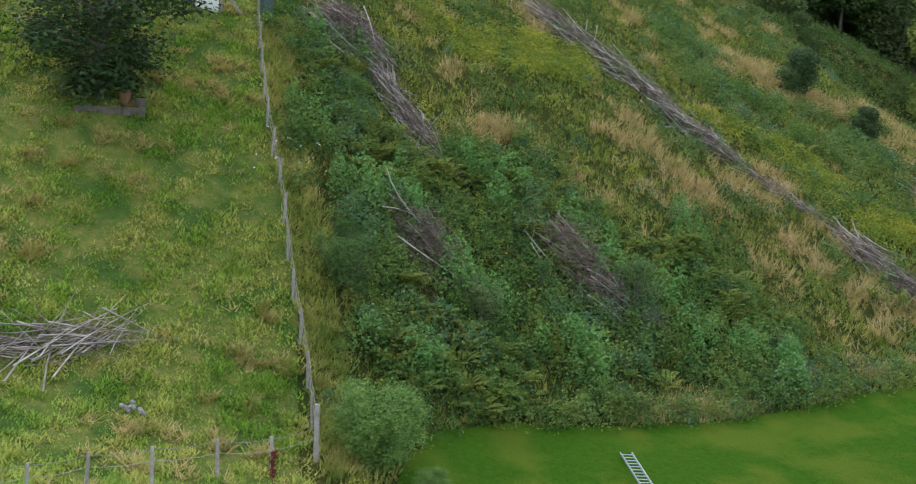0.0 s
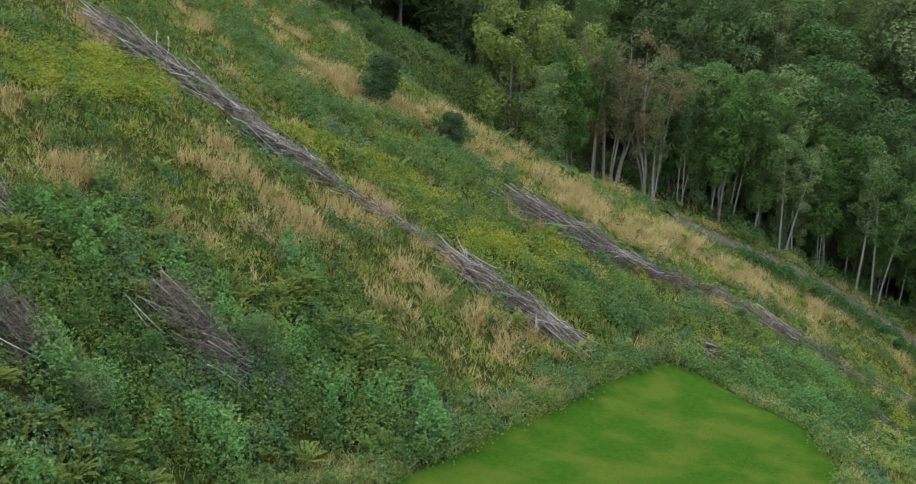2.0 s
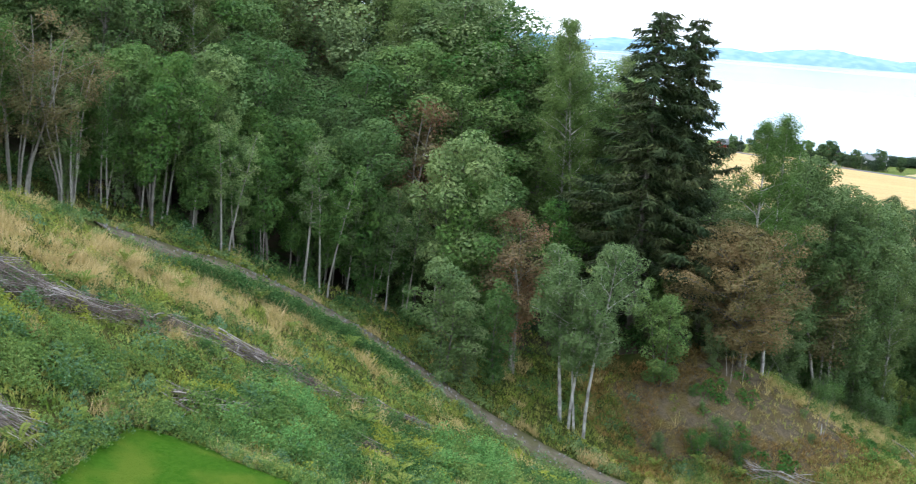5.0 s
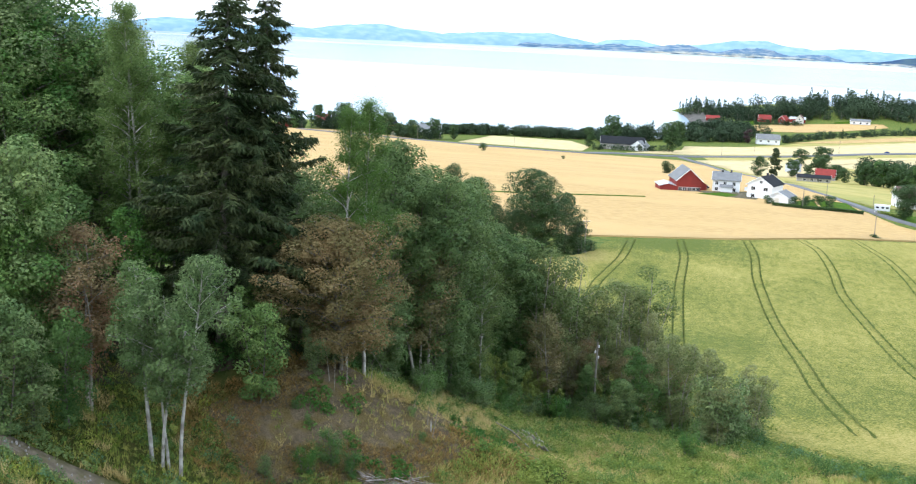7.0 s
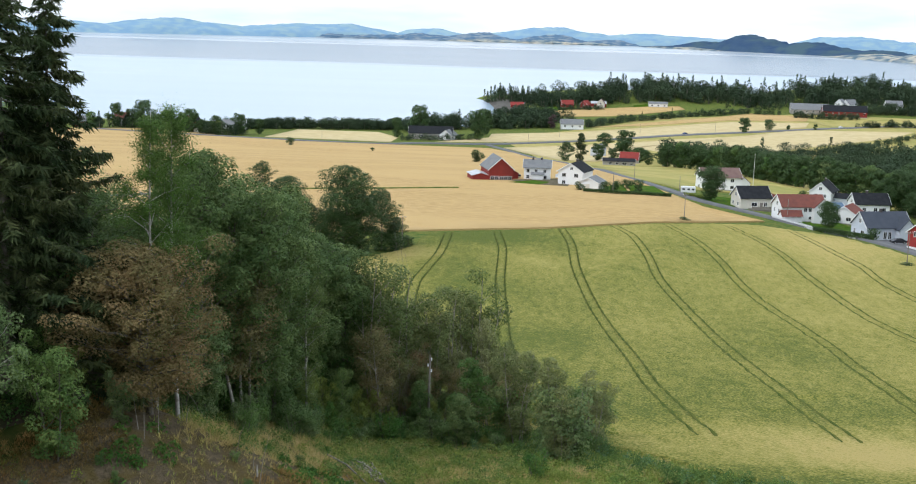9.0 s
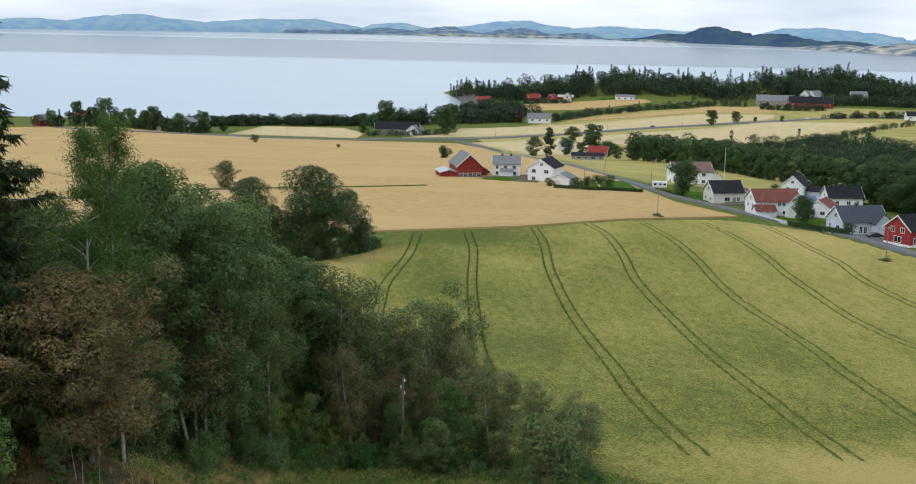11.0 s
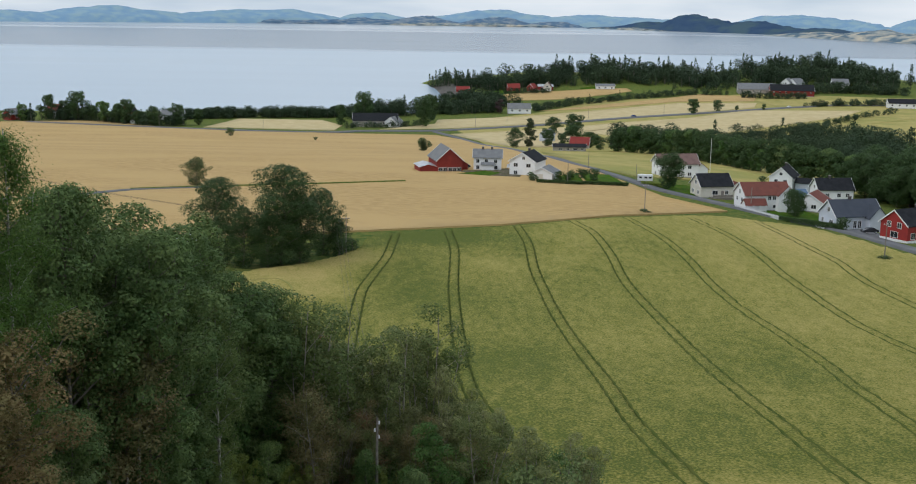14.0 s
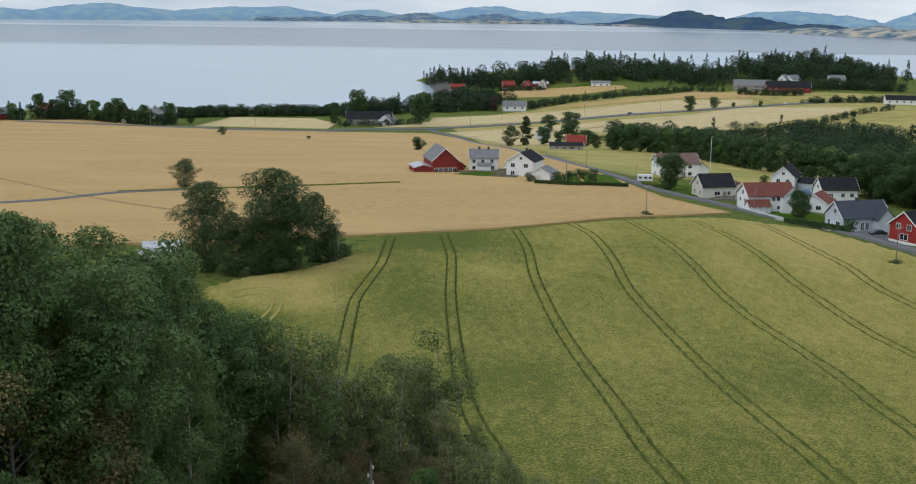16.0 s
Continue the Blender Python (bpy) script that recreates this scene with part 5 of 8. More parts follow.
for x, y, h in ((-80.1, 983.7, 21.9), (-31.8, 952.2, 21.2), (-27.6, 1011.1, 18.8), (-95.4, 953.3, 14.2)):
    FAR.at(x, y, h, 0.9, "tall trees round the dark-roofed farm")
far_wood("headland_wood", "dark mixed wood on the headland", [(-30.3, 1436.0), (8.0, 1371.3), (45.2, 1341.2)], 90, 9, 17, 25, 0.55)
far_wood("headland_wood", "dark mixed wood on the headland", [(45.5, 1352.0), (121.3, 1360.3), (186.1, 1374.3), (267.3, 1399.6)], 220, 12, 22, 75, 0.3)
far_wood("headland_wood", "dark mixed wood on the headland", [(241.2, 1360.3), (320.3, 1404.5), (351.4, 1398.5)], 50, 8, 18, 50, 0.25)
far_wood("headland_wood", "dark mixed wood on the headland", [(329.4, 1416.1), (404.9, 1428.5), (491.8, 1430.5)], 220, 12, 21, 95, 0.3)
far_wood("headland_wood", "dark mixed wood on the headland", [(331.6, 1342.5), (402.9, 1374.4), (480.3, 1367.7)], 110, 8, 14, 20, 0.05)

# ---- houses ----
M_WHITE = material("white_boards", (0.8, 0.81, 0.82), (0.75, 0.76, 0.78), 0.6, 0.7)
M_CREAM = material("cream_render", (0.66, 0.63, 0.56), (0.6, 0.57, 0.5), 0.6, 0.8)
M_RED = material("red_boards", (0.32, 0.035, 0.03), (0.27, 0.03, 0.028), 0.8, 0.75)
M_BARNRED = material("barn_red_boards", (0.24, 0.035, 0.028), (0.19, 0.03, 0.025), 0.6, 0.85)
M_GREYWALL = material("pale_grey_boards", (0.5, 0.54, 0.6), (0.46, 0.5, 0.56), 0.6, 0.7)
M_STONEWALL = material("grey_brick_wall", (0.36, 0.34, 0.31), (0.3, 0.28, 0.26), 0.8, 0.85)
M_SLATE = material("grey_roof", (0.17, 0.18, 0.19), (0.22, 0.225, 0.23), 0.7, 0.8, spec=0.08, bump=0.03, bump_scale=3.0)
M_BLACKROOF = material("black_roof_tiles", (0.018, 0.02, 0.024), (0.028, 0.03, 0.034), 0.7, 0.8, spec=0.08, bump=0.03, bump_scale=3.0)
M_BLUEROOF = material("blue_grey_roof", (0.065, 0.075, 0.095), (0.055, 0.065, 0.085), 0.6, 0.7, spec=0.08, bump=0.03, bump_scale=3.0)
M_BROWNROOF = material("brown_roof_tiles", (0.20, 0.13, 0.115), (0.16, 0.105, 0.095), 0.6, 0.8, spec=0.08, bump=0.03, bump_scale=3.0)
M_REDROOF = material("red_brown_roof_tiles", (0.19, 0.07, 0.055), (0.15, 0.06, 0.05), 0.6, 0.75, spec=0.08, bump=0.03, bump_scale=3.0)
M_ORANGEROOF = material("bright_red_roof", (0.27, 0.05, 0.042), (0.22, 0.045, 0.04), 0.6, 0.7, spec=0.08, bump=0.03, bump_scale=3.0)
M_BLUESHEET = material("blue_sheet_roof", (0.10, 0.16, 0.24), (0.085, 0.14, 0.21), 0.6, 0.6)
M_TIN = material("sheet_metal_roof", (0.55, 0.57, 0.6), (0.42, 0.44, 0.47), 0.4, 0.45, metal=0.3)
M_GLASS = material("window_glass", (0.02, 0.024, 0.03), rough=0.08, spec=0.6)
M_BRICK = material("chimney_brick", (0.10, 0.09, 0.09), (0.07, 0.065, 0.065), 2.0, 0.9)
M_CONCRETE = material("concrete", (0.38, 0.37, 0.35), (0.3, 0.29, 0.28), 1.0, 0.9)
M_WOODGREY = material("weathered_wood", (0.27, 0.245, 0.215), (0.18, 0.16, 0.14), 3.0, 0.85, 0.005, 20.0, per_object=0.2)
M_CARDARK = material("dark_car_paint", (0.02, 0.022, 0.028), rough=0.25, spec=0.6)
M_CARBLUE = material("blue_car_paint", (0.03, 0.07, 0.22), rough=0.25, spec=0.6)
M_CARWHITE = material("white_car_paint", (0.75, 0.76, 0.78), rough=0.3, spec=0.5)
M_RUBBER = material("tyre_rubber", (0.02, 0.02, 0.02), rough=0.9)
M_HEDGE = material("hedge_leaf", (0.05, 0.10, 0.03), (0.07, 0.125, 0.04), 0.6, 0.7, island=0.4, translucent=0.25)


def box(bm, x0, y0, z0, x1, y1, z1):
    """Adds a box with outward faces."""
    v = [bm.verts.new((x, y, z)) for z in (z0, z1) for y in (y0, y1) for x in (x0, x1)]
    for f in ((0, 2, 3, 1), (4, 5, 7, 6), (0, 1, 5, 4), (2, 6, 7, 3), (0, 4, 6, 2), (1, 3, 7, 5)):
        bm.faces.new([v[i] for i in f])
    return v


def box_part(name, mat, parent, x0, y0, z0, x1, y1, z1, label="", bevel=0.0):
    bm = bmesh.new()
    box(bm, x0, y0, z0, x1, y1, z1)
    if bevel:
        bmesh.ops.bevel(bm, geom=bm.edges[:], offset=bevel, segments=2, affect="EDGES", profile=0.7)
    return part(name, bm, mat, parent, label)


def gable_solid(bm, w, d, eave, top, z0=-1.5):
    """A house body with its ridge along x."""
    def ring(x):
        return [bm.verts.new((x, y, z)) for y, z in ((-d / 2, z0), (d / 2, z0), (d / 2, eave), (0, top), (-d / 2, eave))]
    a, b = ring(-w / 2), ring(w / 2)
    bm.faces.new(a[::-1])
    bm.faces.new(b)
    for i in range(5):
        j = (i + 1) % 5
        bm.faces.new([a[i], a[j], b[j], b[i]])


def roof_solid(bm, w, d, eave, top, over=0.45, thick=0.18, hang=0.5):
    """Two sloping slabs that meet at the ridge."""
    k = (top - eave) / (d / 2)
    x = w / 2 + over
    for s in (-1, 1):
        y = s * (d / 2 + hang)
        ze = eave - k * hang
        v = [bm.verts.new(p) for p in ((-x, 0, top + 0.02), (x, 0, top + 0.02), (x, y, ze + 0.02), (-x, y, ze + 0.02),
                                       (-x, 0, top + thick), (x, 0, top + thick), (x, y, ze + thick), (-x, y, ze + thick))]
        for f in ((0, 1, 2, 3), (4, 7, 6, 5), (0, 4, 5, 1), (1, 5, 6, 2), (2, 6, 7, 3), (3, 7, 4, 0)):
            bm.faces.new([v[i] for i in f])
    bmesh.ops.recalc_face_normals(bm, faces=bm.faces[:])


def window_on(parent, face, w, d, u, z, ww, hh, frame_mat):
    """A framed window on one face of a house; u runs along that face."""
    bm, bg = bmesh.new(), bmesh.new()
    t = 0.09
    spans = [(-ww / 2 - t, -ww / 2, -hh / 2 - t, hh / 2 + t), (ww / 2, ww / 2 + t, -hh / 2 - t, hh / 2 + t), (-ww / 2, ww / 2, -hh / 2 - t, -hh / 2), (-ww / 2, ww / 2, hh / 2, hh / 2 + t), (-0.03, 0.03, -hh / 2, hh / 2)]
    for a, b, c, e in spans:
        box(bm, a, -0.08, c, b, 0.02, e)
    box(bg, -ww / 2, -0.03, -hh / 2, ww / 2, 0.02, hh / 2)
    m = {"front": pose(u, -d / 2, z), "back": pose(-u, d / 2, z, 0, 0, 180), "left": pose(-w / 2, -u, z, 0, 0, -90), "right": pose(w / 2, u, z, 0, 0, 90)}[face]
    fr = part("window", bm, frame_mat, parent)
    fr.matrix_basis = m
    part("pane", bg, M_GLASS, fr)
    return fr


def house(name, label, at, turn, w, d, eave, top, wall, roof, windows=(), chimneys=(), trim=None, category="house", door=None, group=""):
    """A gabled house with its ridge along its own x axis."""
    x, y = at
    root = tagged(new(name), label, category, group)
    root.matrix_basis = pose(x, y, float(ground_z(x, y)), 0, 0, turn)
    bm = bmesh.new()
    gable_solid(bm, w, d, eave, top)
    part("wall", bm, wall, root)
    bm = bmesh.new()
    roof_solid(bm, w, d, eave, top)
    part("roof", bm, roof, root)
    box_part("foundation", M_CONCRETE, root, -w / 2 - 0.03, -d / 2 - 0.03, -1.6, w / 2 + 0.03, d / 2 + 0.03, 0.35)
    if trim:
        k = (top - eave) / (d / 2)
        for sx in (-1, 1):
            bm = bmesh.new()
            X = sx * (w / 2 + 0.46)
            for s in (-1, 1):
                y1, z1 = s * (d / 2 + 0.52), eave - k * 0.52
                v = [bm.verts.new((X + dx, yy, zz)) for dx in (-0.02, 0.05) for yy, zz in ((0, top - 0.12), (0, top + 0.2), (y1, z1 + 0.2), (y1, z1 - 0.12))]
                for f in ((0, 1, 2, 3), (4, 7, 6, 5), (0, 4, 5, 1), (1, 5, 6, 2), (2, 6, 7, 3), (3, 7, 4, 0)):
                    bm.faces.new([v[i] for i in f])
            bmesh.ops.recalc_face_normals(bm, faces=bm.faces[:])
            part("bargeboard", bm, trim, root)
    for cx in chimneys:
        ch = box_part("chimney", M_BRICK, root, cx - 0.35, -0.35, top - 0.6, cx + 0.35, 0.35, top + 0.9)
        box_part("chimney_cap", M_CONCRETE, ch, cx - 0.42, -0.42, top + 0.9, cx + 0.42, 0.42, top + 1.0)
    for face, u, z, ww, hh in windows:
        window_on(root, face, w, d, u, z, ww, hh, trim or M_WHITE)
    if door:
        face, u = door
        bm = bmesh.new()
        box(bm, -0.5, -0.07, 0.2, 0.5, 0.03, 2.25)
        dr = part("door", bm, M_WOODGREY, root)
        dr.matrix_basis = {"front": pose(u, -d / 2, 0), "right": pose(w / 2, u, 0, 0, 0, 90), "left": pose(-w / 2, -u, 0, 0, 0, -90)}[face]
        box_part("handle", M_TIN, dr, 0.36, -0.11, 1.15, 0.42, -0.07, 1.25)
    return root


def wing(root, name, wall, roof, x, y, turn, w, d, eave, top, trim=None, z=0.0):
    """A lower gabled wing or porch that belongs to a house."""
    bm = bmesh.new()
    gable_solid(bm, w, d, eave, top)
    body = part(name, bm, wall, root)
    body.matrix_basis = pose(x, y, z, 0, 0, turn)
    bm = bmesh.new()
    roof_solid(bm, w, d, eave, top, 0.3, 0.15, 0.35)
    part("roof", bm, roof, body)
    return body


W2 = [("front", -3.4, 3.5, 1.0, 1.2), ("front", -0.4, 3.5, 1.0, 1.2), ("front", 2.8, 3.5, 1.0, 1.2), ("front", -3.4, 1.3, 1.0, 1.2), ("front", 3.0, 1.3, 1.0, 1.2)]
barn = house("barn", "large dark red wooden barn with a grey roof", (-6.3, 422.8), 103, 15, 9.0, 4.4, 8.4, M_BARNRED, M_SLATE, trim=M_WHITE, category="barn")
barn.location.y += 7
for u in (-3.2, -1.6, 0.2, 1.8, 3.3):
    window_on(barn, "left", 15, 9.0, u, 1.0, 1.3, 1.5, M_WHITE)
lean = wing(barn, "lean_to", M_BARNRED, M_TIN, -2.0, 7.4, 0, 10, 6.2, 2.0, 2.8)
wing(barn, "side_shed", M_BARNRED, M_REDROOF, 1.0, -6.0, 0, 6, 3.4, 2.2, 3.2)
wh = house("farmhouse", "white two-storey farmhouse with a slate-grey roof", (8.7, 430.2), -2, 9.8, 7.2, 4.9, 7.3, M_WHITE, M_SLATE, W2, (-1.7, 1.5), M_WHITE, door=("front", 1.2))
wh.location.y += 3.6
wing(wh, "porch", M_WHITE, M_SLATE, 0.2, -4.3, 0, 4.4, 2.2, 2.5, 3.1)
gb = house("gabled_house", "white gabled house with a black tiled roof", (22.2, 413.7), 68, 11, 9.2, 5.2, 8.0, M_WHITE, M_BLACKROOF,
           [("left", -2.4, 3.8, 1.4, 1.2), ("left", 2.2, 3.8, 1.5, 1.2), ("left", 0.4, 6.2, 0.9, 0.9), ("left", -2.4, 1.2, 1.2, 1.2), ("back", 1, 3.6, 1.2, 1.2), ("back", -2, 1.2, 1.2, 1.2)], (1.5,), M_WHITE)
gb.location.y += 5
box_part("balcony", M_WHITE, gb, -4.0, 4.65, 2.4, 3.0, 6.2, 2.6)
box_part("balcony_rail", M_WHITE, gb, -4.0, 6.12, 2.6, 3.0, 6.2, 3.5)
ga = house("garage", "white garage with a dark grey gabled roof", (27.3, 399.2), 70, 8, 7.2, 2.7, 4.4, M_WHITE, M_SLATE, [("left", -1.8, 1.7, 1.2, 0.8)], (), M_WHITE, "garage")
ga.location.y += 4
box_part("garage_door", M_CREAM, ga, -4.06, -0.4, 0.1, -4.0, 2.2, 2.2)
house("low_house", "long low grey brick house with a dark flat-pitched roof", (58.2, 681.1), -2, 18, 8, 2.7, 4.0, M_STONEWALL, M_BLACKROOF, [("front", -5, 1.5, 1.6, 1.1), ("front", -1, 1.5, 1.6, 1.1), ("front", 3, 1.5, 2.4, 1.2), ("front", 7, 1.5, 1.2, 1.1)], (), M_WHITE)
house("red_roofed_house", "small grey house with a bright red roof", (68.9, 735.1), -10, 11, 9, 3.0, 6.8, M_STONEWALL, M_ORANGEROOF, [], (), M_WHITE)
house("grey_cottage", "small pale grey cottage among trees", (54.6, 814.5), 60, 9, 7, 5.0, 8.0, M_GREYWALL, M_SLATE, [("left", 0, 3.4, 1.2, 1.2)], (), M_WHITE)
WR = [("front", -3, 3.9, 1.3, 1.2), ("front", 0.5, 3.9, 1.3, 1.2), ("front", 4, 3.9, 1.3, 1.2), ("left", -1.6, 3.9, 1.1, 1.2), ("left", 1.8, 3.9, 1.1, 1.2), ("front", 4, 1.3, 1.3, 1.2), ("left", 0, 1.3, 1.4, 1.2)]
h1 = house("village_house", "white house with a faded brown tiled roof", (78.5, 448.1), -8, 15, 9, 5.2, 8.2, M_WHITE, M_BROWNROOF, WR, (), M_WHITE)
h1.location.y += 4
h1.rotation_euler.z = math.radians(10)
wing(h1, "annex", M_WHITE, M_BROWNROOF, 9.0, -0.5, 90, 6, 5, 3.0, 5.0)
h2 = house("village_house", "cream house with a black tiled roof and timber deck", (79.0, 381.2), -3, 10.5, 8.4, 4.0, 7.2, M_CREAM, M_BLACKROOF, [("front", -0.5, 1.7, 1.8, 1.2), ("front", 3.4, 1.7, 1.0, 1.2), ("left", 0, 4.6, 1.1, 1.1), ("left", -2, 1.7, 1.1, 1.1), ("left", 2, 1.7, 1.1, 1.1)], (), M_WHITE, door=("front", 2.0))
h2.location.y += 4.2
h2.rotation_euler.z = math.radians(13)
for u in (-2.3, -0.2, 1.9, 4.0):
    box_part("deck_post", M_WOODGREY, h2, u - 0.06, -7.15, 0.5, u + 0.06, -7.03, 1.5)
box_part("deck_rail", M_WOODGREY, h2, -2.5, -7.2, 0.75, 4.2, -7.12, 1.35)
box_part("deck", M_WOODGREY, h2, -2.5, -7.2, -0.6, 4.2, -4.25, 0.5)
wing(h2, "side_garage", M_CREAM, M_REDROOF, 7.6, 1.0, 90, 7, 4.6, 2.6, 4.6)
h3 = house("village_house", "white two-storey house with a red-brown tiled roof", (88.9, 354.4), -6, 14, 8.4, 5.0, 8.0, M_WHITE, M_REDROOF, [("front", 0.5, 3.9, 0.9, 1.1), ("front", 2.0, 3.9, 0.9, 1.1), ("front", 2.6, 1.4, 1.8, 0.9), ("left", 0, 5.4, 1.0, 1.2), ("left", -1.8, 3.2, 1.0, 1.1), ("left", 1.8, 3.2, 1.0, 1.1)], (), M_WHITE)
h3.location.y += 4.2
h3.rotation_euler.z = math.radians(10)
for u in (-7.5, -5.6, -3.7, -1.8):
    box_part("porch_pillar", M_WHITE, h3, u - 0.1, -7.6, -0.8, u + 0.1, -7.4, 2.3)
box_part("balcony_rail", M_WHITE, h3, 8.0, -4.5, 2.6, 8.12, 2.0, 3.5)
wing(h3, "front_wing", M_WHITE, M_REDROOF, 5.2, -3.2, 90, 6.4, 5.4, 5.0, 7.6)
wing(h3, "porch", M_WHITE, M_REDROOF, -4.6, -5.2, 0, 6.2, 3.2, 2.4, 3.9)
h4 = house("village_house", "white gabled house with a black roof behind the lane", (115.3, 437.8), 64, 11, 8, 5.0, 8.4, M_WHITE, M_BLACKROOF, [("left", -1.6, 3.6, 1.2, 1.1), ("left", 1.6, 3.6, 1.2, 1.1), ("left", 0, 6.2, 1.0, 1.0)], (2.0,), M_WHITE)
wing(h4, "side_shed", M_GREYWALL, M_BLACKROOF, 0.5, -7.0, 90, 5, 5, 3.0, 4.4)
h5 = house("village_house", "small white house with a red tiled roof", (106.3, 363.2), 60, 9, 8, 3.2, 5.6, M_WHITE, M_REDROOF, [("left", -1.5, 1.7, 1.4, 1.1), ("left", 1.6, 1.7, 1.4, 1.1)], (), M_WHITE)
h5.location.y += 4
house("garden_shed", "small outbuilding with a blue sheet roof", (104.5, 385.5), 12, 9, 6, 2.6, 4.4, M_GREYWALL, M_BLUESHEET, (), (), M_WHITE, "shed")
wing(h5, "playhouse", M_WHITE, M_BLACKROOF, -7.5, 2.6, 0, 3.2, 2.8, 1.9, 3.1, z=0.6)
house("village_house", "white house with a black roof against the wood", (124.3, 409.4), 6, 12, 8, 4.2, 7.4, M_WHITE, M_BLACKROOF, [("front", -3, 2.2, 1.2, 1.2), ("front", 1, 2.2, 1.2, 1.2), ("left", 0, 4.6, 1.0, 1.1), ("front", 4, 2.2, 1.2, 1.2)], (-1.0,), M_WHITE)
h7 = house("village_house", "pale grey house with a blue-grey roof", (104.6, 319.4), 14, 13.5, 9.0, 4.0, 7.6, M_GREYWALL, M_BLUEROOF, [("left", 0.4, 5.2, 1.2, 1.2), ("left", -2.4, 1.9, 1.0, 1.3), ("left", 2.0, 1.9, 1.8, 1.4), ("front", -4.6, 1.7, 1.4, 1.3), ("front", -1.2, 1.6, 0.9, 1.9), ("front", 0.2, 1.6, 0.9, 1.9), ("front", 3.6, 1.8, 0.9, 1.2)], (-0.6,), M_WHITE)
h7.location.y += 4.6
wing(h7, "front_wing", M_GREYWALL, M_BLUEROOF, 4.4, -3.6, 90, 6.4, 5.0, 3.6, 6.4)
box_part("terrace", M_WHITE, h7, -9.8, -3.6, -0.8, -6.8, 2.5, 0.9)
h8 = house("village_house", "bright red house with a black roof and white trim", (106.8, 293.8), 30, 12, 8.4, 4.6, 7.8, M_RED, M_BLACKROOF, [("left", -1.6, 4.2, 1.2, 1.3), ("left", 1.6, 4.2, 1.2, 1.3), ("left", 0.2, 1.8, 2.2, 1.4), ("front", -4, 1.8, 1.4, 1.4), ("front", 0, 1.8, 1.4, 1.4)], (1.5,), M_WHITE)
h8.location.x += 4.5
h8.location.y += 3.0
box_part("plinth", M_WHITE, h8, -6.05, -4.25, -1.6, 6.05, 4.25, 0.75)
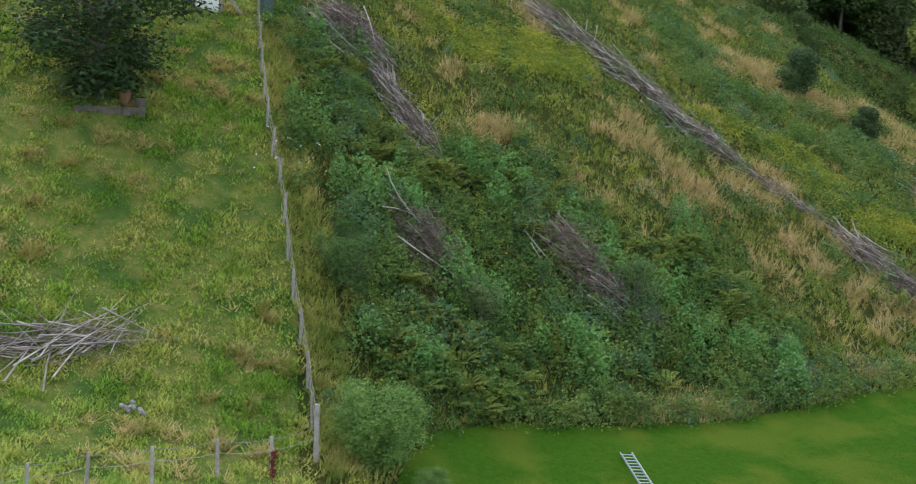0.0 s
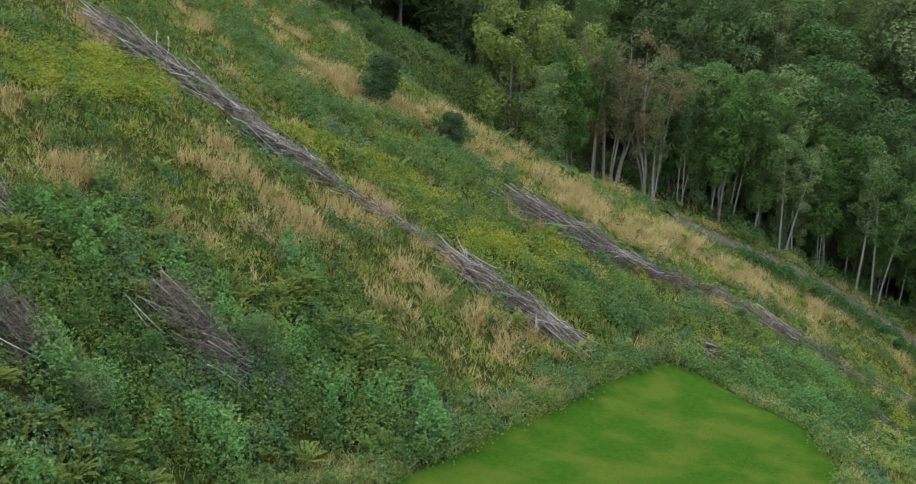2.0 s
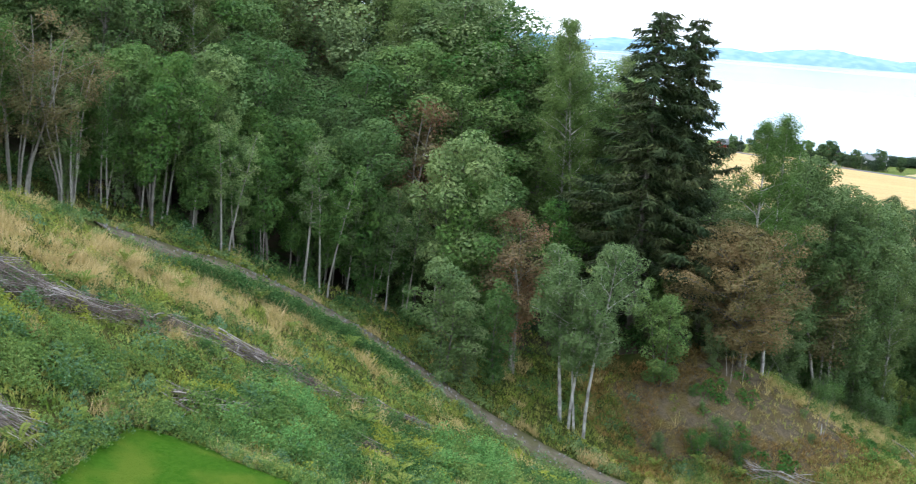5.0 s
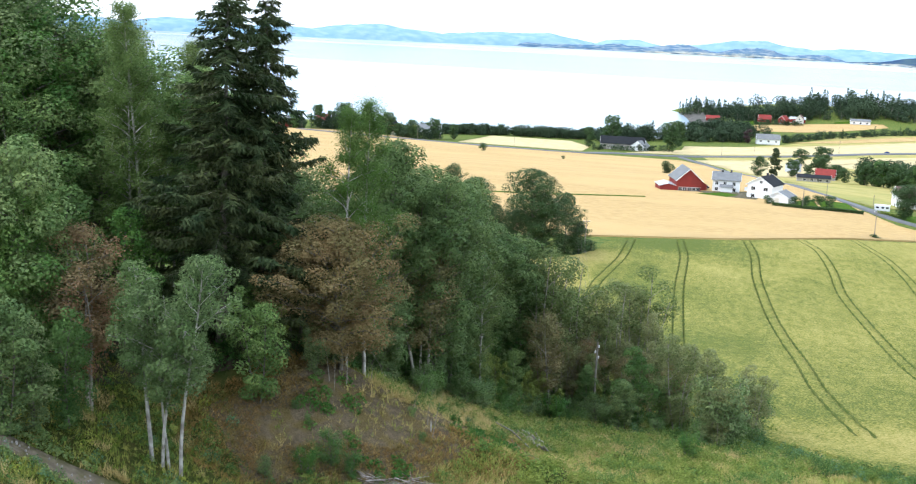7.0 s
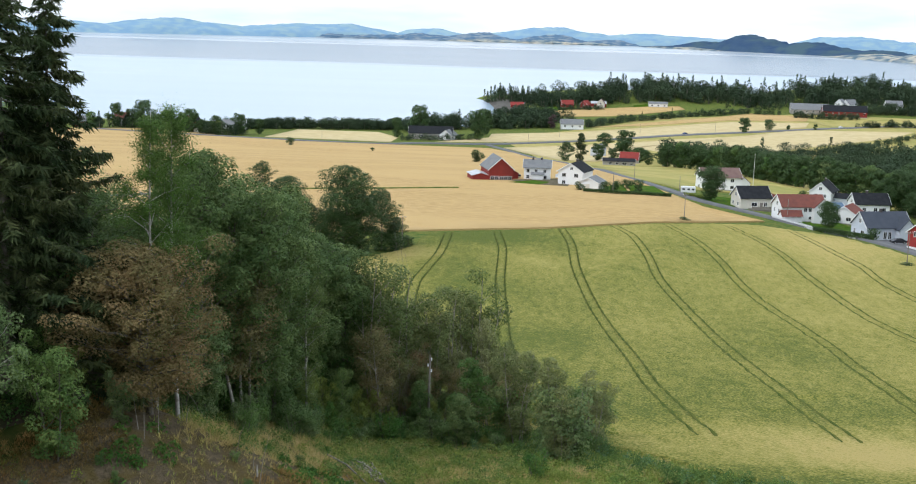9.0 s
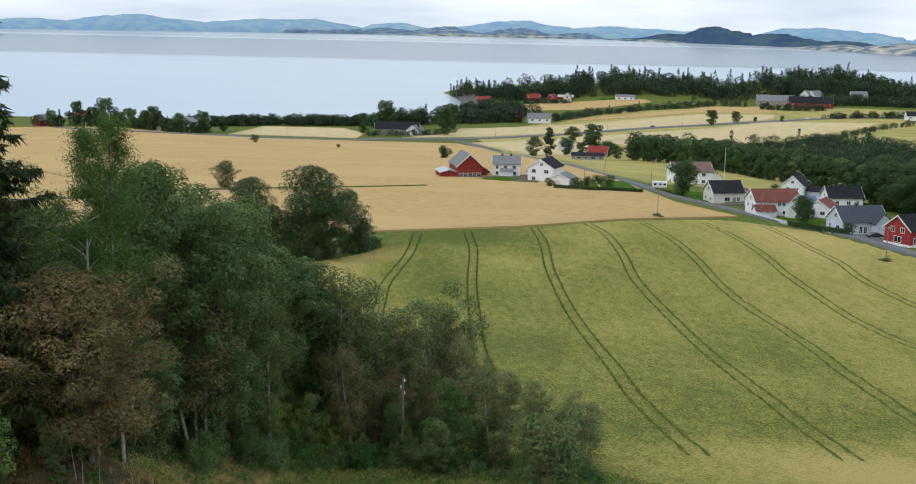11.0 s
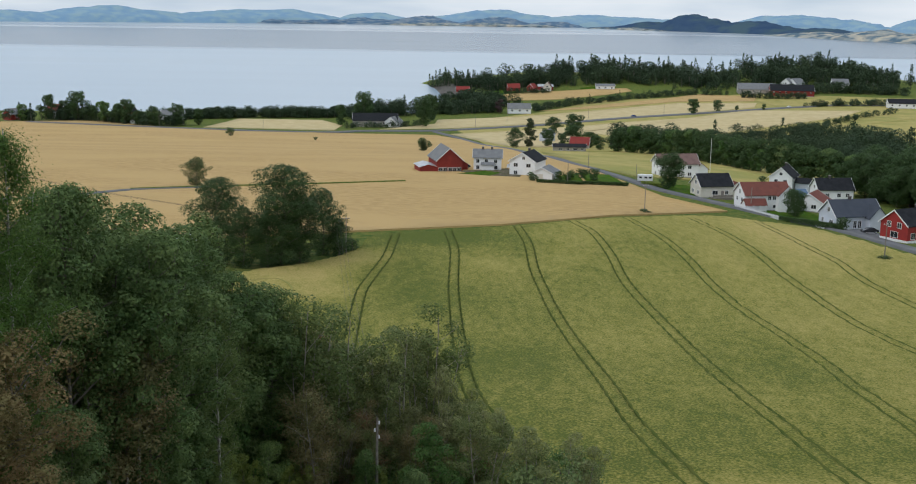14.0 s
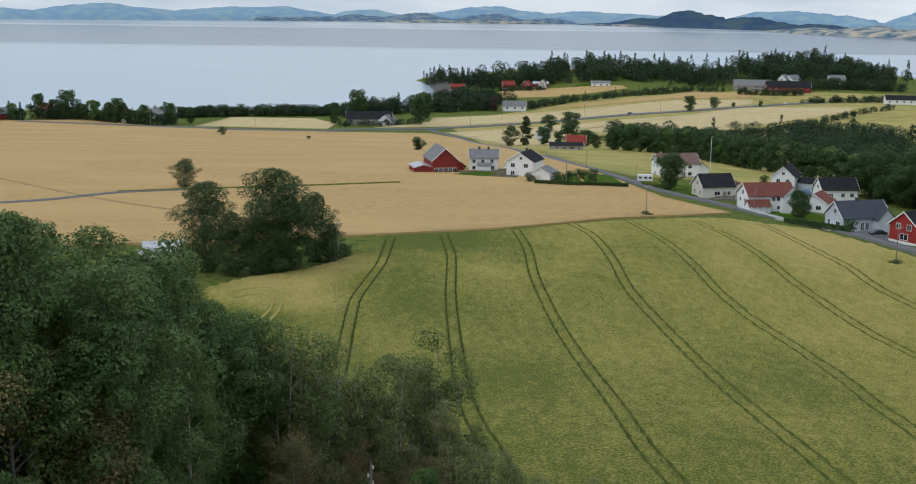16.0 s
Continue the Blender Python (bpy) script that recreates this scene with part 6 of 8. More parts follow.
# the shed behind the field trees, and far farms
sh = house("field_shed", "low shed with shiny sheet-metal roofs among trees", (-59.8, 245.1), 18, 7, 6, 2.2, 2.9, M_WOODGREY, M_TIN, [("front", 0, 1.3, 1.2, 0.7)], (), None, "shed")
wing(sh, "rear_shed", M_WOODGREY, M_TIN, 1.5, 6.4, 0, 8, 6, 2.6, 3.4)
FARMS = [
    ("dark_roofed_farm", "long farmhouse with a dark grey roof behind a hedge", (-68.6, 951.8), 4, 34, 14, 5, 10, M_STONEWALL, M_BLACKROOF),
    ("white_cottage", "small white cottage with a dark roof", (-54.2, 947.9), 70, 12, 10, 4, 8, M_WHITE, M_SLATE),
    ("white_farmhouse", "white farmhouse with a grey roof beside the wood", (47.8, 1103.3), 6, 20, 9, 5, 9, M_WHITE, M_SLATE),
    ("red_roofed_villa", "villa with a bright red roof before the headland wood", (51.5, 1345.4), 10, 13, 9, 4, 8, M_RED, M_ORANGEROOF),
    ("red_cottage", "small red cottage before the headland wood", (71.3, 1341.3), 60, 10, 8, 4, 8, M_RED, M_ORANGEROOF),
    ("yellow_cottage", "small yellowish gabled cottage before the headland wood", (88.1, 1342.1), 80, 10, 8, 5, 9, M_CREAM, M_BROWNROOF),
    ("boathouse", "small red boathouse at the cove", (-2.7, 1337.8), 0, 14, 8, 3, 6, M_RED, M_ORANGEROOF),
    ("red_shed", "small red and grey shed at the field's edge", (85.9, 1346.7), 0, 16, 8, 4, 6, M_RED, M_TIN),
    ("white_shed", "long low white shed at the field's edge", (150.1, 1346.7), 0, 20, 8, 3.5, 5.5, M_WHITE, M_SLATE),
    ("far_villa", "pale flat-roofed building above the headland wood", (166.0, 1440.0), 0, 30, 12, 9, 11, M_WHITE, M_SLATE),
    ("grey_barn", "long grey-roofed farm building on the headland", (315.5, 1359.9), -4, 40, 16, 5, 11, M_STONEWALL, M_SLATE),
    ("red_barn", "long red barn with a dark roof on the headland", (349.7, 1345.4), -4, 46, 16, 6, 12, M_BARNRED, M_BLACKROOF),
    ("white_villa", "white gabled villa on the headland", (358.8, 1399.8), 60, 13, 10, 7, 12, M_WHITE, M_SLATE),
    ("white_villa", "low white villa on the headland", (370.0, 1405.3), 40, 16, 12, 6, 11, M_WHITE, M_SLATE),
    ("white_villa", "white villa with a veranda on the headland", (419.3, 1407.1), 0, 18, 11, 6.5, 12, M_WHITE, M_SLATE),
    ("white_farmhouse", "long white farmhouse with a dark roof", (430.2, 1222.2), -6, 34, 12, 5, 9, M_WHITE, M_BLACKROOF),
    ("red_house", "red house with white trim in the shore hamlet", (-266.3, 982.4), 65, 11, 9, 7, 12, M_RED, M_BLACKROOF),
    ("white_house", "white house with a dark roof in the shore hamlet", (-248.5, 937.2), 20, 9, 7, 4, 7, M_WHITE, M_SLATE),
    ("white_house", "white house with a grey roof in the shore hamlet", (-232.6, 988.9), 10, 18, 9, 4, 8, M_WHITE, M_SLATE),
    ("white_house", "white house with a red roof in the shore hamlet", (-327.4, 991.4), 20, 12, 9, 6, 11, M_WHITE, M_REDROOF),
    ("dark_house", "dark house in the shore hamlet", (-309.4, 973.7), -10, 20, 9, 5, 9, M_BLUEROOF, M_BLACKROOF),
    ("red_house", "red house at the end of the shore hamlet", (-349.7, 958.4), 60, 11, 9, 5, 9, M_RED, M_SLATE),
]
for name, label, at, turn, w, d, eave, top, wall, roof in FARMS:
    n = max(1, int(w / 6))
    wins = [("front", -w / 2 + (i + 0.5) * w / n, eave - 1.9, 1.6, 1.5) for i in range(n)] + [("left", 0, eave - 0.5, 1.6, 1.6)]
    house(name, label, at, turn, w, d, eave, top, wall, roof, wins, (), M_WHITE)


def car(name, label, x, y, turn, paint, long=4.3):
    """A parked car: body, cabin glass, four wheels."""
    root = tagged(new(name), label, "car")
    root.matrix_basis = pose(x, y, float(ground_z(x, y)) + 0.6, 0, 0, turn)
    bm = bmesh.new()
    prof = [(-long / 2, 0.35), (-long / 2, 0.8), (-long * 0.42, 0.92), (-long * 0.3, 1.0), (-long * 0.16, 1.42), (long * 0.18, 1.45), (long * 0.36, 1.0), (long / 2, 0.85), (long / 2, 0.35)]
    rings = [[bm.verts.new((px, s * (0.86 if pz < 1.1 else 0.68), pz)) for px, pz in prof] for s in (-1, 1)]
    bm.faces.new(rings[0])
    bm.faces.new(rings[1][::-1])
    for i in range(len(prof)):
        j = (i + 1) % len(prof)
        bm.faces.new([rings[0][j], rings[0][i], rings[1][i], rings[1][j]])
    part("body", bm, paint, root)
    for sy in (-1, 1):
        box_part("side_window", M_GLASS, root, -long * 0.2, sy * 0.79 - 0.03, 1.05, long * 0.2, sy * 0.79 + 0.03, 1.35)
    box_part("windscreen", M_GLASS, root, long * 0.235, -0.6, 1.08, long * 0.275, 0.6, 1.33)
    for wx in (-long * 0.3, long * 0.3):
        for wy in (-0.8, 0.8):
            bm = bmesh.new()
            bmesh.ops.create_cone(bm, cap_ends=True, segments=14, radius1=0.32, radius2=0.32, depth=0.2, matrix=pose(wx, wy, 0.32, 90))
            wheel = part("wheel", bm, M_RUBBER, root)
            bm = bmesh.new()
            bmesh.ops.create_cone(bm, cap_ends=True, segments=12, radius1=0.19, radius2=0.19, depth=0.22, matrix=pose(wx, wy, 0.32, 90))
            part("rim", bm, M_TIN, wheel)
    return root


for name, label, at, turn, paint in (("car", "dark blue car parked beside the red barn", (0.5, 435.6), 0, M_CARDARK), ("car", "black car parked beside the grey house", (104.5, 306.8), 10, M_CARDARK),
                                     ("car", "blue car on the highway", (146.9, 1084.4), 22, M_CARBLUE), ("car", "dark car on the highway", (96.0, 1034.5), 18, M_CARDARK), ("car", "white van on the highway", (312.4, 1205.3), 30, M_CARWHITE)):
    car(name, label, *at, turn, paint)
cv = tagged(new("caravan"), "white touring caravan parked beside the lane", "caravan")
cx, cy = (62.4, 416.6)
cv.matrix_basis = pose(cx, cy, float(ground_z(cx, cy)), 0, 0, -6)
box_part("body", M_CARWHITE, cv, -2.6, -1.1, 0.5, 2.6, 1.1, 2.6, bevel=0.2)
for u in (-1.6, 0.2, 1.7):
    box_part("window", M_GLASS, cv, u - 0.45, -1.13, 1.4, u + 0.45, -1.08, 2.0)
for wy in (-0.95, 0.95):
    bm = bmesh.new()
    bmesh.ops.create_cone(bm, cap_ends=True, segments=14, radius1=0.35, radius2=0.35, depth=0.2, matrix=pose(0, wy, 0.33, 90))
    part("wheel", bm, M_RUBBER, cv)


def hedge(label, line, height, thick, leaf=None):
    """A clipped hedge: a leafy body along a line."""
    pts = np.array(line, float)
    seg = np.r_[0, np.cumsum(np.hypot(*np.diff(pts, axis=0).T))]
    n = int(seg[-1] * 520)
    s = rng.uniform(0, seg[-1], n)
    x, y = np.interp(s, seg, pts[:, 0]), np.interp(s, seg, pts[:, 1])
    c = np.stack([x, y + rng.uniform(-thick, thick, n), ground_z(x, y) + 0.3 + rng.uniform(0, 1, n) ** 0.6 * height], -1)
    V, F = leaf_cloud(rng, c, 0.08, n, 0.27)
    return tagged(mesh_object("hedge", V, F, leaf or M_HEDGE), label, "hedge")


hedge("clipped green hedge along the farm garden", [(23.8, 391.3), (37.2, 386.5), (53.6, 392.5)], 1.2, 0.6)
hedge("clipped dark green hedge along the lane", [(90.7, 327.0), (99.5, 312.8)], 1.5, 0.8)
hedge("low clipped hedge before the village garden", [(87.5, 332.0), (91.2, 329.0)], 1.2, 0.6)
hedge("yellow-green garden shrubs beside the caravan", [(59.5, 404.5), (67.7, 400.2)], 1.0, 1.2, M_LEAFYELLOW)
drape("garden_lawn", [(25.8, 402.7), (40.4, 423.4), (51.1, 426.9), (53.6, 399.6), (37.5, 390.1)], 4.0, 0.5, M_LAWN, "green garden lawn behind the hedge", "lawn")
drape("garden_lawn", [(-1.9, 415.4), (7.4, 425.4), (13.4, 420.2), (9.2, 409.4)], 4.0, 0.52, M_LAWN, "green verge before the farmyard", "lawn")
drape("farmyard", [(-2.0, 423.7), (16.0, 436.4), (20.6, 419.5), (19.1, 407.2), (7.2, 411.0)], 4.0, 0.5, M_GRAVEL, "grey gravel farmyard", "yard")
drape("garden_lawn", [(61.5, 411.9), (80.1, 414.2), (73.0, 380.0), (65.2, 384.2)], 5.0, 0.3, M_LAWN, "green village garden lawn", "lawn")
drape("garden_lawn", [(84.4, 351.4), (102.1, 366.3), (104.4, 342.3), (89.7, 330.8)], 5.0, 0.3, M_LAWN, "green village garden lawn", "lawn")
drape("driveway", [(98.1, 308.9), (111.1, 331.0), (107.2, 303.9), (101.7, 291.6)], 3.0, 0.35, M_ASPHALT, "grey asphalt driveway", "driveway")
drape("shore_rocks", [(-53, 1493), (-38, 1462), (-22, 1448), (0, 1398), (8, 1340), (-2, 1290), (-22, 1262), (-28, 1310), (-33, 1380), (-42, 1440)], 6.0, 0.6, M_ROCK, "dark rocks and shingle along the headland shore", "rocks", wave=2.0)
drape("headland_meadow", [(20.3, 1344.2), (58.1, 1353.9), (56.9, 1323.0), (22.6, 1290.7)], 12.0, 0.3, M_LAWN, "green meadow on the headland", "meadow")
drape("headland_meadow", [(123.6, 1350.5), (146.6, 1361.6), (151.0, 1343.6), (125.2, 1333.4)], 12.0, 0.3, M_LAWN, "green meadow on the headland", "meadow")
for x, y, h in ((31.4, 398.0, 2.9), (35.4, 400.6, 3.0), (39.9, 407.1, 3.0), (43.5, 402.4, 3.6), (22.5, 396.5, 2.7), (111.4, 453.5, 2.7), (99.7, 314.5, 3.0)):
    BUSH.at(x, y, h, 1.2, "apple trees and shrubs in the gardens")

# picket fence along the lane
pf = tagged(new("picket_fence"), "white picket fence along the lane", "fence")
fx0, fy0 = (80.5, 356.0)
fx1, fy1 = (88.1, 334.9)
for i in range(46):
    x, y = fx0 + (fx1 - fx0) * i / 45, fy0 + (fy1 - fy0) * i / 45
    z = float(ground_z(x, y))
    box_part("picket", M_WHITE, pf, x - 0.1, y - 0.03, z, x + 0.1, y + 0.03, z + 1.15)
bm = bmesh.new()
for i in range(9):
    a, b = i / 9, (i + 1) / 9
    x0, y0, x1, y1 = fx0 + (fx1 - fx0) * a, fy0 + (fy1 - fy0) * a, fx0 + (fx1 - fx0) * b, fy0 + (fy1 - fy0) * b
    z0, z1 = float(ground_z(x0, y0)) + 0.8, float(ground_z(x1, y1)) + 0.8
    vs = [bm.verts.new(p) for p in ((x0, y0 + 0.04, z0), (x1, y1 + 0.04, z1), (x1, y1 + 0.04, z1 + 0.12), (x0, y0 + 0.04, z0 + 0.12), (x0, y0 + 0.09, z0), (x1, y1 + 0.09, z1), (x1, y1 + 0.09, z1 + 0.12), (x0, y0 + 0.09, z0 + 0.12))]
    for f in ((0, 1, 2, 3), (5, 4, 7, 6), (3, 2, 6, 7), (0, 4, 5, 1)):
        bm.faces.new([vs[k] for k in f])
part("rail", bm, M_WHITE, pf)


# ---- poles and wires ----
def pole(x, y, h, label="weathered wooden power pole with a crossarm", arm=True, mat=M_WOODGREY, r=0.13, category="utility pole", name="utility_pole"):
    root = tagged(new(name), label, category)
    root.matrix_basis = pose(x, y, float(ground_z(x, y)) - 0.3, 0, 0, 15)
    V, F = tubes([(np.array([[0, 0, 0], [0, 0, h / 2], [0.03, 0, h + 0.3]]), np.array([r, r * 0.85, r * 0.65]))], 8)
    mesh_object("post", V, F, mat, root, smooth=True)
    if arm == "side":
        for k, u in enumerate((0.16, -0.16, 0.16)):
            bm = bmesh.new()
            bmesh.ops.create_cone(bm, cap_ends=True, segments=8, radius1=0.07, radius2=0.055, depth=0.24, matrix=pose(u, 0, h - 0.1 - 0.55 * k))
            part("insulator", bm, M_WHITE, root)
    elif arm:
        box_part("crossarm", mat, root, -0.8, -0.16, h - 0.35, 0.8, -0.08, h - 0.23)
        for u in (-0.7, 0.0, 0.7):
            bm = bmesh.new()
            bmesh.ops.create_cone(bm, cap_ends=True, segments=8, radius1=0.06, radius2=0.045, depth=0.22, matrix=pose(u, -0.12, h - 0.12))
            part("insulator", bm, M_WHITE, root)
    return root


pole(-5.6, 78.6, 8.2, "weathered wooden power pole with white insulators", "side")
for x, y, h in ((-24.5, 253.1, 8.5), (49.5, 326.0, 8.2), (91.8, 257.1, 8.7)):
    pole(x, y, h)
for x, y, h in ((46.0, 448.3, 6.6), (33.5, 387.6, 7.3), (59.2, 415.8, 5.9), (84.0, 351.2, 7.0), (-143.0, 879.1, 9.0), (8.2, 946.6, 9.3), (105.0, 1057.7, 10.8), (177.2, 1109.9, 10.3), (34.8, 1020.3, 10.0), (-224.3, 909.5, 10.6), (84.7, 696.3, 7.3)):
    pole(x, y, h, "grey wooden power pole beyond the fields", False)
pole(*(98.8, 489.6, 14.2), "tall white flagpole in a village garden", False, M_WHITE, 0.09, "flagpole", "flagpole")
M_WIRE = material("wire", (0.06, 0.06, 0.065), rough=0.6)
line_root = tagged(new("power_line"), "thin dark overhead wires between wooden poles", "cable")
for k in (-0.7, 0.0, 0.7):
    a, b = np.array([-25.9 + k, 253, 50.0]), np.array([-5.6 + k, 78.6, 66.4])
    c = np.array([-120.0, 300 + k, 54])
    u = np.linspace(0, 1, 14)[:, None]
    for end, sag, thick in ((b, 3.0, 0.014), (c, 2.0, 0.02)):
        V, F = tubes([(a + (end - a) * u - [0, 0, sag] * (4 * u * (1 - u)), np.full(14, thick))], 4)
        mesh_object("wire", V, F, M_WIRE, line_root)

# ---- the hillside ----
def beyond_crest(px, py):
    """Places in the gully behind the crest of the hill."""
    return (px < -48) & (py > np.interp(px, [-70, -59, -54, -50, -46], [-14.4, -13.4, -12.2, -10.4, -8.4]))


rng = np.random.default_rng(21)
M_GRASS = material("grass_blades", (0.14, 0.225, 0.035), (0.35, 0.34, 0.095), 1.2, 0.8, island=0.3, translucent=0.35, spec=0.1)
M_DRYGRASS = material("dry_grass_blades", (0.54, 0.43, 0.19), (0.41, 0.35, 0.13), 0.8, 0.85, island=0.3, translucent=0.35, spec=0.1)
M_PASTURE = material("pasture_blades", (0.25, 0.40, 0.055), (0.52, 0.50, 0.15), 0.9, 0.8, island=0.3, translucent=0.35, color3=(0.19, 0.34, 0.045), scale3=0.3, spec=0.1)
M_HERB = material("herb_leaf", (0.11, 0.205, 0.05), (0.19, 0.28, 0.078), 0.35, 0.7, island=0.35, translucent=0.35, spec=0.15)
M_HERBDARK = material("dark_herb_leaf", (0.055, 0.135, 0.035), (0.09, 0.17, 0.05), 0.5, 0.7, island=0.35, translucent=0.3, spec=0.15)
M_HERBLIGHT = material("yellow_green_herb_leaf", (0.36, 0.38, 0.06), (0.23, 0.31, 0.055), 0.6, 0.7, island=0.3, translucent=0.35, spec=0.1)
M_HERBBLUE = material("blue_green_herb_leaf", (0.10, 0.20, 0.095), (0.14, 0.25, 0.12), 0.6, 0.7, island=0.35, translucent=0.3, spec=0.15)
M_FERN = material("fern_frond", (0.15, 0.225, 0.045), (0.215, 0.25, 0.058), 0.6, 0.75, island=0.25, translucent=0.4, spec=0.1)
M_WILLOW = material("willow_leaf", (0.215, 0.35, 0.09), (0.13, 0.245, 0.058), 0.8, 0.6, island=0.3, translucent=0.35, spec=0.2)
M_LAWNBLADE = material("lawn_blades", (0.036, 0.11, 0.006), (0.058, 0.135, 0.01), 1.6, 0.8, island=0.4, translucent=0.3, color3=(0.095, 0.155, 0.022), scale3=0.6, spec=0.05)
M_WOODDARK = material("dark_weathered_wood", (0.13, 0.115, 0.10), (0.08, 0.07, 0.06), 4.0, 0.9, 0.01, 20.0)
M_SHOOT = material("bright_shoot_leaf", (0.13, 0.29, 0.085), (0.18, 0.34, 0.10), 0.6, 0.7, island=0.3, translucent=0.35, spec=0.15)
M_LEAFDROOP = material("drooping_birch_leaf", (0.03, 0.066, 0.022), (0.045, 0.085, 0.028), 0.6, 0.6, island=0.3, translucent=0.2, spec=0.15)
M_RUSTGRASS = material("rusty_dry_grass", (0.33, 0.21, 0.075), (0.24, 0.19, 0.06), 0.8, 0.85, island=0.3, translucent=0.3, spec=0.1)
M_HERBGRASS = material("grassy_herb_leaf", (0.26, 0.31, 0.075), (0.18, 0.26, 0.06), 0.5, 0.7, island=0.3, translucent=0.35, spec=0.1)
M_STRAW = material("pale_straw", (0.56, 0.45, 0.23), (0.47, 0.37, 0.17), 0.8, 0.85, island=0.25, translucent=0.35, spec=0.1)
M_STICK = material("bleached_branch", (0.44, 0.40, 0.365), (0.25, 0.215, 0.19), 2.0, 0.9, per_object=0.4)
M_TWIG = material("brown_twig", (0.19, 0.145, 0.12), (0.11, 0.082, 0.068), 2.0, 0.9, island=0.4)
M_STONE = material("field_stone", (0.3, 0.29, 0.28), (0.22, 0.21, 0.2), 3.0, 0.9, 0.01, 15.0)
M_ALU = material("aluminium", (0.55, 0.58, 0.62), rough=0.4, metal=0.6)
M_POST = material("grey_fence_post", (0.36, 0.34, 0.31), (0.25, 0.23, 0.21), 6.0, 0.9, 0.004, 30.0, per_object=0.2)

FENCE = [(-10.8, -48.0), (-14.2, -48.2), (-18.0, -48.7), (-21.9, -49.1), (-26.3, -49.7), (-31.0, -50.1), (-34.5, -50.3)]
LAWN = [(-11.8, -45.1), (-13.6, -44.1), (-15.4, -41.1), (-17.2, -33.7), (-19.3, -28.7), (-22.0, -22.9), (-23.9, -19.2), (-26.4, -12.9), (-24.4, -10.9), (-19.2, -11.3), (-14.4, -13.9), (-8, -20), (-2, -40), (-6, -47)]
TRACK = [(-45.7, 3.5), (-44.5, 8.7), (-41.4, 15.4), (-37.4, 18.6), (-32.3, 19.2), (-28.0, 20.2), (-24.3, 21.4), (-19.5, 22.8), (-12, 26)]
LUSH = [(-33.3, -49.3), (-34.7, -47.4), (-29.3, -45.0), (-27.6, -42.7), (-30.7, -38.1), (-27.8, -34.7), (-28.8, -30.3), (-24.9, -27.9), (-21.3, -28.0), (-17.5, -35.6), (-15.5, -41.5), (-14.9, -45.0), (-16.3, -46.2), (-21.7, -47.2)]
STRAW = [[(-32.5, -42.0), (-33.7, -39.3), (-32.1, -35.1), (-30.0, -33.6), (-28.4, -36.1), (-30.3, -39.3), (-30.4, -41.9)],
         [(-34.5, -32.8), (-36.9, -28.7), (-34.0, -25.9), (-32.6, -23.2), (-29.5, -20.9), (-26.5, -22.8), (-26.9, -26.1), (-29.9, -27.9), (-31.7, -30.8)],
         [(-53.1, -22.6), (-52.6, -18.6), (-49.5, -13.8), (-46.1, -10.3), (-44.3, -5.5), (-42.6, 0.6), (-41.6, 9.0), (-37.6, 10.2), (-34.4, 3.0), (-36.4, -1.5), (-36.9, -6.9), (-40.3, -10.5), (-41.7, -13.9), (-45.8, -16.6), (-48.5, -20.5), (-50.0, -24.2)]]
GREENBELT = [[(-52.2, -26.8), (-50.7, -23.6), (-46.6, -21.8), (-45.5, -17.5), (-43.3, -14.4), (-40.8, -12.9), (-36.7, -14.8), (-38.1, -18.2), (-40.1, -22.0), (-43.2, -24.5), (-46.9, -27.2)],
             [(-31.6, -19.5), (-34.3, -12.2), (-31.6, -8.8), (-30.0, -2.0), (-26.6, 2.5), (-21.5, -5.4), (-24.7, -9.4), (-26.8, -13.2), (-28.4, -15.8)]]
YELLOW = [[(-41.5, -41.1), (-43.4, -36.4), (-43.5, -32.4), (-40.2, -32.9), (-38.8, -37.3), (-38.3, -41.5)], [(-42.4, -25.2), (-39.4, -22.3), (-37.1, -19.1), (-36.2, -15.2), (-33.3, -12.9), (-31.3, -15.0), (-32.9, -18.7), (-36.0, -22.0), (-39.6, -24.7)]]
BANK = [(-26.4, 32.6), (-23.1, 37.6), (-22.7, 52.8), (-20.6, 68.3), (-14.2, 66.7), (-7.5, 46.1), (-13.3, 34.6), (-21.8, 28.0)]


def in_any(x, y, polys):
    out = np.zeros(np.shape(x), bool)
    for p in polys:
        out |= inside(x, y, p)
    return out


def scatter(n, box_):
    x, y = rng.uniform(box_[0], box_[1], n), rng.uniform(box_[2], box_[3], n)
    free = ~inside(x, y, LAWN) & (near_line(x, y, TRACK) > 1.4)
    return x[free], y[free]


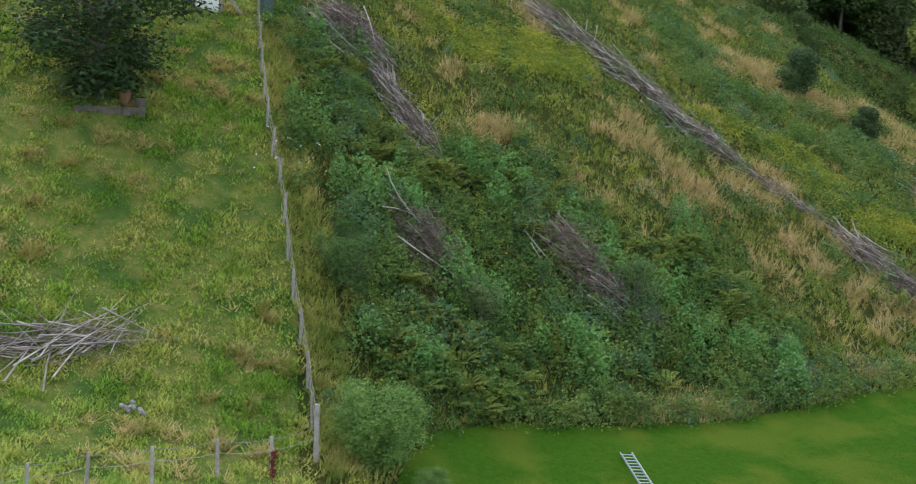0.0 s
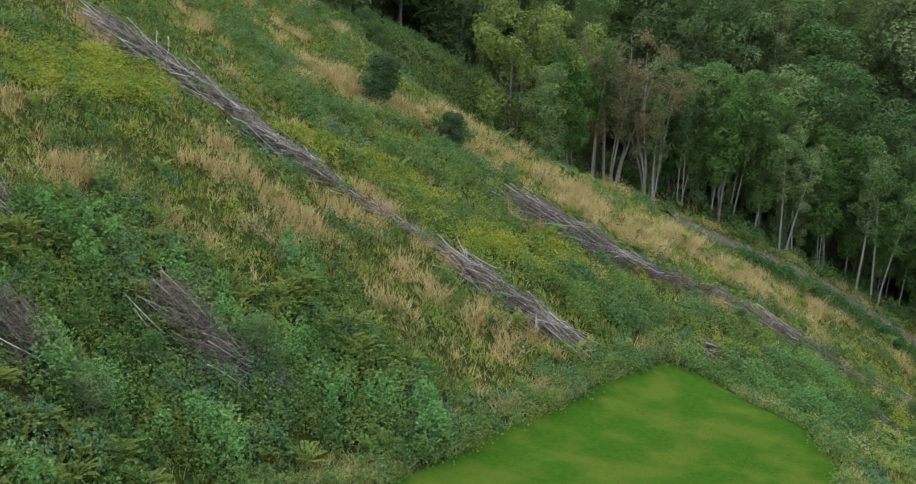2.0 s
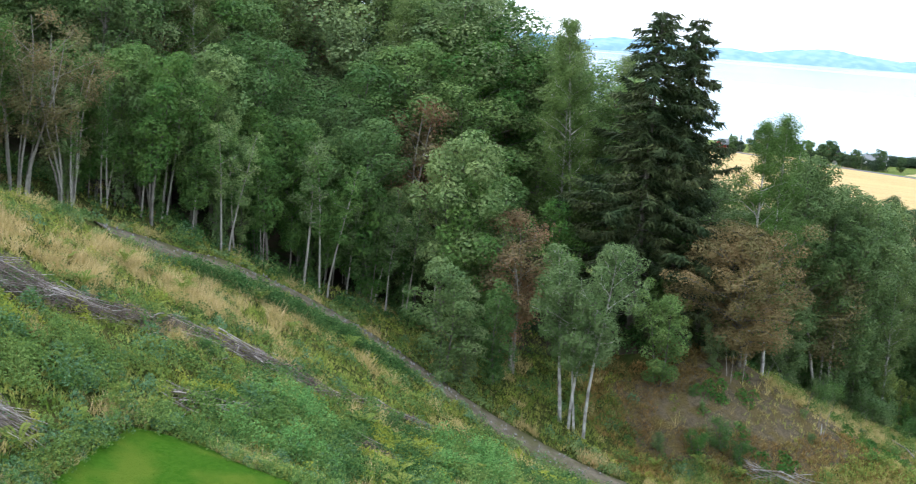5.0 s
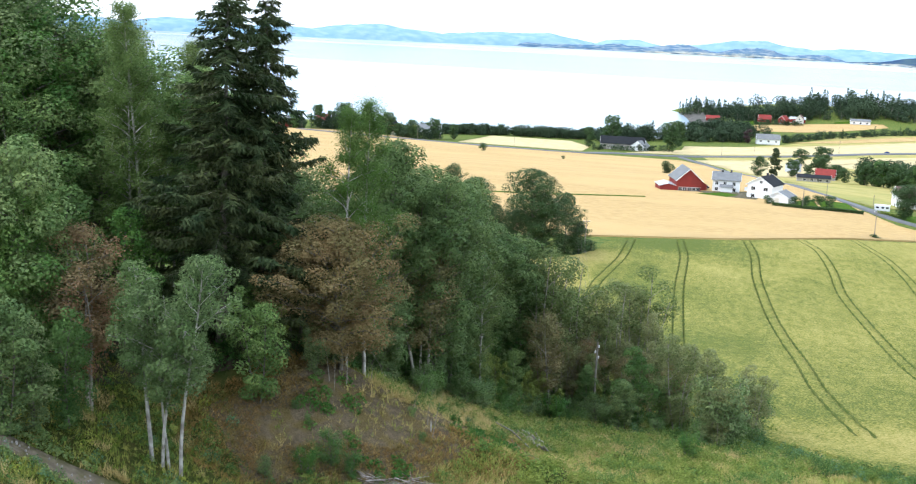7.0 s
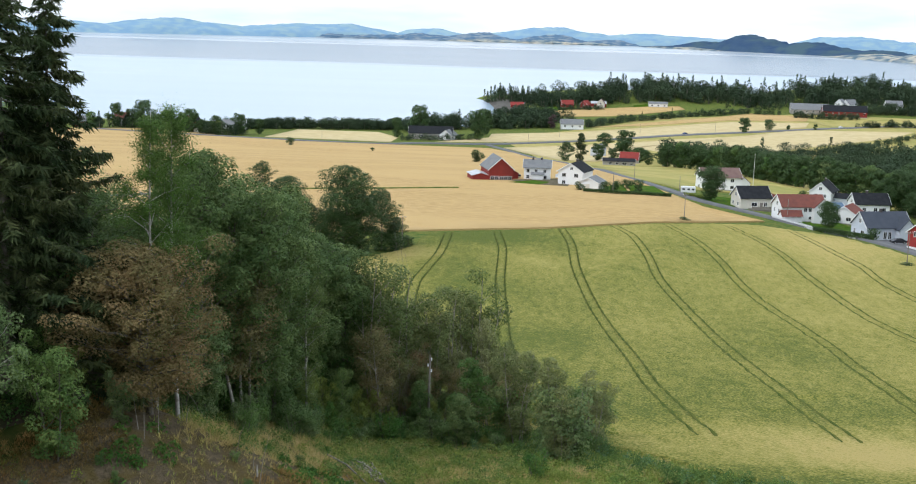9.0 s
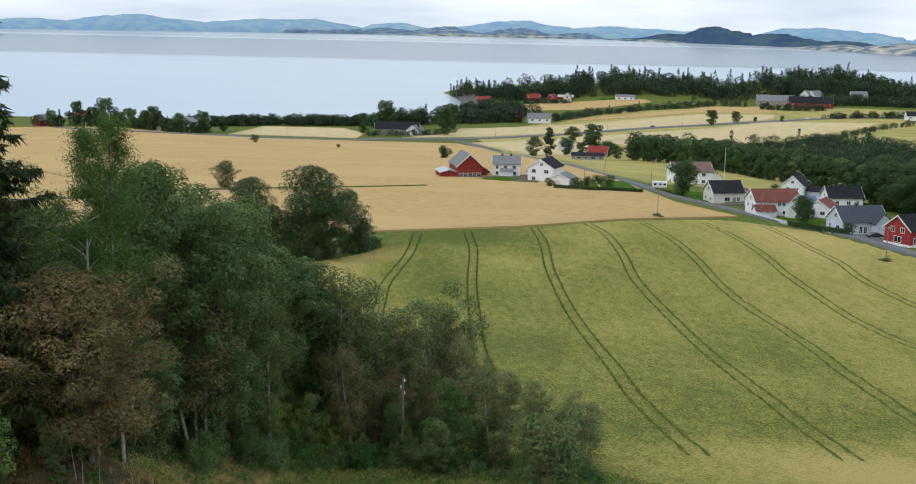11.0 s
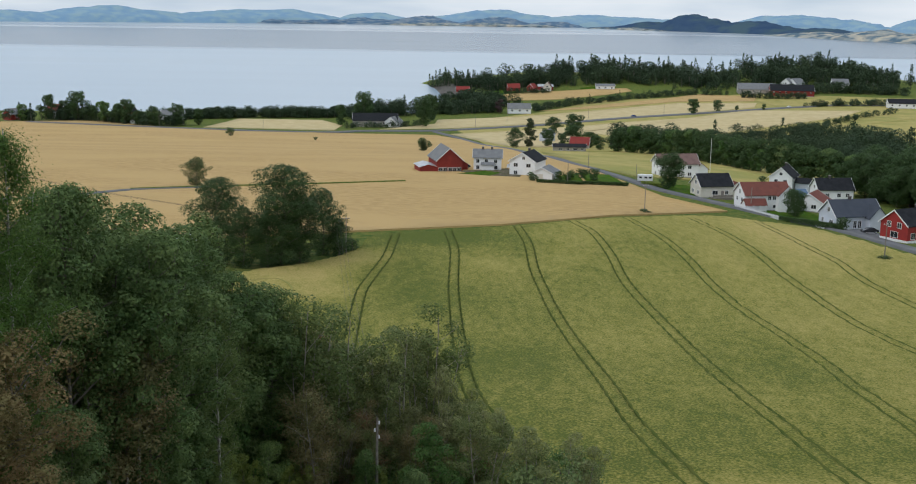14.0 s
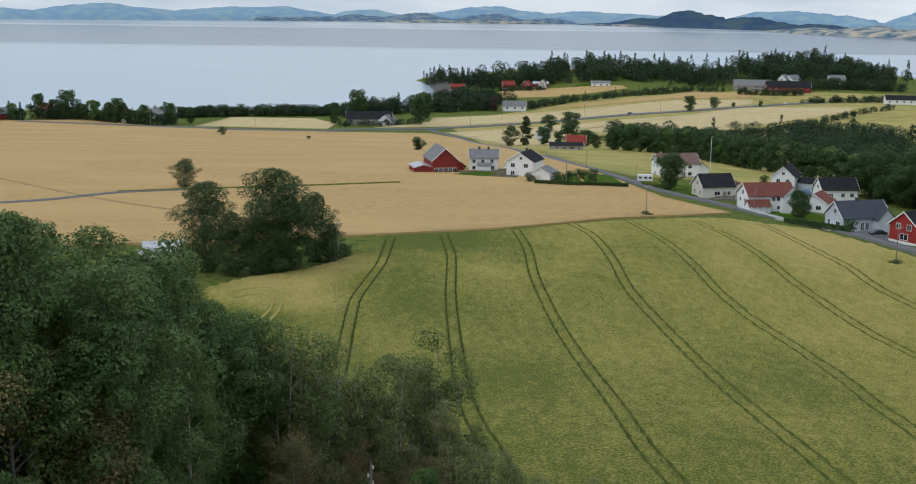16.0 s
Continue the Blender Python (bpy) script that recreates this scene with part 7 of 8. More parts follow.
def blades(x, y, per, length, width, lean):
    """Tufts of arching grass blades."""
    n = len(x) * per
    bx_, by_ = np.repeat(x, per) + rng.normal(0, 0.07, n), np.repeat(y, per) + rng.normal(0, 0.07, n)
    L = np.repeat(np.broadcast_to(length, (len(x),)), per) * rng.uniform(0.6, 1.2, n)
    az = np.repeat(rng.uniform(0, 6.28, len(x)), per) + rng.normal(0, 1.0, n)
    ln = np.abs(rng.normal(lean, 0.25, n))
    d = np.stack([np.cos(az), np.sin(az)], -1)
    z = ground_z(bx_, by_) - 0.02
    base = np.stack([bx_, by_, z], -1)
    w = width * rng.uniform(0.7, 1.3, n)
    side = np.stack([-d[:, 1], d[:, 0], np.zeros(n)], -1) * w[:, None]
    tip = base + np.c_[d * (L * ln)[:, None], L * (1 - 0.25 * ln)]
    V = np.stack([base - side, base + side, tip], 1).reshape(-1, 3)
    return V, np.arange(n * 3).reshape(-1, 3)


AREA = (-72, -8, -66, 34)
# pasture grass beside the fence, in short lumpy tufts
x, y = scatter(120000, (-50, -6, -68, -43))
fx, fy = np.array(FENCE).T
past = y < np.interp(x, fx[::-1], fy[::-1]) - 0.1
x, y = x[past], y[past]
lump = np.clip(fractal(x, y, 0.28, 1.0) + 0.6 * fractal(x, y, 1.0, 6.0), -0.6, 1.2)
keep_ = rng.uniform(0, 1, len(x)) < 0.4 + 0.6 * (lump > 0)
x, y, lump = x[keep_], y[keep_], lump[keep_]
V, F = blades(x, y, 3, 0.17 + 0.15 * lump, 0.03, 0.8)
tagged(mesh_object("pasture_grass", V, F, M_PASTURE), "short green pasture grass", "grass", kind="stuff")
patch = (fractal(x, y, 0.33, 3.0) + 0.7 * fractal(x, y, 1.6, 1.0)) > 0.72
V, F = blades(x[patch], y[patch], 5, 0.42, 0.02, 1.1)
tagged(mesh_object("dry_pasture_tufts", V, F, M_DRYGRASS), "straw-coloured tufts in the pasture", "grass", kind="stuff")

# rough slope
x, y = scatter(185000, AREA)
slope = (y > np.interp(x, fx[::-1], fy[::-1]) + 0.2) & (x < np.interp(y, FOOT_Y, FOOT_X) + np.interp(y, [-24, -14, 10, 16], [9, 17, 17, 9]))
wooded = inside(x, y, WOOD) & (near_line(x, y, WOOD[:11]) > 2)
bare = inside(x, y, BANK) & (rng.uniform(0, 1, len(x)) > 0.1)
gully_ = beyond_crest(x, y) & (rng.uniform(0, 1, len(x)) > 0.2)
slope &= ~wooded & ~bare & ~inside(x, y, BACKWOOD) & ~gully_
x, y = x[slope], y[slope]
jx, jy = x + 2.2 * fractal(x, y, 1.6, 1.0) + rng.normal(0, 0.5, len(x)), y + 2.2 * fractal(x, y, 1.6, 7.0) + rng.normal(0, 0.5, len(x))
lush, straw, yellow, belt = inside(jx, jy, LUSH), in_any(jx, jy, STRAW), in_any(jx, jy, YELLOW), in_any(jx, jy, GREENBELT)
lush &= (fractal(x, y, 1.5, 9.0) > -0.75)
belt &= (fractal(x, y, 0.9, 3.3) > -0.15)
mood = fractal(x, y, 1.3, 5.0) + 0.8 * fractal(x, y, 0.5, 2.0) + 0.8 * straw - 1.4 * lush - 0.5 * yellow - 0.9 * belt - 0.1
dry = mood > 0.5
V, F = blades(x[dry], y[dry], 5, 0.6 + 0.2 * fractal(x[dry], y[dry], 2.0), 0.018, 0.7)
tagged(mesh_object("dry_grass", V, F, M_DRYGRASS), "tall straw-coloured dry grass on the slope", "grass", kind="stuff")
wet = ~dry & (rng.uniform(0, 1, len(x)) < 0.62)
V, F = blades(x[wet], y[wet], 4, 0.36 + 0.18 * fractal(x[wet], y[wet], 0.6), 0.032, 0.65)
tagged(mesh_object("slope_grass", V, F, M_GRASS), "rough green grass on the slope", "grass", kind="stuff")
plume = (mood > 0.75) & (rng.uniform(0, 1, len(x)) < 0.3)
V, F = blades(x[plume], y[plume], 6, 0.95, 0.02, 0.8)
tagged(mesh_object("tall_straw", V, F, M_STRAW), "tall pale straw plumes leaning over the slope", "grass", kind="stuff")
# short blades of the mown lawn
lx_, ly_ = rng.uniform(-30, -2, 60000), rng.uniform(-52, -8, 60000)
mown = inside(lx_, ly_, LAWN)
V, F = blades(lx_[mown], ly_[mown], 2, 0.17, 0.02, 0.7)
tagged(mesh_object("lawn_grass", V, F, M_LAWNBLADE), "short bright mown lawn grass", "grass", kind="stuff")


def herbs(name, label, x, y, radius, height, leaves, size, mat):
    """Low leafy mounds of weeds."""
    n = len(x)
    per = leaves
    cx_, cy_ = np.repeat(x, per), np.repeat(y, per)
    rad, hi = np.repeat(np.broadcast_to(radius, (n,)), per), np.repeat(np.broadcast_to(height, (n,)), per)
    a, q = rng.uniform(0, 6.28, n * per), np.sqrt(rng.uniform(0, 1, n * per))
    px_, py_ = cx_ + np.cos(a) * q * rad, cy_ + np.sin(a) * q * rad
    pz_ = ground_z(px_, py_) + hi * (1 - 0.75 * q ** 2) * rng.uniform(0.55, 1.08, n * per)
    V, F = leaf_cloud(rng, np.stack([px_, py_, pz_], -1), 0.02, n * per, size, slim=0.62)
    return tagged(mesh_object(name, V, F, mat), label, "weeds", kind="stuff")


def pick(mask, n):
    k = rng.permutation(np.nonzero(mask)[0])[:n]
    return x[k], y[k]


tone = fractal(x, y, 1.3, 8.0)


def mounds(name, label, where, n, wide, high, leaves, size, mat):
    hx, hy = pick(where, n)
    s = rng.uniform(0, 1, len(hx)) ** 1.5
    return herbs(name, label, hx, hy, wide[0] + (wide[1] - wide[0]) * s, high[0] + (high[1] - high[0]) * s, leaves, size, mat)


mounds("weeds", "dense mid-green weeds and nettles on the slope", lush & (tone > -0.6), 600, (0.3, 0.85), (0.6, 1.4), 230, 0.115, M_HERB)
mounds("dark_weeds", "dark green raspberry and nettles on the slope", lush & (tone < 0.4), 330, (0.3, 0.8), (0.5, 1.1), 150, 0.11, M_HERBDARK)
mounds("tall_weeds", "bright green tall shoots standing out of the weeds", lush & (fractal(x, y, 1.1, 2.5) > 0.35), 80, (0.4, 0.8), (1.3, 2.1), 330, 0.13, M_SHOOT)
mounds("pale_weeds", "yellowish weeds among the nettles", lush & (fractal(x, y, 0.9, 5.5) > 0.3), 160, (0.3, 0.7), (0.8, 1.2), 130, 0.11, M_FERN)
mounds("weeds", "green leafy weeds scattered over the slope", ~lush & ~belt & (mood < 0.5) & (tone > -0.1), 1500, (0.3, 0.9), (0.5, 1.1), 110, 0.10, M_HERB)
mounds("dark_weeds", "dark green leafy weeds scattered over the slope", ~lush & (mood < 0.6) & (tone > 0.0), 900, (0.3, 1.0), (0.6, 1.35), 130, 0.10, M_HERBDARK)
mounds("belt_weeds", "tall green willowherb and nettles in a belt on the slope", belt & (fractal(x, y, 0.9, 6.6) > -0.35), 560, (0.35, 0.9), (0.6, 1.3), 120, 0.11, M_HERB)
mounds("belt_weeds", "yellow-green weeds in a belt on the slope", belt & (fractal(x, y, 0.9, 6.6) < 0.2), 240, (0.3, 0.7), (0.4, 0.8), 90, 0.10, M_HERBGRASS)
mounds("belt_weeds", "dark blue-green leafy weeds in a belt on the slope", belt & (tone > 0.2), 120, (0.35, 0.9), (0.6, 1.3), 130, 0.11, M_HERBBLUE)
mounds("pale_weeds", "yellow-green leafy weeds on the slope", yellow & (fractal(x, y, 0.8, 4.4) > -0.5), 1000, (0.3, 0.8), (0.45, 0.7), 90, 0.10, M_HERBLIGHT)
mounds("pale_weeds", "yellow-green leafy weeds scattered over the slope", (tone < -0.35) & (mood < 0.5) & ~belt | (lush & (tone < 0)), 300, (0.25, 0.6), (0.5, 0.9), 80, 0.10, M_HERBLIGHT)
mounds("blue_green_weeds", "blue-green thistles and willow shoots on the slope", lush & (tone > 0.1), 90, (0.5, 1.0), (0.9, 1.7), 330, 0.10, M_HERBBLUE)
mounds("blue_green_weeds", "blue-green shoots scattered over the slope", ~lush & (mood < 0.3), 260, (0.3, 0.9), (0.6, 1.2), 160, 0.10, M_HERBBLUE)
# a belt of tall weeds round the lawn
edge = near_line(x, y, LAWN[2:12])
mounds("border_weeds", "tall green weeds along the lawn's edge", edge < 0.9, 260, (0.3, 0.8), (0.35, 1.0), 120, 0.10, M_HERB)
mounds("border_weeds", "blue-green and dark weeds along the lawn's edge", edge < 1.8, 80, (0.3, 0.7), (0.4, 1.0), 140, 0.10, M_HERBBLUE)
mounds("border_weeds", "yellowish weeds along the lawn's edge", edge < 0.9, 130, (0.3, 0.7), (0.4, 0.9), 100, 0.10, M_HERBGRASS)
# weeds along the track and over the bare bank
tx, ty = scatter(9000, (-64, -2, 0, 60))
nb = (near_line(tx, ty, TRACK) < 3.0) & (near_line(tx, ty, TRACK) > 1.3) & (fractal(tx, ty, 1.2, 4.0) > 0.0)
tx, ty = tx[nb][:520], ty[nb][:520]
herbs("track_weeds", "green raspberry and weeds beside the track", tx, ty, rng.uniform(0.3, 0.7, len(tx)), rng.uniform(0.3, 0.7, len(tx)), 60, 0.17, M_LEAF)
HEDGEROW = [(-42.0, 6.3), (-40.2, 9.2), (-37.8, 11.5), (-36.1, 13.7), (-34.2, 14.6), (-32.4, 15.7)]
hr = np.array(HEDGEROW)
hs = np.r_[0, np.cumsum(np.hypot(*np.diff(hr, axis=0).T))]
ht = rng.uniform(0, hs[-1], 190)
herbs("track_raspberry", "dark green raspberry strip below the track", np.interp(ht, hs, hr[:, 0]) + rng.normal(0, 0.35, 190), np.interp(ht, hs, hr[:, 1]) + rng.normal(0, 0.45, 190), rng.uniform(0.35, 0.8, 190), rng.uniform(0.6, 1.25, 190), 170, 0.125, M_HERBDARK)
bx2, by2 = scatter(6000, (-40, 12, 24, 100))
onb = (inside(bx2, by2, BANK) & (fractal(bx2, by2, 1.8, 4.0) > 0.3))
herbs("bank_weeds", "bright green raspberry patches on the bare bank", bx2[onb], by2[onb], 0.45, rng.uniform(0.3, 0.7, onb.sum()), 60, 0.2, M_LEAF)
gb2 = (bx2 > -18 - (by2 - 40) * 0.0) & (bx2 < 14) & (by2 > 40) & (fractal(bx2, by2, 1.8, 4.0) > 0.1) & ~inside(bx2, by2, BANK)
herbs("slope_weeds", "green and yellowish undergrowth below the bank", bx2[gb2], by2[gb2], 0.7, rng.uniform(0.4, 1.0, gb2.sum()), 50, 0.2, M_HERBGRASS)
herbs("slope_weeds", "green raspberry below the bank", bx2[gb2][::7] + 0.8, by2[gb2][::7], 0.7, 0.9, 60, 0.2, M_HERB)
sx, sy = scatter(60000, (-30, 22, 24, 100))
sk = (fractal(sx, sy, 2.0, 1.0) > -0.3) & (~inside(sx, sy, BANK) | (rng.uniform(0, 1, len(sx)) < 0.15)) & (sx > -16 - 0.1 * sy) & ~inside(sx, sy, FIELD)
V, F = blades(sx[sk], sy[sk], 4, 0.5, 0.03, 0.65)
M_BANKGRASS = material("bank_grass_blades", (0.22, 0.30, 0.06), (0.46, 0.42, 0.14), 0.9, 0.8, island=0.3, translucent=0.35, spec=0.1)
tagged(mesh_object("bank_grass", V, F, M_BANKGRASS), "rough yellow-green grass on the bank", "grass", kind="stuff")
sd = sk & ~inside(sx, sy, BANK) & (fractal(sx, sy, 2.2, 3.0) > -0.05)
V, F = blades(sx[sd], sy[sd], 5, 0.55, 0.022, 0.7)
tagged(mesh_object("bank_dry_grass", V, F, M_DRYGRASS), "straw-coloured grass on the slope below the bank", "grass", kind="stuff")
ob_ = inside(sx, sy, BANK) & (fractal(sx, sy, 1.5, 6.0) > -0.15)
V, F = blades(sx[ob_][::2], sy[ob_][::2], 5, 0.3, 0.024, 0.8)
tagged(mesh_object("bank_dry_grass", V, F, M_DRYGRASS), "dry grass on the bare bank", "grass", kind="stuff")
rx_, ry_ = rng.uniform(-34, -6, 30000), rng.uniform(24, 50, 30000)
ring = (near_line(rx_, ry_, BANK + BANK[:1]) < 2.6) & (fractal(rx_, ry_, 1.6, 2.0) > -0.45) & (near_line(rx_, ry_, TRACK) > 0.9)
V, F = blades(rx_[ring], ry_[ring], 4, 0.38, 0.026, 0.9)
tagged(mesh_object("rusty_grass", V, F, M_RUSTGRASS), "rusty dry grass round the bare bank", "grass", kind="stuff")
wx_, wy_ = rng.uniform(-20, 14, 4000), rng.uniform(36, 76, 4000)
wk = ~inside(wx_, wy_, BANK) & ~inside(wx_, wy_, FIELD) & (near_line(wx_, wy_, SLOPE + SLOPE[:1]) > 0.4)
wx_, wy_ = wx_[wk], wy_[wk]
mood_ = fractal(wx_, wy_, 1.5, 3.0)
for low_, high_, mt, what in ((0.35, 9, M_HERB, "green raspberry and nettles on the slope below the bank"), (-0.1, 0.2, M_HERBGRASS, "yellowish weeds on the slope below the bank"), (-9, -0.6, M_HERBGRASS, "yellow-green weeds on the slope below the bank")):
    sel = (mood_ > low_) & (mood_ < high_)
    herbs("bank_weeds", what, wx_[sel][:300], wy_[sel][:300], rng.uniform(0.4, 1.0, len(wx_[sel][:300])), rng.uniform(0.5, 1.3, len(wx_[sel][:300])), 130, 0.125, mt)
FACE = [(-21.4, 55.8), (-15.7, 83.7), (-3.9, 75.4), (11.2, 76.6), (17.5, 69.8), (21.0, 62.6), (3.2, 57.6), (-8.7, 48.2), (-18.0, 39.3)]
qx, qy = rng.uniform(-22, 18, 9000), rng.uniform(28, 90, 9000)
qf = inside(qx, qy, FACE) & ~inside(qx, qy, FIELD)
qx, qy = qx[qf], qy[qf]
qm = fractal(qx, qy, 1.3, 2.0)
for low_, high_, mt, what in ((0.25, 9, M_HERB, "green raspberry and nettles on the grassy slope"), (-0.2, 0.15, M_HERBGRASS, "yellowish weeds on the grassy slope"), (-9, -0.75, M_HERBDARK, "dark leafy weeds on the grassy slope")):
    sel = np.nonzero((qm > low_) & (qm < high_))[0][:260]
    herbs("face_weeds", what, qx[sel], qy[sel], rng.uniform(0.3, 0.9, len(sel)), rng.uniform(0.5, 1.2, len(sel)), 120, 0.125, mt)
sel = (qm < 0.3) & (qm > -0.9)
V, F = blades(qx[sel], qy[sel], 16, 0.8, 0.022, 0.75)
tagged(mesh_object("face_straw", V, F, M_DRYGRASS), "tall straw-coloured grass on the grassy slope", "grass", kind="stuff")
EDGEWEEDS = np.array([(1, 74), (6, 72.5), (11.0, 71.5), (13.2, 67.5), (16.5, 63.8), (19.6, 60.2), (24, 56.0), (31, 52)])
es_ = np.r_[0, np.cumsum(np.hypot(*np.diff(EDGEWEEDS, axis=0).T))]
for mt, what, n, tall in ((M_HERBDARK, "dark green nettles along the field's lower edge", 150, 1.6), (M_HERB, "tall green weeds along the field's lower edge", 190, 1.5), (M_HERBGRASS, "yellowish weeds along the field's lower edge", 90, 1.1), (M_HERBBLUE, "blue-green willow shoots along the field's lower edge", 50, 1.9)):
    at_ = rng.uniform(0, es_[-1], n)
    off = np.abs(rng.normal(0, 2.2, n))
    herbs("edge_weeds", what, np.interp(at_, es_, EDGEWEEDS[:, 0]) - 0.75 * off, np.interp(at_, es_, EDGEWEEDS[:, 1]) - 0.65 * off, rng.uniform(0.35, 0.9, n), rng.uniform(0.5, tall, n), 170, 0.12, mt)
# rough grass along the uphill side of the fence
gx_, gy_ = rng.uniform(-34, -10, 9000), rng.uniform(-51, -44, 9000)
gk = (near_line(gx_, gy_, FENCE) < 1.5) & (gy_ > np.interp(gx_, fx[::-1], fy[::-1]) + 0.1)
V, F = blades(gx_[gk], gy_[gk], 6, 0.42, 0.024, 0.75)
tagged(mesh_object("fence_grass", V, F, M_BANKGRASS), "rough yellow-green grass along the fence", "grass", kind="stuff")
# lush weeds between the lawn's tip and the track, stones on the track
NOOK = [(-28.6, -7.4), (-29.4, -2.2), (-27.6, 4.6), (-25.2, 10.5), (-21.4, 14.0), (-17.6, 11.8), (-18.4, 3.0), (-21.0, -5.6), (-24.0, -9.6)]
nx_, ny_ = rng.uniform(-30, -16, 5000), rng.uniform(-10, 15, 5000)
nk = inside(nx_, ny_, NOOK) & ~inside(nx_, ny_, LAWN)
nx_, ny_ = nx_[nk], ny_[nk]
nm = fractal(nx_, ny_, 1.4, 3.7)
for low_, high_, mt, what, tall in ((0.1, 9, M_HERB, "lush green weeds between the lawn and the track", 1.3), (-0.5, 0.0, M_HERBDARK, "dark green raspberry between the lawn and the track", 1.0), (0.45, 9, M_SHOOT, "bright green leafy shoots between the lawn and the track", 1.6), (-9, -0.5, M_HERBLIGHT, "yellow-green weeds between the lawn and the track", 0.7)):
    sel = np.nonzero((nm > low_) & (nm < high_))[0][:190]
    herbs("nook_weeds", what, nx_[sel], ny_[sel], rng.uniform(0.3, 0.9, len(sel)), rng.uniform(0.4, tall, len(sel)), 170, 0.115, mt)
tk = np.array(smooth_line(TRACK, 10))
pick_ = rng.integers(0, len(tk), 150)
sp = tk[pick_] + rng.normal(0, 0.55, (150, 2))
c_ = np.c_[sp, ground_z(sp[:, 0], sp[:, 1]) + 0.2]
V, F = tubes([(np.array([p, p + [0.04, 0.03, 0.05], p + [0.1, 0.02, -0.02]]), np.array([0.02, r, 0.02])) for p, r in zip(c_, rng.uniform(0.04, 0.1, 150))], 5)
tagged(mesh_object("track_stones", V, F, M_STONE), "pale loose stones on the gravel track", "stones", kind="stuff")
sx2, sy2 = rng.uniform(-28, -10, 24000), rng.uniform(-48, -10, 24000)
sb = (near_line(sx2, sy2, LAWN[2:8]) < 1.3) & ~inside(sx2, sy2, LAWN) & (fractal(sx2, sy2, 1.1, 6.1) > 0.1)
V, F = blades(sx2[sb], sy2[sb], 5, 0.75, 0.016, 0.8)
tagged(mesh_object("border_straw", V, F, M_STRAW), "straw tufts leaning over the lawn's edge", "grass", kind="stuff")
drape("bare_bank", BANK, 0.8, 0.05, M_SOIL, "bare brown soil bank below the wood", "bank", wave=0.5)
drape("forest_floor", [(-62, 6), (-46, 17), (-40, 25), (-33, 31), (-25, 38), (-20, 46), (-19, 58), (-60, 58), (-90, 30), (-90, 4)], 2.0, 0.06, M_FLOOR, "dark leaf-strewn forest floor", "floor", wave=0.4)


def ferns(x, y):
    """Arching pinnate fronds."""
    V, fronds, leaflets = [], 9, 13
    for cx_, cy_ in zip(x, y):
        cz = float(ground_z(cx_, cy_))
        R = rng.uniform(0.5, 0.95)
        for k in range(fronds):
            a = k * 6.28 / fronds + rng.normal(0, 0.25)
            u = np.linspace(0.15, 1, leaflets)
            r, h = R * 0.9 * u ** 1.25 * rng.uniform(0.7, 1.15), R * (1.9 * u - 1.0 * u ** 2) * rng.uniform(0.7, 1.1)
            d, s = np.array([math.cos(a), math.sin(a), 0]), np.array([-math.sin(a), math.cos(a), 0])
            p = np.array([cx_, cy_, cz]) + r[:, None] * d + h[:, None] * [0, 0, 1]
            along = np.gradient(p, axis=0)
            along /= np.linalg.norm(along, axis=1)[:, None]
            wv = (0.2 * R * np.sin(np.pi * np.clip(1.05 - u, 0, 1) ** 0.7))[:, None]
            for sg in (-1, 1):
                tip = p + sg * s * wv + along * wv * 0.5
                V.append(np.stack([p - along * 0.02, p + sg * s * wv * 0.5 - along * 0.02, tip, p + sg * s * wv * 0.5 + along * 0.07], 1).reshape(-1, 3))
    V = np.concatenate(V)
    return V, np.arange(len(V)).reshape(-1, 4)


k = lush & (fractal(x, y, 2.0, 3.0) > 0.1)
fxx, fyy = pick(k, 260)
V, F = ferns(fxx, fyy)
tagged(mesh_object("ferns", V, F, M_FERN), "yellow-green bracken ferns on the slope", "ferns", kind="stuff")
fxx, fyy = pick(~lush & (tone > 0) & (x > -40), 90)
V, F = ferns(fxx, fyy)
tagged(mesh_object("ferns", V, F, M_FERN), "scattered ferns on the slope", "ferns", kind="stuff")

# undergrowth along the foot of the wood
ex, ey = rng.uniform(-66, -18, 7000), rng.uniform(0, 60, 7000)
el = near_line(ex, ey, WOOD[:9])
eu = (el < 2.4) & (near_line(ex, ey, TRACK) > 0.9) & (fractal(ex, ey, 1.4, 3.0) > -0.2)
herbs("undergrowth", "dark green undergrowth along the foot of the wood", ex[eu][:330], ey[eu][:330], 0.6, rng.uniform(0.4, 1.3, min(330, eu.sum())), 80, 0.17, M_HERBDARK)
herbs("undergrowth", "fresh green undergrowth along the foot of the wood", ex[eu][330:480], ey[eu][330:480], 0.5, rng.uniform(0.4, 1.0, len(ex[eu][330:480])), 70, 0.16, M_HERB)

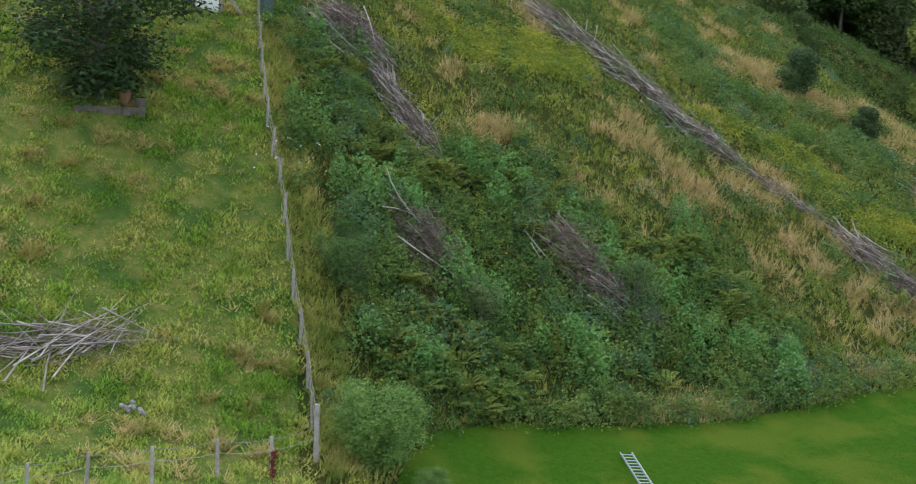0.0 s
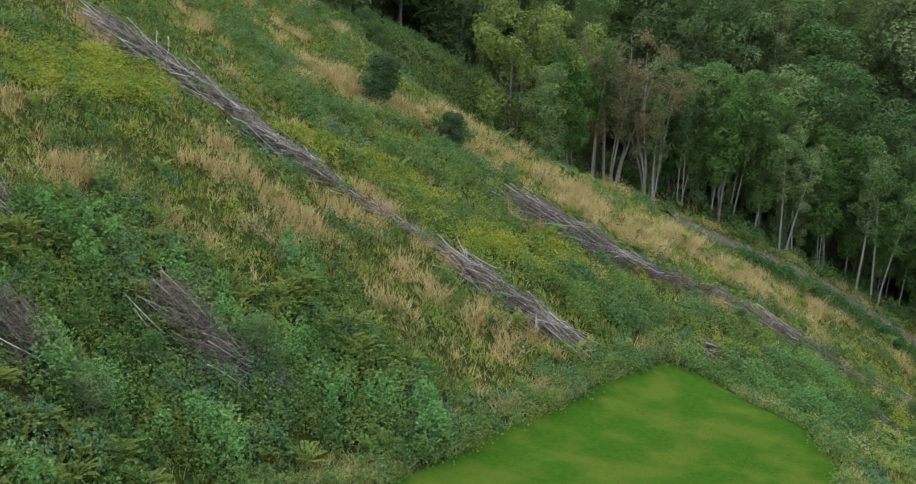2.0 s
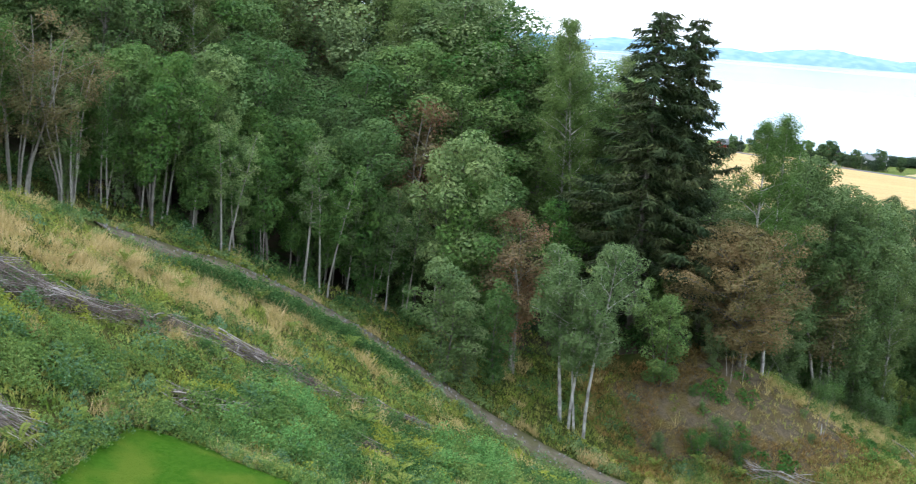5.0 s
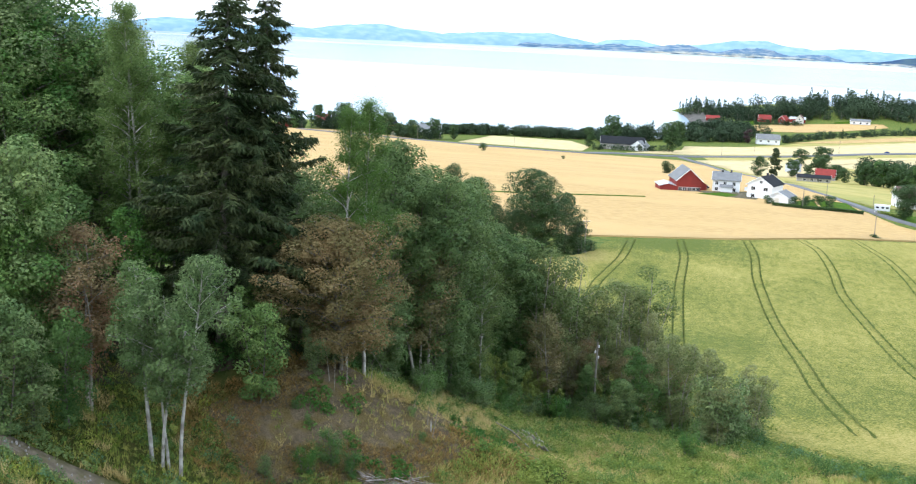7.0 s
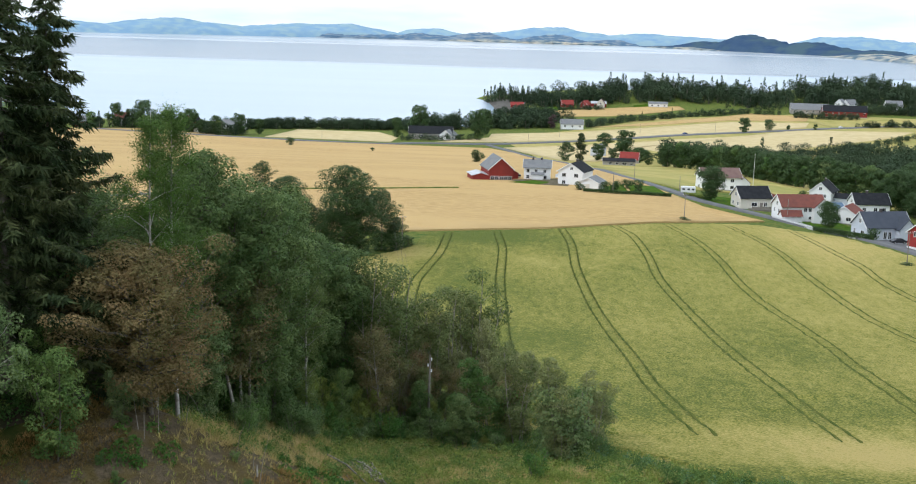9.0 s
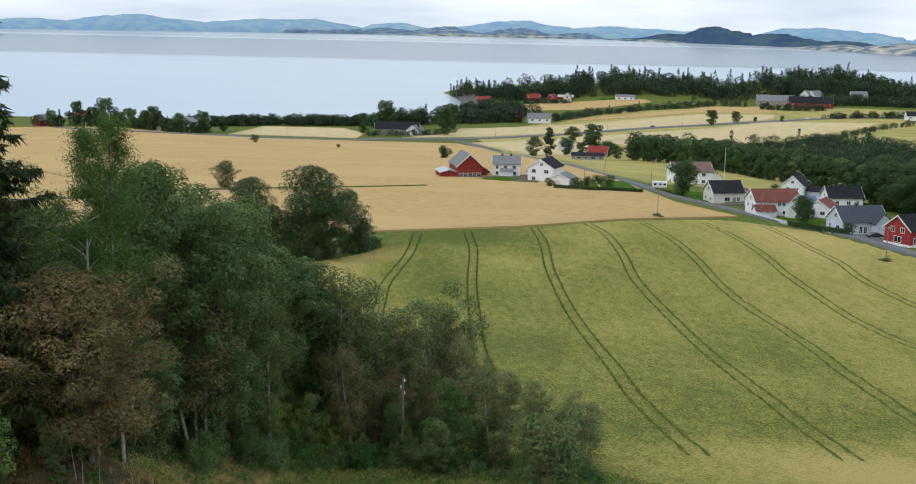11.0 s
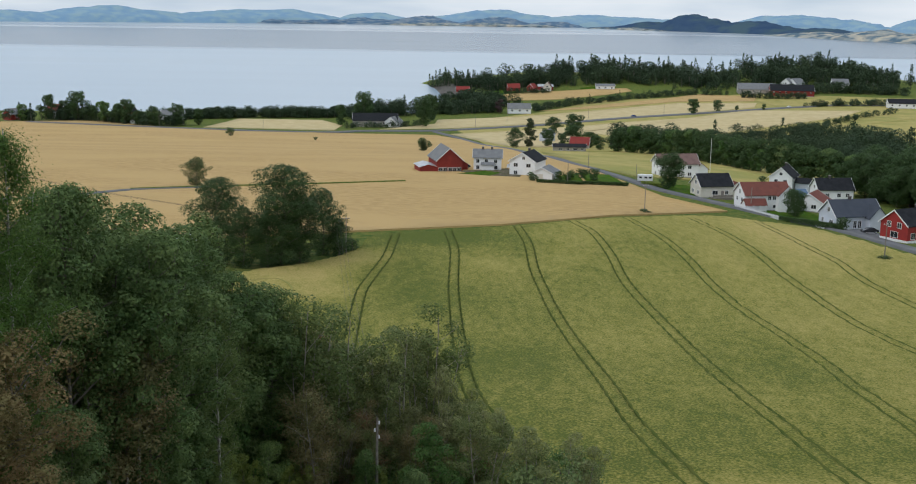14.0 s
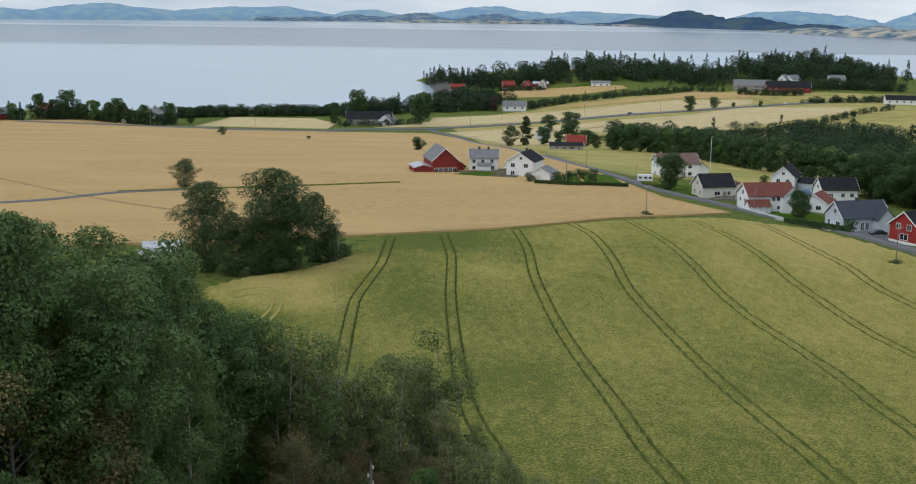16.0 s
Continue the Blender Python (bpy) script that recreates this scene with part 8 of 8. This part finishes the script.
# ferns and shrubs in the gully behind the crest
gx_, gy_ = rng.uniform(-74, -48, 3000), rng.uniform(-14, 5, 3000)
gl = beyond_crest(gx_, gy_) & (near_line(gx_, gy_, TRACK) > 1.6)
gx_, gy_ = gx_[gl], gy_[gl]
herbs("gully_weeds", "fresh green ferns and raspberry in the gully", gx_[:420], gy_[:420], rng.uniform(0.4, 0.9, 420), rng.uniform(0.4, 1.0, 420), 100, 0.14, M_LEAF)
herbs("gully_weeds", "dark green undergrowth in the gully", gx_[420:760], gy_[420:760], 0.7, rng.uniform(0.4, 1.2, len(gx_[420:760])), 110, 0.14, M_HERB)

# white ox-eye daisies beside the fence
dx0, dy0 = (-24.2, -48.4)
n = 60
px_, py_ = dx0 + rng.normal(0, 0.8, n), dy0 + rng.normal(0, 0.9, n)
V, F = leaf_cloud(rng, np.stack([px_, py_, ground_z(px_, py_) + 0.55], -1), 0.05, n, 0.07, slim=0.9, full=True)
tagged(mesh_object("daisies", V, F, M_WHITE), "small white daisies in the grass", "flowers", kind="stuff")


def brush_pile(label, line, width, height, sticks, twigs, long=2.4):
    """A heap of cut branches laid along a line."""
    root = tagged(new("brush_pile"), label, "brush pile")
    pts = np.array(line, float)
    seg = np.r_[0, np.cumsum(np.hypot(*np.diff(pts, axis=0).T))]

    def made(n, r0, spread, lg):
        paths = []
        for _ in range(n):
            s = rng.uniform(0, seg[-1])
            cx_, cy_ = np.interp(s, seg, pts[:, 0]), np.interp(s, seg, pts[:, 1])
            k2 = min(len(seg) - 2, int(np.searchsorted(seg, s, side="right")) - 1)
            d = pts[k2 + 1] - pts[k2]
            a = math.atan2(d[1], d[0]) + rng.normal(0, spread)
            side = np.array([-math.sin(a), math.cos(a)])
            here = width * (0.45 + 0.75 * abs(math.sin(1.3 * s + pts[0][0])) * rng.uniform(0.5, 1.3))
            off_ = rng.normal(0, here * 0.38)
            L = lg * rng.uniform(0.5, 1.3)
            u = np.linspace(-0.5, 0.5, 5)
            q = np.array([cx_, cy_]) + side * off_ + np.outer(u * L, [math.cos(a), math.sin(a)]) + np.outer(rng.normal(0, 0.22) * L * (u ** 2), side)
            lift = height * (here / width) * max(0.05, 1 - (off_ / width) ** 2 * 2) * rng.uniform(0.05, 1.0)
            z = ground_z(q[:, 0], q[:, 1]) + lift + rng.normal(0, 0.1) * L * u + 0.04
            paths.append((np.c_[q, z], r0 * rng.uniform(0.5, 1.5) * np.linspace(1.2, 0.35, 5)))
        return paths
    for limb in made(int(sticks * 0.9), 0.021, 0.45, long):
        V, F = tubes([limb], 4)
        mesh_object("branch", V, F, M_STICK, root)
    V, F = tubes(made(int(twigs * 1.6), 0.01, 0.6 + 0.25 * width, long * 0.5), 3)
    tagged(mesh_object("twig_tangle", V, F, M_TWIG, root, "tangle of fine brown twigs"), kind="stuff")
    return root


brush_pile("wide tangled heap of grey-brown cut branches on the slope", [(-35.0, -46.8), (-34.4, -46.0), (-33.0, -45.3)], 2.7, 1.5, 110, 1000, 2.4)
brush_pile("heap of bleached cut branches on the slope", [(-33.4, -45.4), (-31.1, -44.3), (-28.8, -42.7)], 1.2, 0.8, 150, 330, 2.4)
brush_pile("short end of a branch heap in the weeds", [(-28.5, -42.5), (-27.7, -41.4)], 0.6, 0.4, 20, 60, 1.4)
brush_pile("long narrow row of cut branches on the slope", [(-46.7, -34.5), (-45.3, -33.1), (-43.2, -31.2), (-41.6, -29.5)], 2.0, 0.9, 190, 520, 2.8)
brush_pile("long narrow row of cut branches on the slope", [(-41.6, -29.5), (-38.8, -28.2), (-36.9, -26.1)], 1.6, 0.8, 110, 560, 2.4)
brush_pile("thin row of cut branches on the slope", [(-36.9, -26.1), (-34.8, -23.7), (-33.0, -22.0)], 0.8, 0.4, 55, 160, 2.0)
brush_pile("heap of pale cut branches above the lawn", [(-32.2, -21.6), (-29.5, -19.6), (-26.9, -17.8)], 1.5, 0.9, 140, 360, 2.6)
brush_pile("wide heap of brown cut branches on the slope", [(-38.5, -13.7), (-36.6, -11.9), (-35.0, -9.6)], 2.5, 1.0, 120, 900, 2.8)
brush_pile("row of cut branches running towards the track", [(-35.0, -9.6), (-33.3, -5.6), (-32.6, -1.9)], 1.4, 0.6, 90, 560, 2.4)
brush_pile("row of cut branches running towards the track", [(-32.6, -1.6), (-31.2, 1.1), (-29.4, 3.4)], 1.5, 0.6, 60, 460, 2.6)
brush_pile("dark scattered brush running down to the track", [(-29.4, 3.6), (-28.9, 6.8), (-27.3, 10.2)], 0.8, 0.3, 26, 200, 1.8)
brush_pile("small heap of bleached branches beside the lawn", [(-28.0, -8.4), (-26.4, -5.2)], 1.2, 0.5, 70, 200, 2.0)
brush_pile("heap of brown twigs among ferns", [(-22.9, -44.6), (-21.4, -42.9)], 2.3, 1.7, 20, 620, 1.8)
brush_pile("heap of grey-brown twigs among weeds", [(-25.2, -37.9), (-22.6, -35.8)], 3.0, 1.7, 50, 900, 2.0)
brush_pile("heap of grey-brown twigs among weeds", [(-22.9, -35.4), (-21.6, -33.8)], 0.8, 0.9, 30, 200, 1.6)
brush_pile("bundle of long cut branches in the pasture", [(-13.9, -58.2), (-14.2, -56.6), (-14.6, -55.2), (-15.1, -53.8)], 0.9, 0.6, 70, 80, 3.2)
stack = tagged(new("pole_stack"), "stack of long bleached cut poles lying on the grassy bank", "wood pile")
for k in range(17):
    cx_, cy_ = -7.9 + rng.normal(0, 0.45), 53.0 + rng.normal(0, 0.8)
    half_, az_ = rng.uniform(2.2, 4.6), math.radians(-65 + rng.normal(0, 7))
    q_ = np.array([[cx_ + u * half_ * math.cos(az_), cy_ + u * half_ * math.sin(az_)] for u in (-1, 0, 1)])
    lift_ = 0.3 + 0.06 * (k % 6)
    V, F = tubes([(np.c_[q_, ground_z(q_[:, 0], q_[:, 1]) + lift_ + rng.normal(0, 0.1, 3)], np.array([0.07, 0.06, 0.035]))], 6)
    mesh_object("pole", V, F, M_STICK, stack, smooth=True)
for k in range(11):
    x0, y0 = -21.5 + 9.5 * rng.uniform(), 36 + 12 * rng.uniform()
    if not inside(np.array([x0]), np.array([y0]), BANK)[0]:
        continue
    tall_, z0 = rng.uniform(1.2, 3.4), float(ground_z(x0, y0)) - 0.1
    lean_ = rng.normal(0, 0.22, 2) * tall_
    V, F = tubes([(np.array([[x0, y0, z0], [x0 + 0.4 * lean_[0], y0 + 0.4 * lean_[1], z0 + 0.55 * tall_], [x0 + lean_[0], y0 + lean_[1], z0 + tall_]]), np.array([0.024, 0.018, 0.006]))], 5)
    tagged(mesh_object("dead_stem", V, F, M_PALEBARK, smooth=True), "thin bare dead stem standing on the soil bank", "dead stem", "dead stems on the bank")
brush_pile("thin grey branches lying on the bank", [(-8.9, 48.1), (-5.6, 44.3)], 0.6, 0.25, 16, 30, 2.2)
brush_pile("grey branches lying on the bank", [(-15.4, 32.5), (-12.2, 34.9)], 0.9, 0.35, 50, 90, 2.2)
brush_pile("dark brush beside the track", [(-24.4, -0.2), (-23.1, 0.9)], 1.0, 0.6, 14, 220, 1.2)

# upright broken stems in the heaps
for at, h in (((-27.9, -19.3), 0.9), ((-23.3, -43.6), 1.0), ((-13.3, 40.4), 0.9)):
    st = tagged(new("broken_stem"), "short pale broken birch stem standing upright", "stump")
    st.matrix_basis = pose(*at, float(ground_z(*at)) - 0.05, 8, -6, 20)
    V, F = tubes([(np.array([[0, 0, 0], [0.02, 0, h * 0.5], [0.05, 0.03, h]]), np.array([0.07, 0.055, 0.03]))], 7)
    mesh_object("stem", V, F, M_BIRCHBARK, st, smooth=True)

# bushes of the slope
WILLOW = Kind([broadleaf("willow_bush", "round grey-green willow bush at the lawn's corner", 300, 3, 1.9, 0.02, 60000, 0.085, M_WILLOW, M_BARK, 80, 6, radius=0.03, widest=0.45, bare=0.3, clump=0.10, airy=True)], 3)
WILLOW.at(*(-11.2, -46.2, 2.5), 1.12)
WILLOW.at(*(-9.7, -44.7, 0.9), 1.2)
ROUNDBUSH = Kind([broadleaf("round_bush", "dense rounded dark green bush on the slope", 320, 3, 1.7, 0.02, 9000, 0.12, M_LEAFDEEP, M_BARK, 46, 4, radius=0.03, widest=0.42, bare=0.25, clump=0.13, twigs=2)], 3)
for x0, y0, h in ((-48.1, -18.1, 2.3), (-44.2, -14.7, 1.5)):
    ROUNDBUSH.at(x0, y0, h + 0.5, 1.15, "dark bushes on the slope")
for x0, y0, h in ((-18.8, -46.7, 2.1), (-19.2, -47.4, 1.7), (-20.6, -42.1, 1.4), (-22.5, -38.6, 1.6), (-26.5, -38.5, 1.0), (-34.1, -48.2, 0.9), (-30.9, -47.6, 1.0), (-29.4, -46.2, 1.5), (-26.7, -44.1, 1.2), (-20.9, -46.7, 1.1),
                  (-48.1, -18.2, 2.1), (-19.8, -41.5, 1.8), (-23.1, -34.4, 2.4), (-21.7, -43.3, 0.8), (-44.6, -14.7, 1.1), (-30.8, -3.8, 1.1), (-24.6, -0.1, 1.2), (-26.4, 5.7, 1.3)):
    SHRUB.at(x0, y0, max(0.8, h), 1.0, "shrubs scattered over the slope")
for x0, y0, h in ((-18.0, 32.2, 2.3), (-19.1, 30.9, 1.9), (-21.2, 35.1, 0.7), (-20.0, 34.5, 0.8), (-14.8, 40.8, 0.8), (-13.6, 38.9, 0.8), (-11.7, 46.5, 1.0), (4.0, 58.6, 2.5), (-16.6, 32.5, 1.7), (-21.2, 29.3, 1.3), (-17.0, 93.4, 4.7), (-14.3, 97.4, 4.4), (-6.2, 82.4, 4.6), (1.5, 78.2, 5.8), (6.4, 68.8, 6.9), (9.3, 80.3, 5.2)):
    SHRUB.at(x0, y0, max(0.8, h), 1.0, "shrubs on the bank")

# ---- fence ----
fence = tagged(new("pasture_fence"), "grey wooden posts with pale wire round the pasture", "fence")
line = smooth_line(FENCE, 6)
pts = np.array(line)
seg = np.r_[0, np.cumsum(np.hypot(*np.diff(pts, axis=0).T))]
V, F = tubes([(np.array([[0, 0, -0.3], [0, 0, 0.5], [0.01, 0, 1.15]]), np.array([0.055, 0.052, 0.048])), (np.array([[0.01, 0, 1.15], [0.01, 0, 1.16]]), np.array([0.048, 0.002]))], 8)
post_mesh = mesh_object("post", V, F, M_POST, fence)
V, F = tubes([(np.array([[0, 0, -0.3], [0, 0, 0.8], [0.02, 0, 1.75]]), np.array([0.085, 0.08, 0.075])), (np.array([[0.02, 0, 1.75], [0.02, 0, 1.77]]), np.array([0.075, 0.002]))], 10)
corner_post = mesh_object("corner_post", V, F, M_POST, fence)
corner_post.matrix_basis = pose(*FENCE[0], float(ground_z(*FENCE[0])), 2, 0, 0)
LOWER = [(-10.8, -48.0), (-9.7, -49.3), (-9.1, -50.8), (-8.1, -52.5), (-7.2, -54.1), (-6.1, -55.4), (-5.3, -56.7)]
feet = [(float(np.interp(s, seg, pts[:, 0])), float(np.interp(s, seg, pts[:, 1]))) for s in np.arange(1.6, seg[-1], 1.75)] + LOWER[1:]
for i, (px0, py0) in enumerate(feet):
    ob = post_mesh if i == 0 else new("post", post_mesh.data)
    ob.parent = fence
    ob.matrix_basis = pose(px0, py0, float(ground_z(px0, py0)), rng.normal(0, 2.5), rng.normal(0, 2.5), rng.uniform(0, 360))
for hgt in (1.08, 0.75):
    for run in (FENCE[:1] + feet[:-6], LOWER):
        path = []
        for (ax, ay), (bx_, by_) in zip(run[:-1], run[1:]):
            for u in (0, 0.25, 0.5, 0.75):
                xx, yy = ax + (bx_ - ax) * u, ay + (by_ - ay) * u
                path.append((xx, yy, float(ground_z(ax, ay)) * (1 - u) + float(ground_z(bx_, by_)) * u + hgt - 0.25 * u * (1 - u)))
        V, F = tubes([(np.array(path), np.full(len(path), 0.009))], 4)
        mesh_object("wire", V, F, M_POST, fence, "pale electric fence rope")

# ---- things in the pasture and on the lawn ----
bx3, by3 = FENCE[-1]
cab = tagged(new("utility_box"), "green-grey utility box at the fence's end", "box")
cab.matrix_basis = pose(bx3, by3 + 0.4, float(ground_z(bx3, by3 + 0.4)), 0, 0, 20)
M_GREENBOX = material("green_plastic", (0.05, 0.09, 0.08), (0.06, 0.10, 0.09), 2.0, 0.5)
box_part("cabinet", M_GREENBOX, cab, -0.32, -0.25, -0.1, 0.32, 0.25, 1.0, bevel=0.03)
box_part("lid", M_TIN, cab, -0.36, -0.29, 1.0, 0.36, 0.29, 1.08)
DROOP = Kind([broadleaf("drooping_birch", "dark drooping birch standing in the pasture", 310, 9, 3.4, 0.02, 24000, 0.17, M_LEAFDROOP, M_BARK, 60, 1, radius=0.16, widest=0.3, clump=0.12, airy=True)], 9)
DROOP.at(*(-26.6, -56.1), 9.5, 1.4)
slab = tagged(new("stone_edging"), "low weathered timber and stone edging under the birch", "edging")
sx0, sy0 = (-25.7, -55.9)
slab.matrix_basis = pose(sx0, sy0, float(ground_z(sx0, sy0)), 0, 0, 100)
box_part("long_plank", M_WOODDARK, slab, -1.2, -0.3, -0.3, 0.6, -0.18, 0.1, bevel=0.02)
box_part("plank", M_WOODDARK, slab, 0.62, -0.36, -0.3, 1.5, -0.12, 0.12, bevel=0.02)
M_POT = material("terracotta", (0.24, 0.12, 0.08), (0.18, 0.09, 0.06), 4.0, 0.85)
for at, mt, lab in (((-26.1, -55.2), M_POT, "weathered brown clay pot under the birch"), ((-25.9, -54.6), M_WOODDARK, "grey wooden tub under the birch")):
    pt = tagged(new("plant_pot"), lab, "pot")
    pt.matrix_basis = pose(*at, float(ground_z(*at)) + 0.02)
    V, F = tubes([(np.array([[0, 0, 0], [0, 0, 0.1], [0, 0, 0.45], [0, 0, 0.5], [0, 0, 0.5], [0, 0, 0.4], [0, 0, 0.39]]), np.array([0.16, 0.18, 0.23, 0.25, 0.21, 0.2, 0.01]))], 14)
    mesh_object("pot", V, F, mt, pt, smooth=True)
stones = tagged(new("stone_heap"), "small heap of grey stones in the grass", "stones")
hx0, hy0 = (-12.1, -53.4)
stones.matrix_basis = pose(hx0, hy0, float(ground_z(hx0, hy0)))
for i in range(9):
    bm = bmesh.new()
    bmesh.ops.create_icosphere(bm, subdivisions=1, radius=0.085)
    for v in bm.verts:
        v.co *= 1 + rng.uniform(-0.3, 0.3)
    s1 = part("stone", bm, M_STONE, stones)
    s1.matrix_basis = pose(rng.normal(0, 0.16), rng.normal(0, 0.2), 0.08 + 0.08 * (i % 3), rng.uniform(0, 90), rng.uniform(0, 90))
lad = tagged(new("ladder"), "aluminium ladder lying on the lawn", "ladder")
lx0, ly0 = (-14.3, -37.4)
lx1, ly1 = (-10.9, -37.6)
lad.matrix_basis = pose(lx0, ly0, float(ground_z(lx0, ly0)) + 0.12, 0, 0, math.degrees(math.atan2(ly1 - ly0, lx1 - lx0)))
for s in (-0.2, 0.2):
    box_part("side_rail", M_ALU, lad, 0, s - 0.015, 0, 3.6, s + 0.015, 0.08, bevel=0.004)
for i in range(13):
    V, F = tubes([(np.array([[0.15 + 0.275 * i, -0.19, 0.04], [0.15 + 0.275 * i, 0.19, 0.04]]), np.array([0.016, 0.016]))], 8)
    mesh_object("rung", V, F, M_ALU, lad)
M_DOCK = material("rusty_dock", (0.16, 0.035, 0.02), (0.12, 0.03, 0.02), 3.0, 0.9, island=0.3)
ddx, ddy = (-9.2, -49.3)
n = 260
u = rng.uniform(0, 1, n)
V, F = leaf_cloud(rng, np.stack([rng.normal(0, 0.04, n), rng.normal(0, 0.04, n), 0.2 + 0.75 * u], -1), 0.03, n, 0.09, 0.8)
dock = tagged(new("dock_plant"), "rust-red seeding dock plant by the fence", "plant")
dock.matrix_basis = pose(ddx, ddy, float(ground_z(ddx, ddy)))
tagged(mesh_object("seed_head", V, F, M_DOCK, dock), kind="stuff")
V, F = tubes([(np.array([[0, 0, 0], [0.01, 0, 0.9]]), np.array([0.012, 0.006]))], 5)
mesh_object("stalk", V, F, M_DOCK, dock)
# the house corner above the pasture
hp = tagged(new("house_steps"), "white panel with wooden stair rails and a blue tub", "steps")
px1, py1 = (-33.8, -52.5)
hp.matrix_basis = pose(px1, py1, float(ground_z(px1, py1)), 0, 0, 80)
box_part("panel", M_WHITE, hp, -0.5, -0.06, -0.2, 0.5, 0.06, 1.9)
for s in (-1, 1):
    bm = bmesh.new()
    box(bm, -0.06, -0.05, 0, 0.06, 0.05, 2.2)
    rl = part("stair_rail", bm, M_WOODGREY, hp)
    rl.matrix_basis = pose(s * 1.5, 0.1, -0.1, 0, s * -38, 0)
    box_part("post", M_WOODGREY, hp, s * 0.62 - 0.06, -0.08, -0.2, s * 0.62 + 0.06, 0.04, 1.7)
M_BLUE = material("blue_plastic", (0.02, 0.10, 0.42), rough=0.4)
bt = tagged(new("blue_tub"), "bright blue plastic tub beside the steps", "tub")
bt.matrix_basis = pose(px1 - 0.3, py1 - 0.9, float(ground_z(px1 - 0.3, py1 - 0.9)))
V, F = tubes([(np.array([[0, 0, 0], [0, 0, 0.02], [0, 0, 0.42], [0, 0, 0.42], [0, 0, 0.1]]), np.array([0.05, 0.2, 0.25, 0.22, 0.02]))], 14)
mesh_object("tub", V, F, M_BLUE, bt, smooth=True)
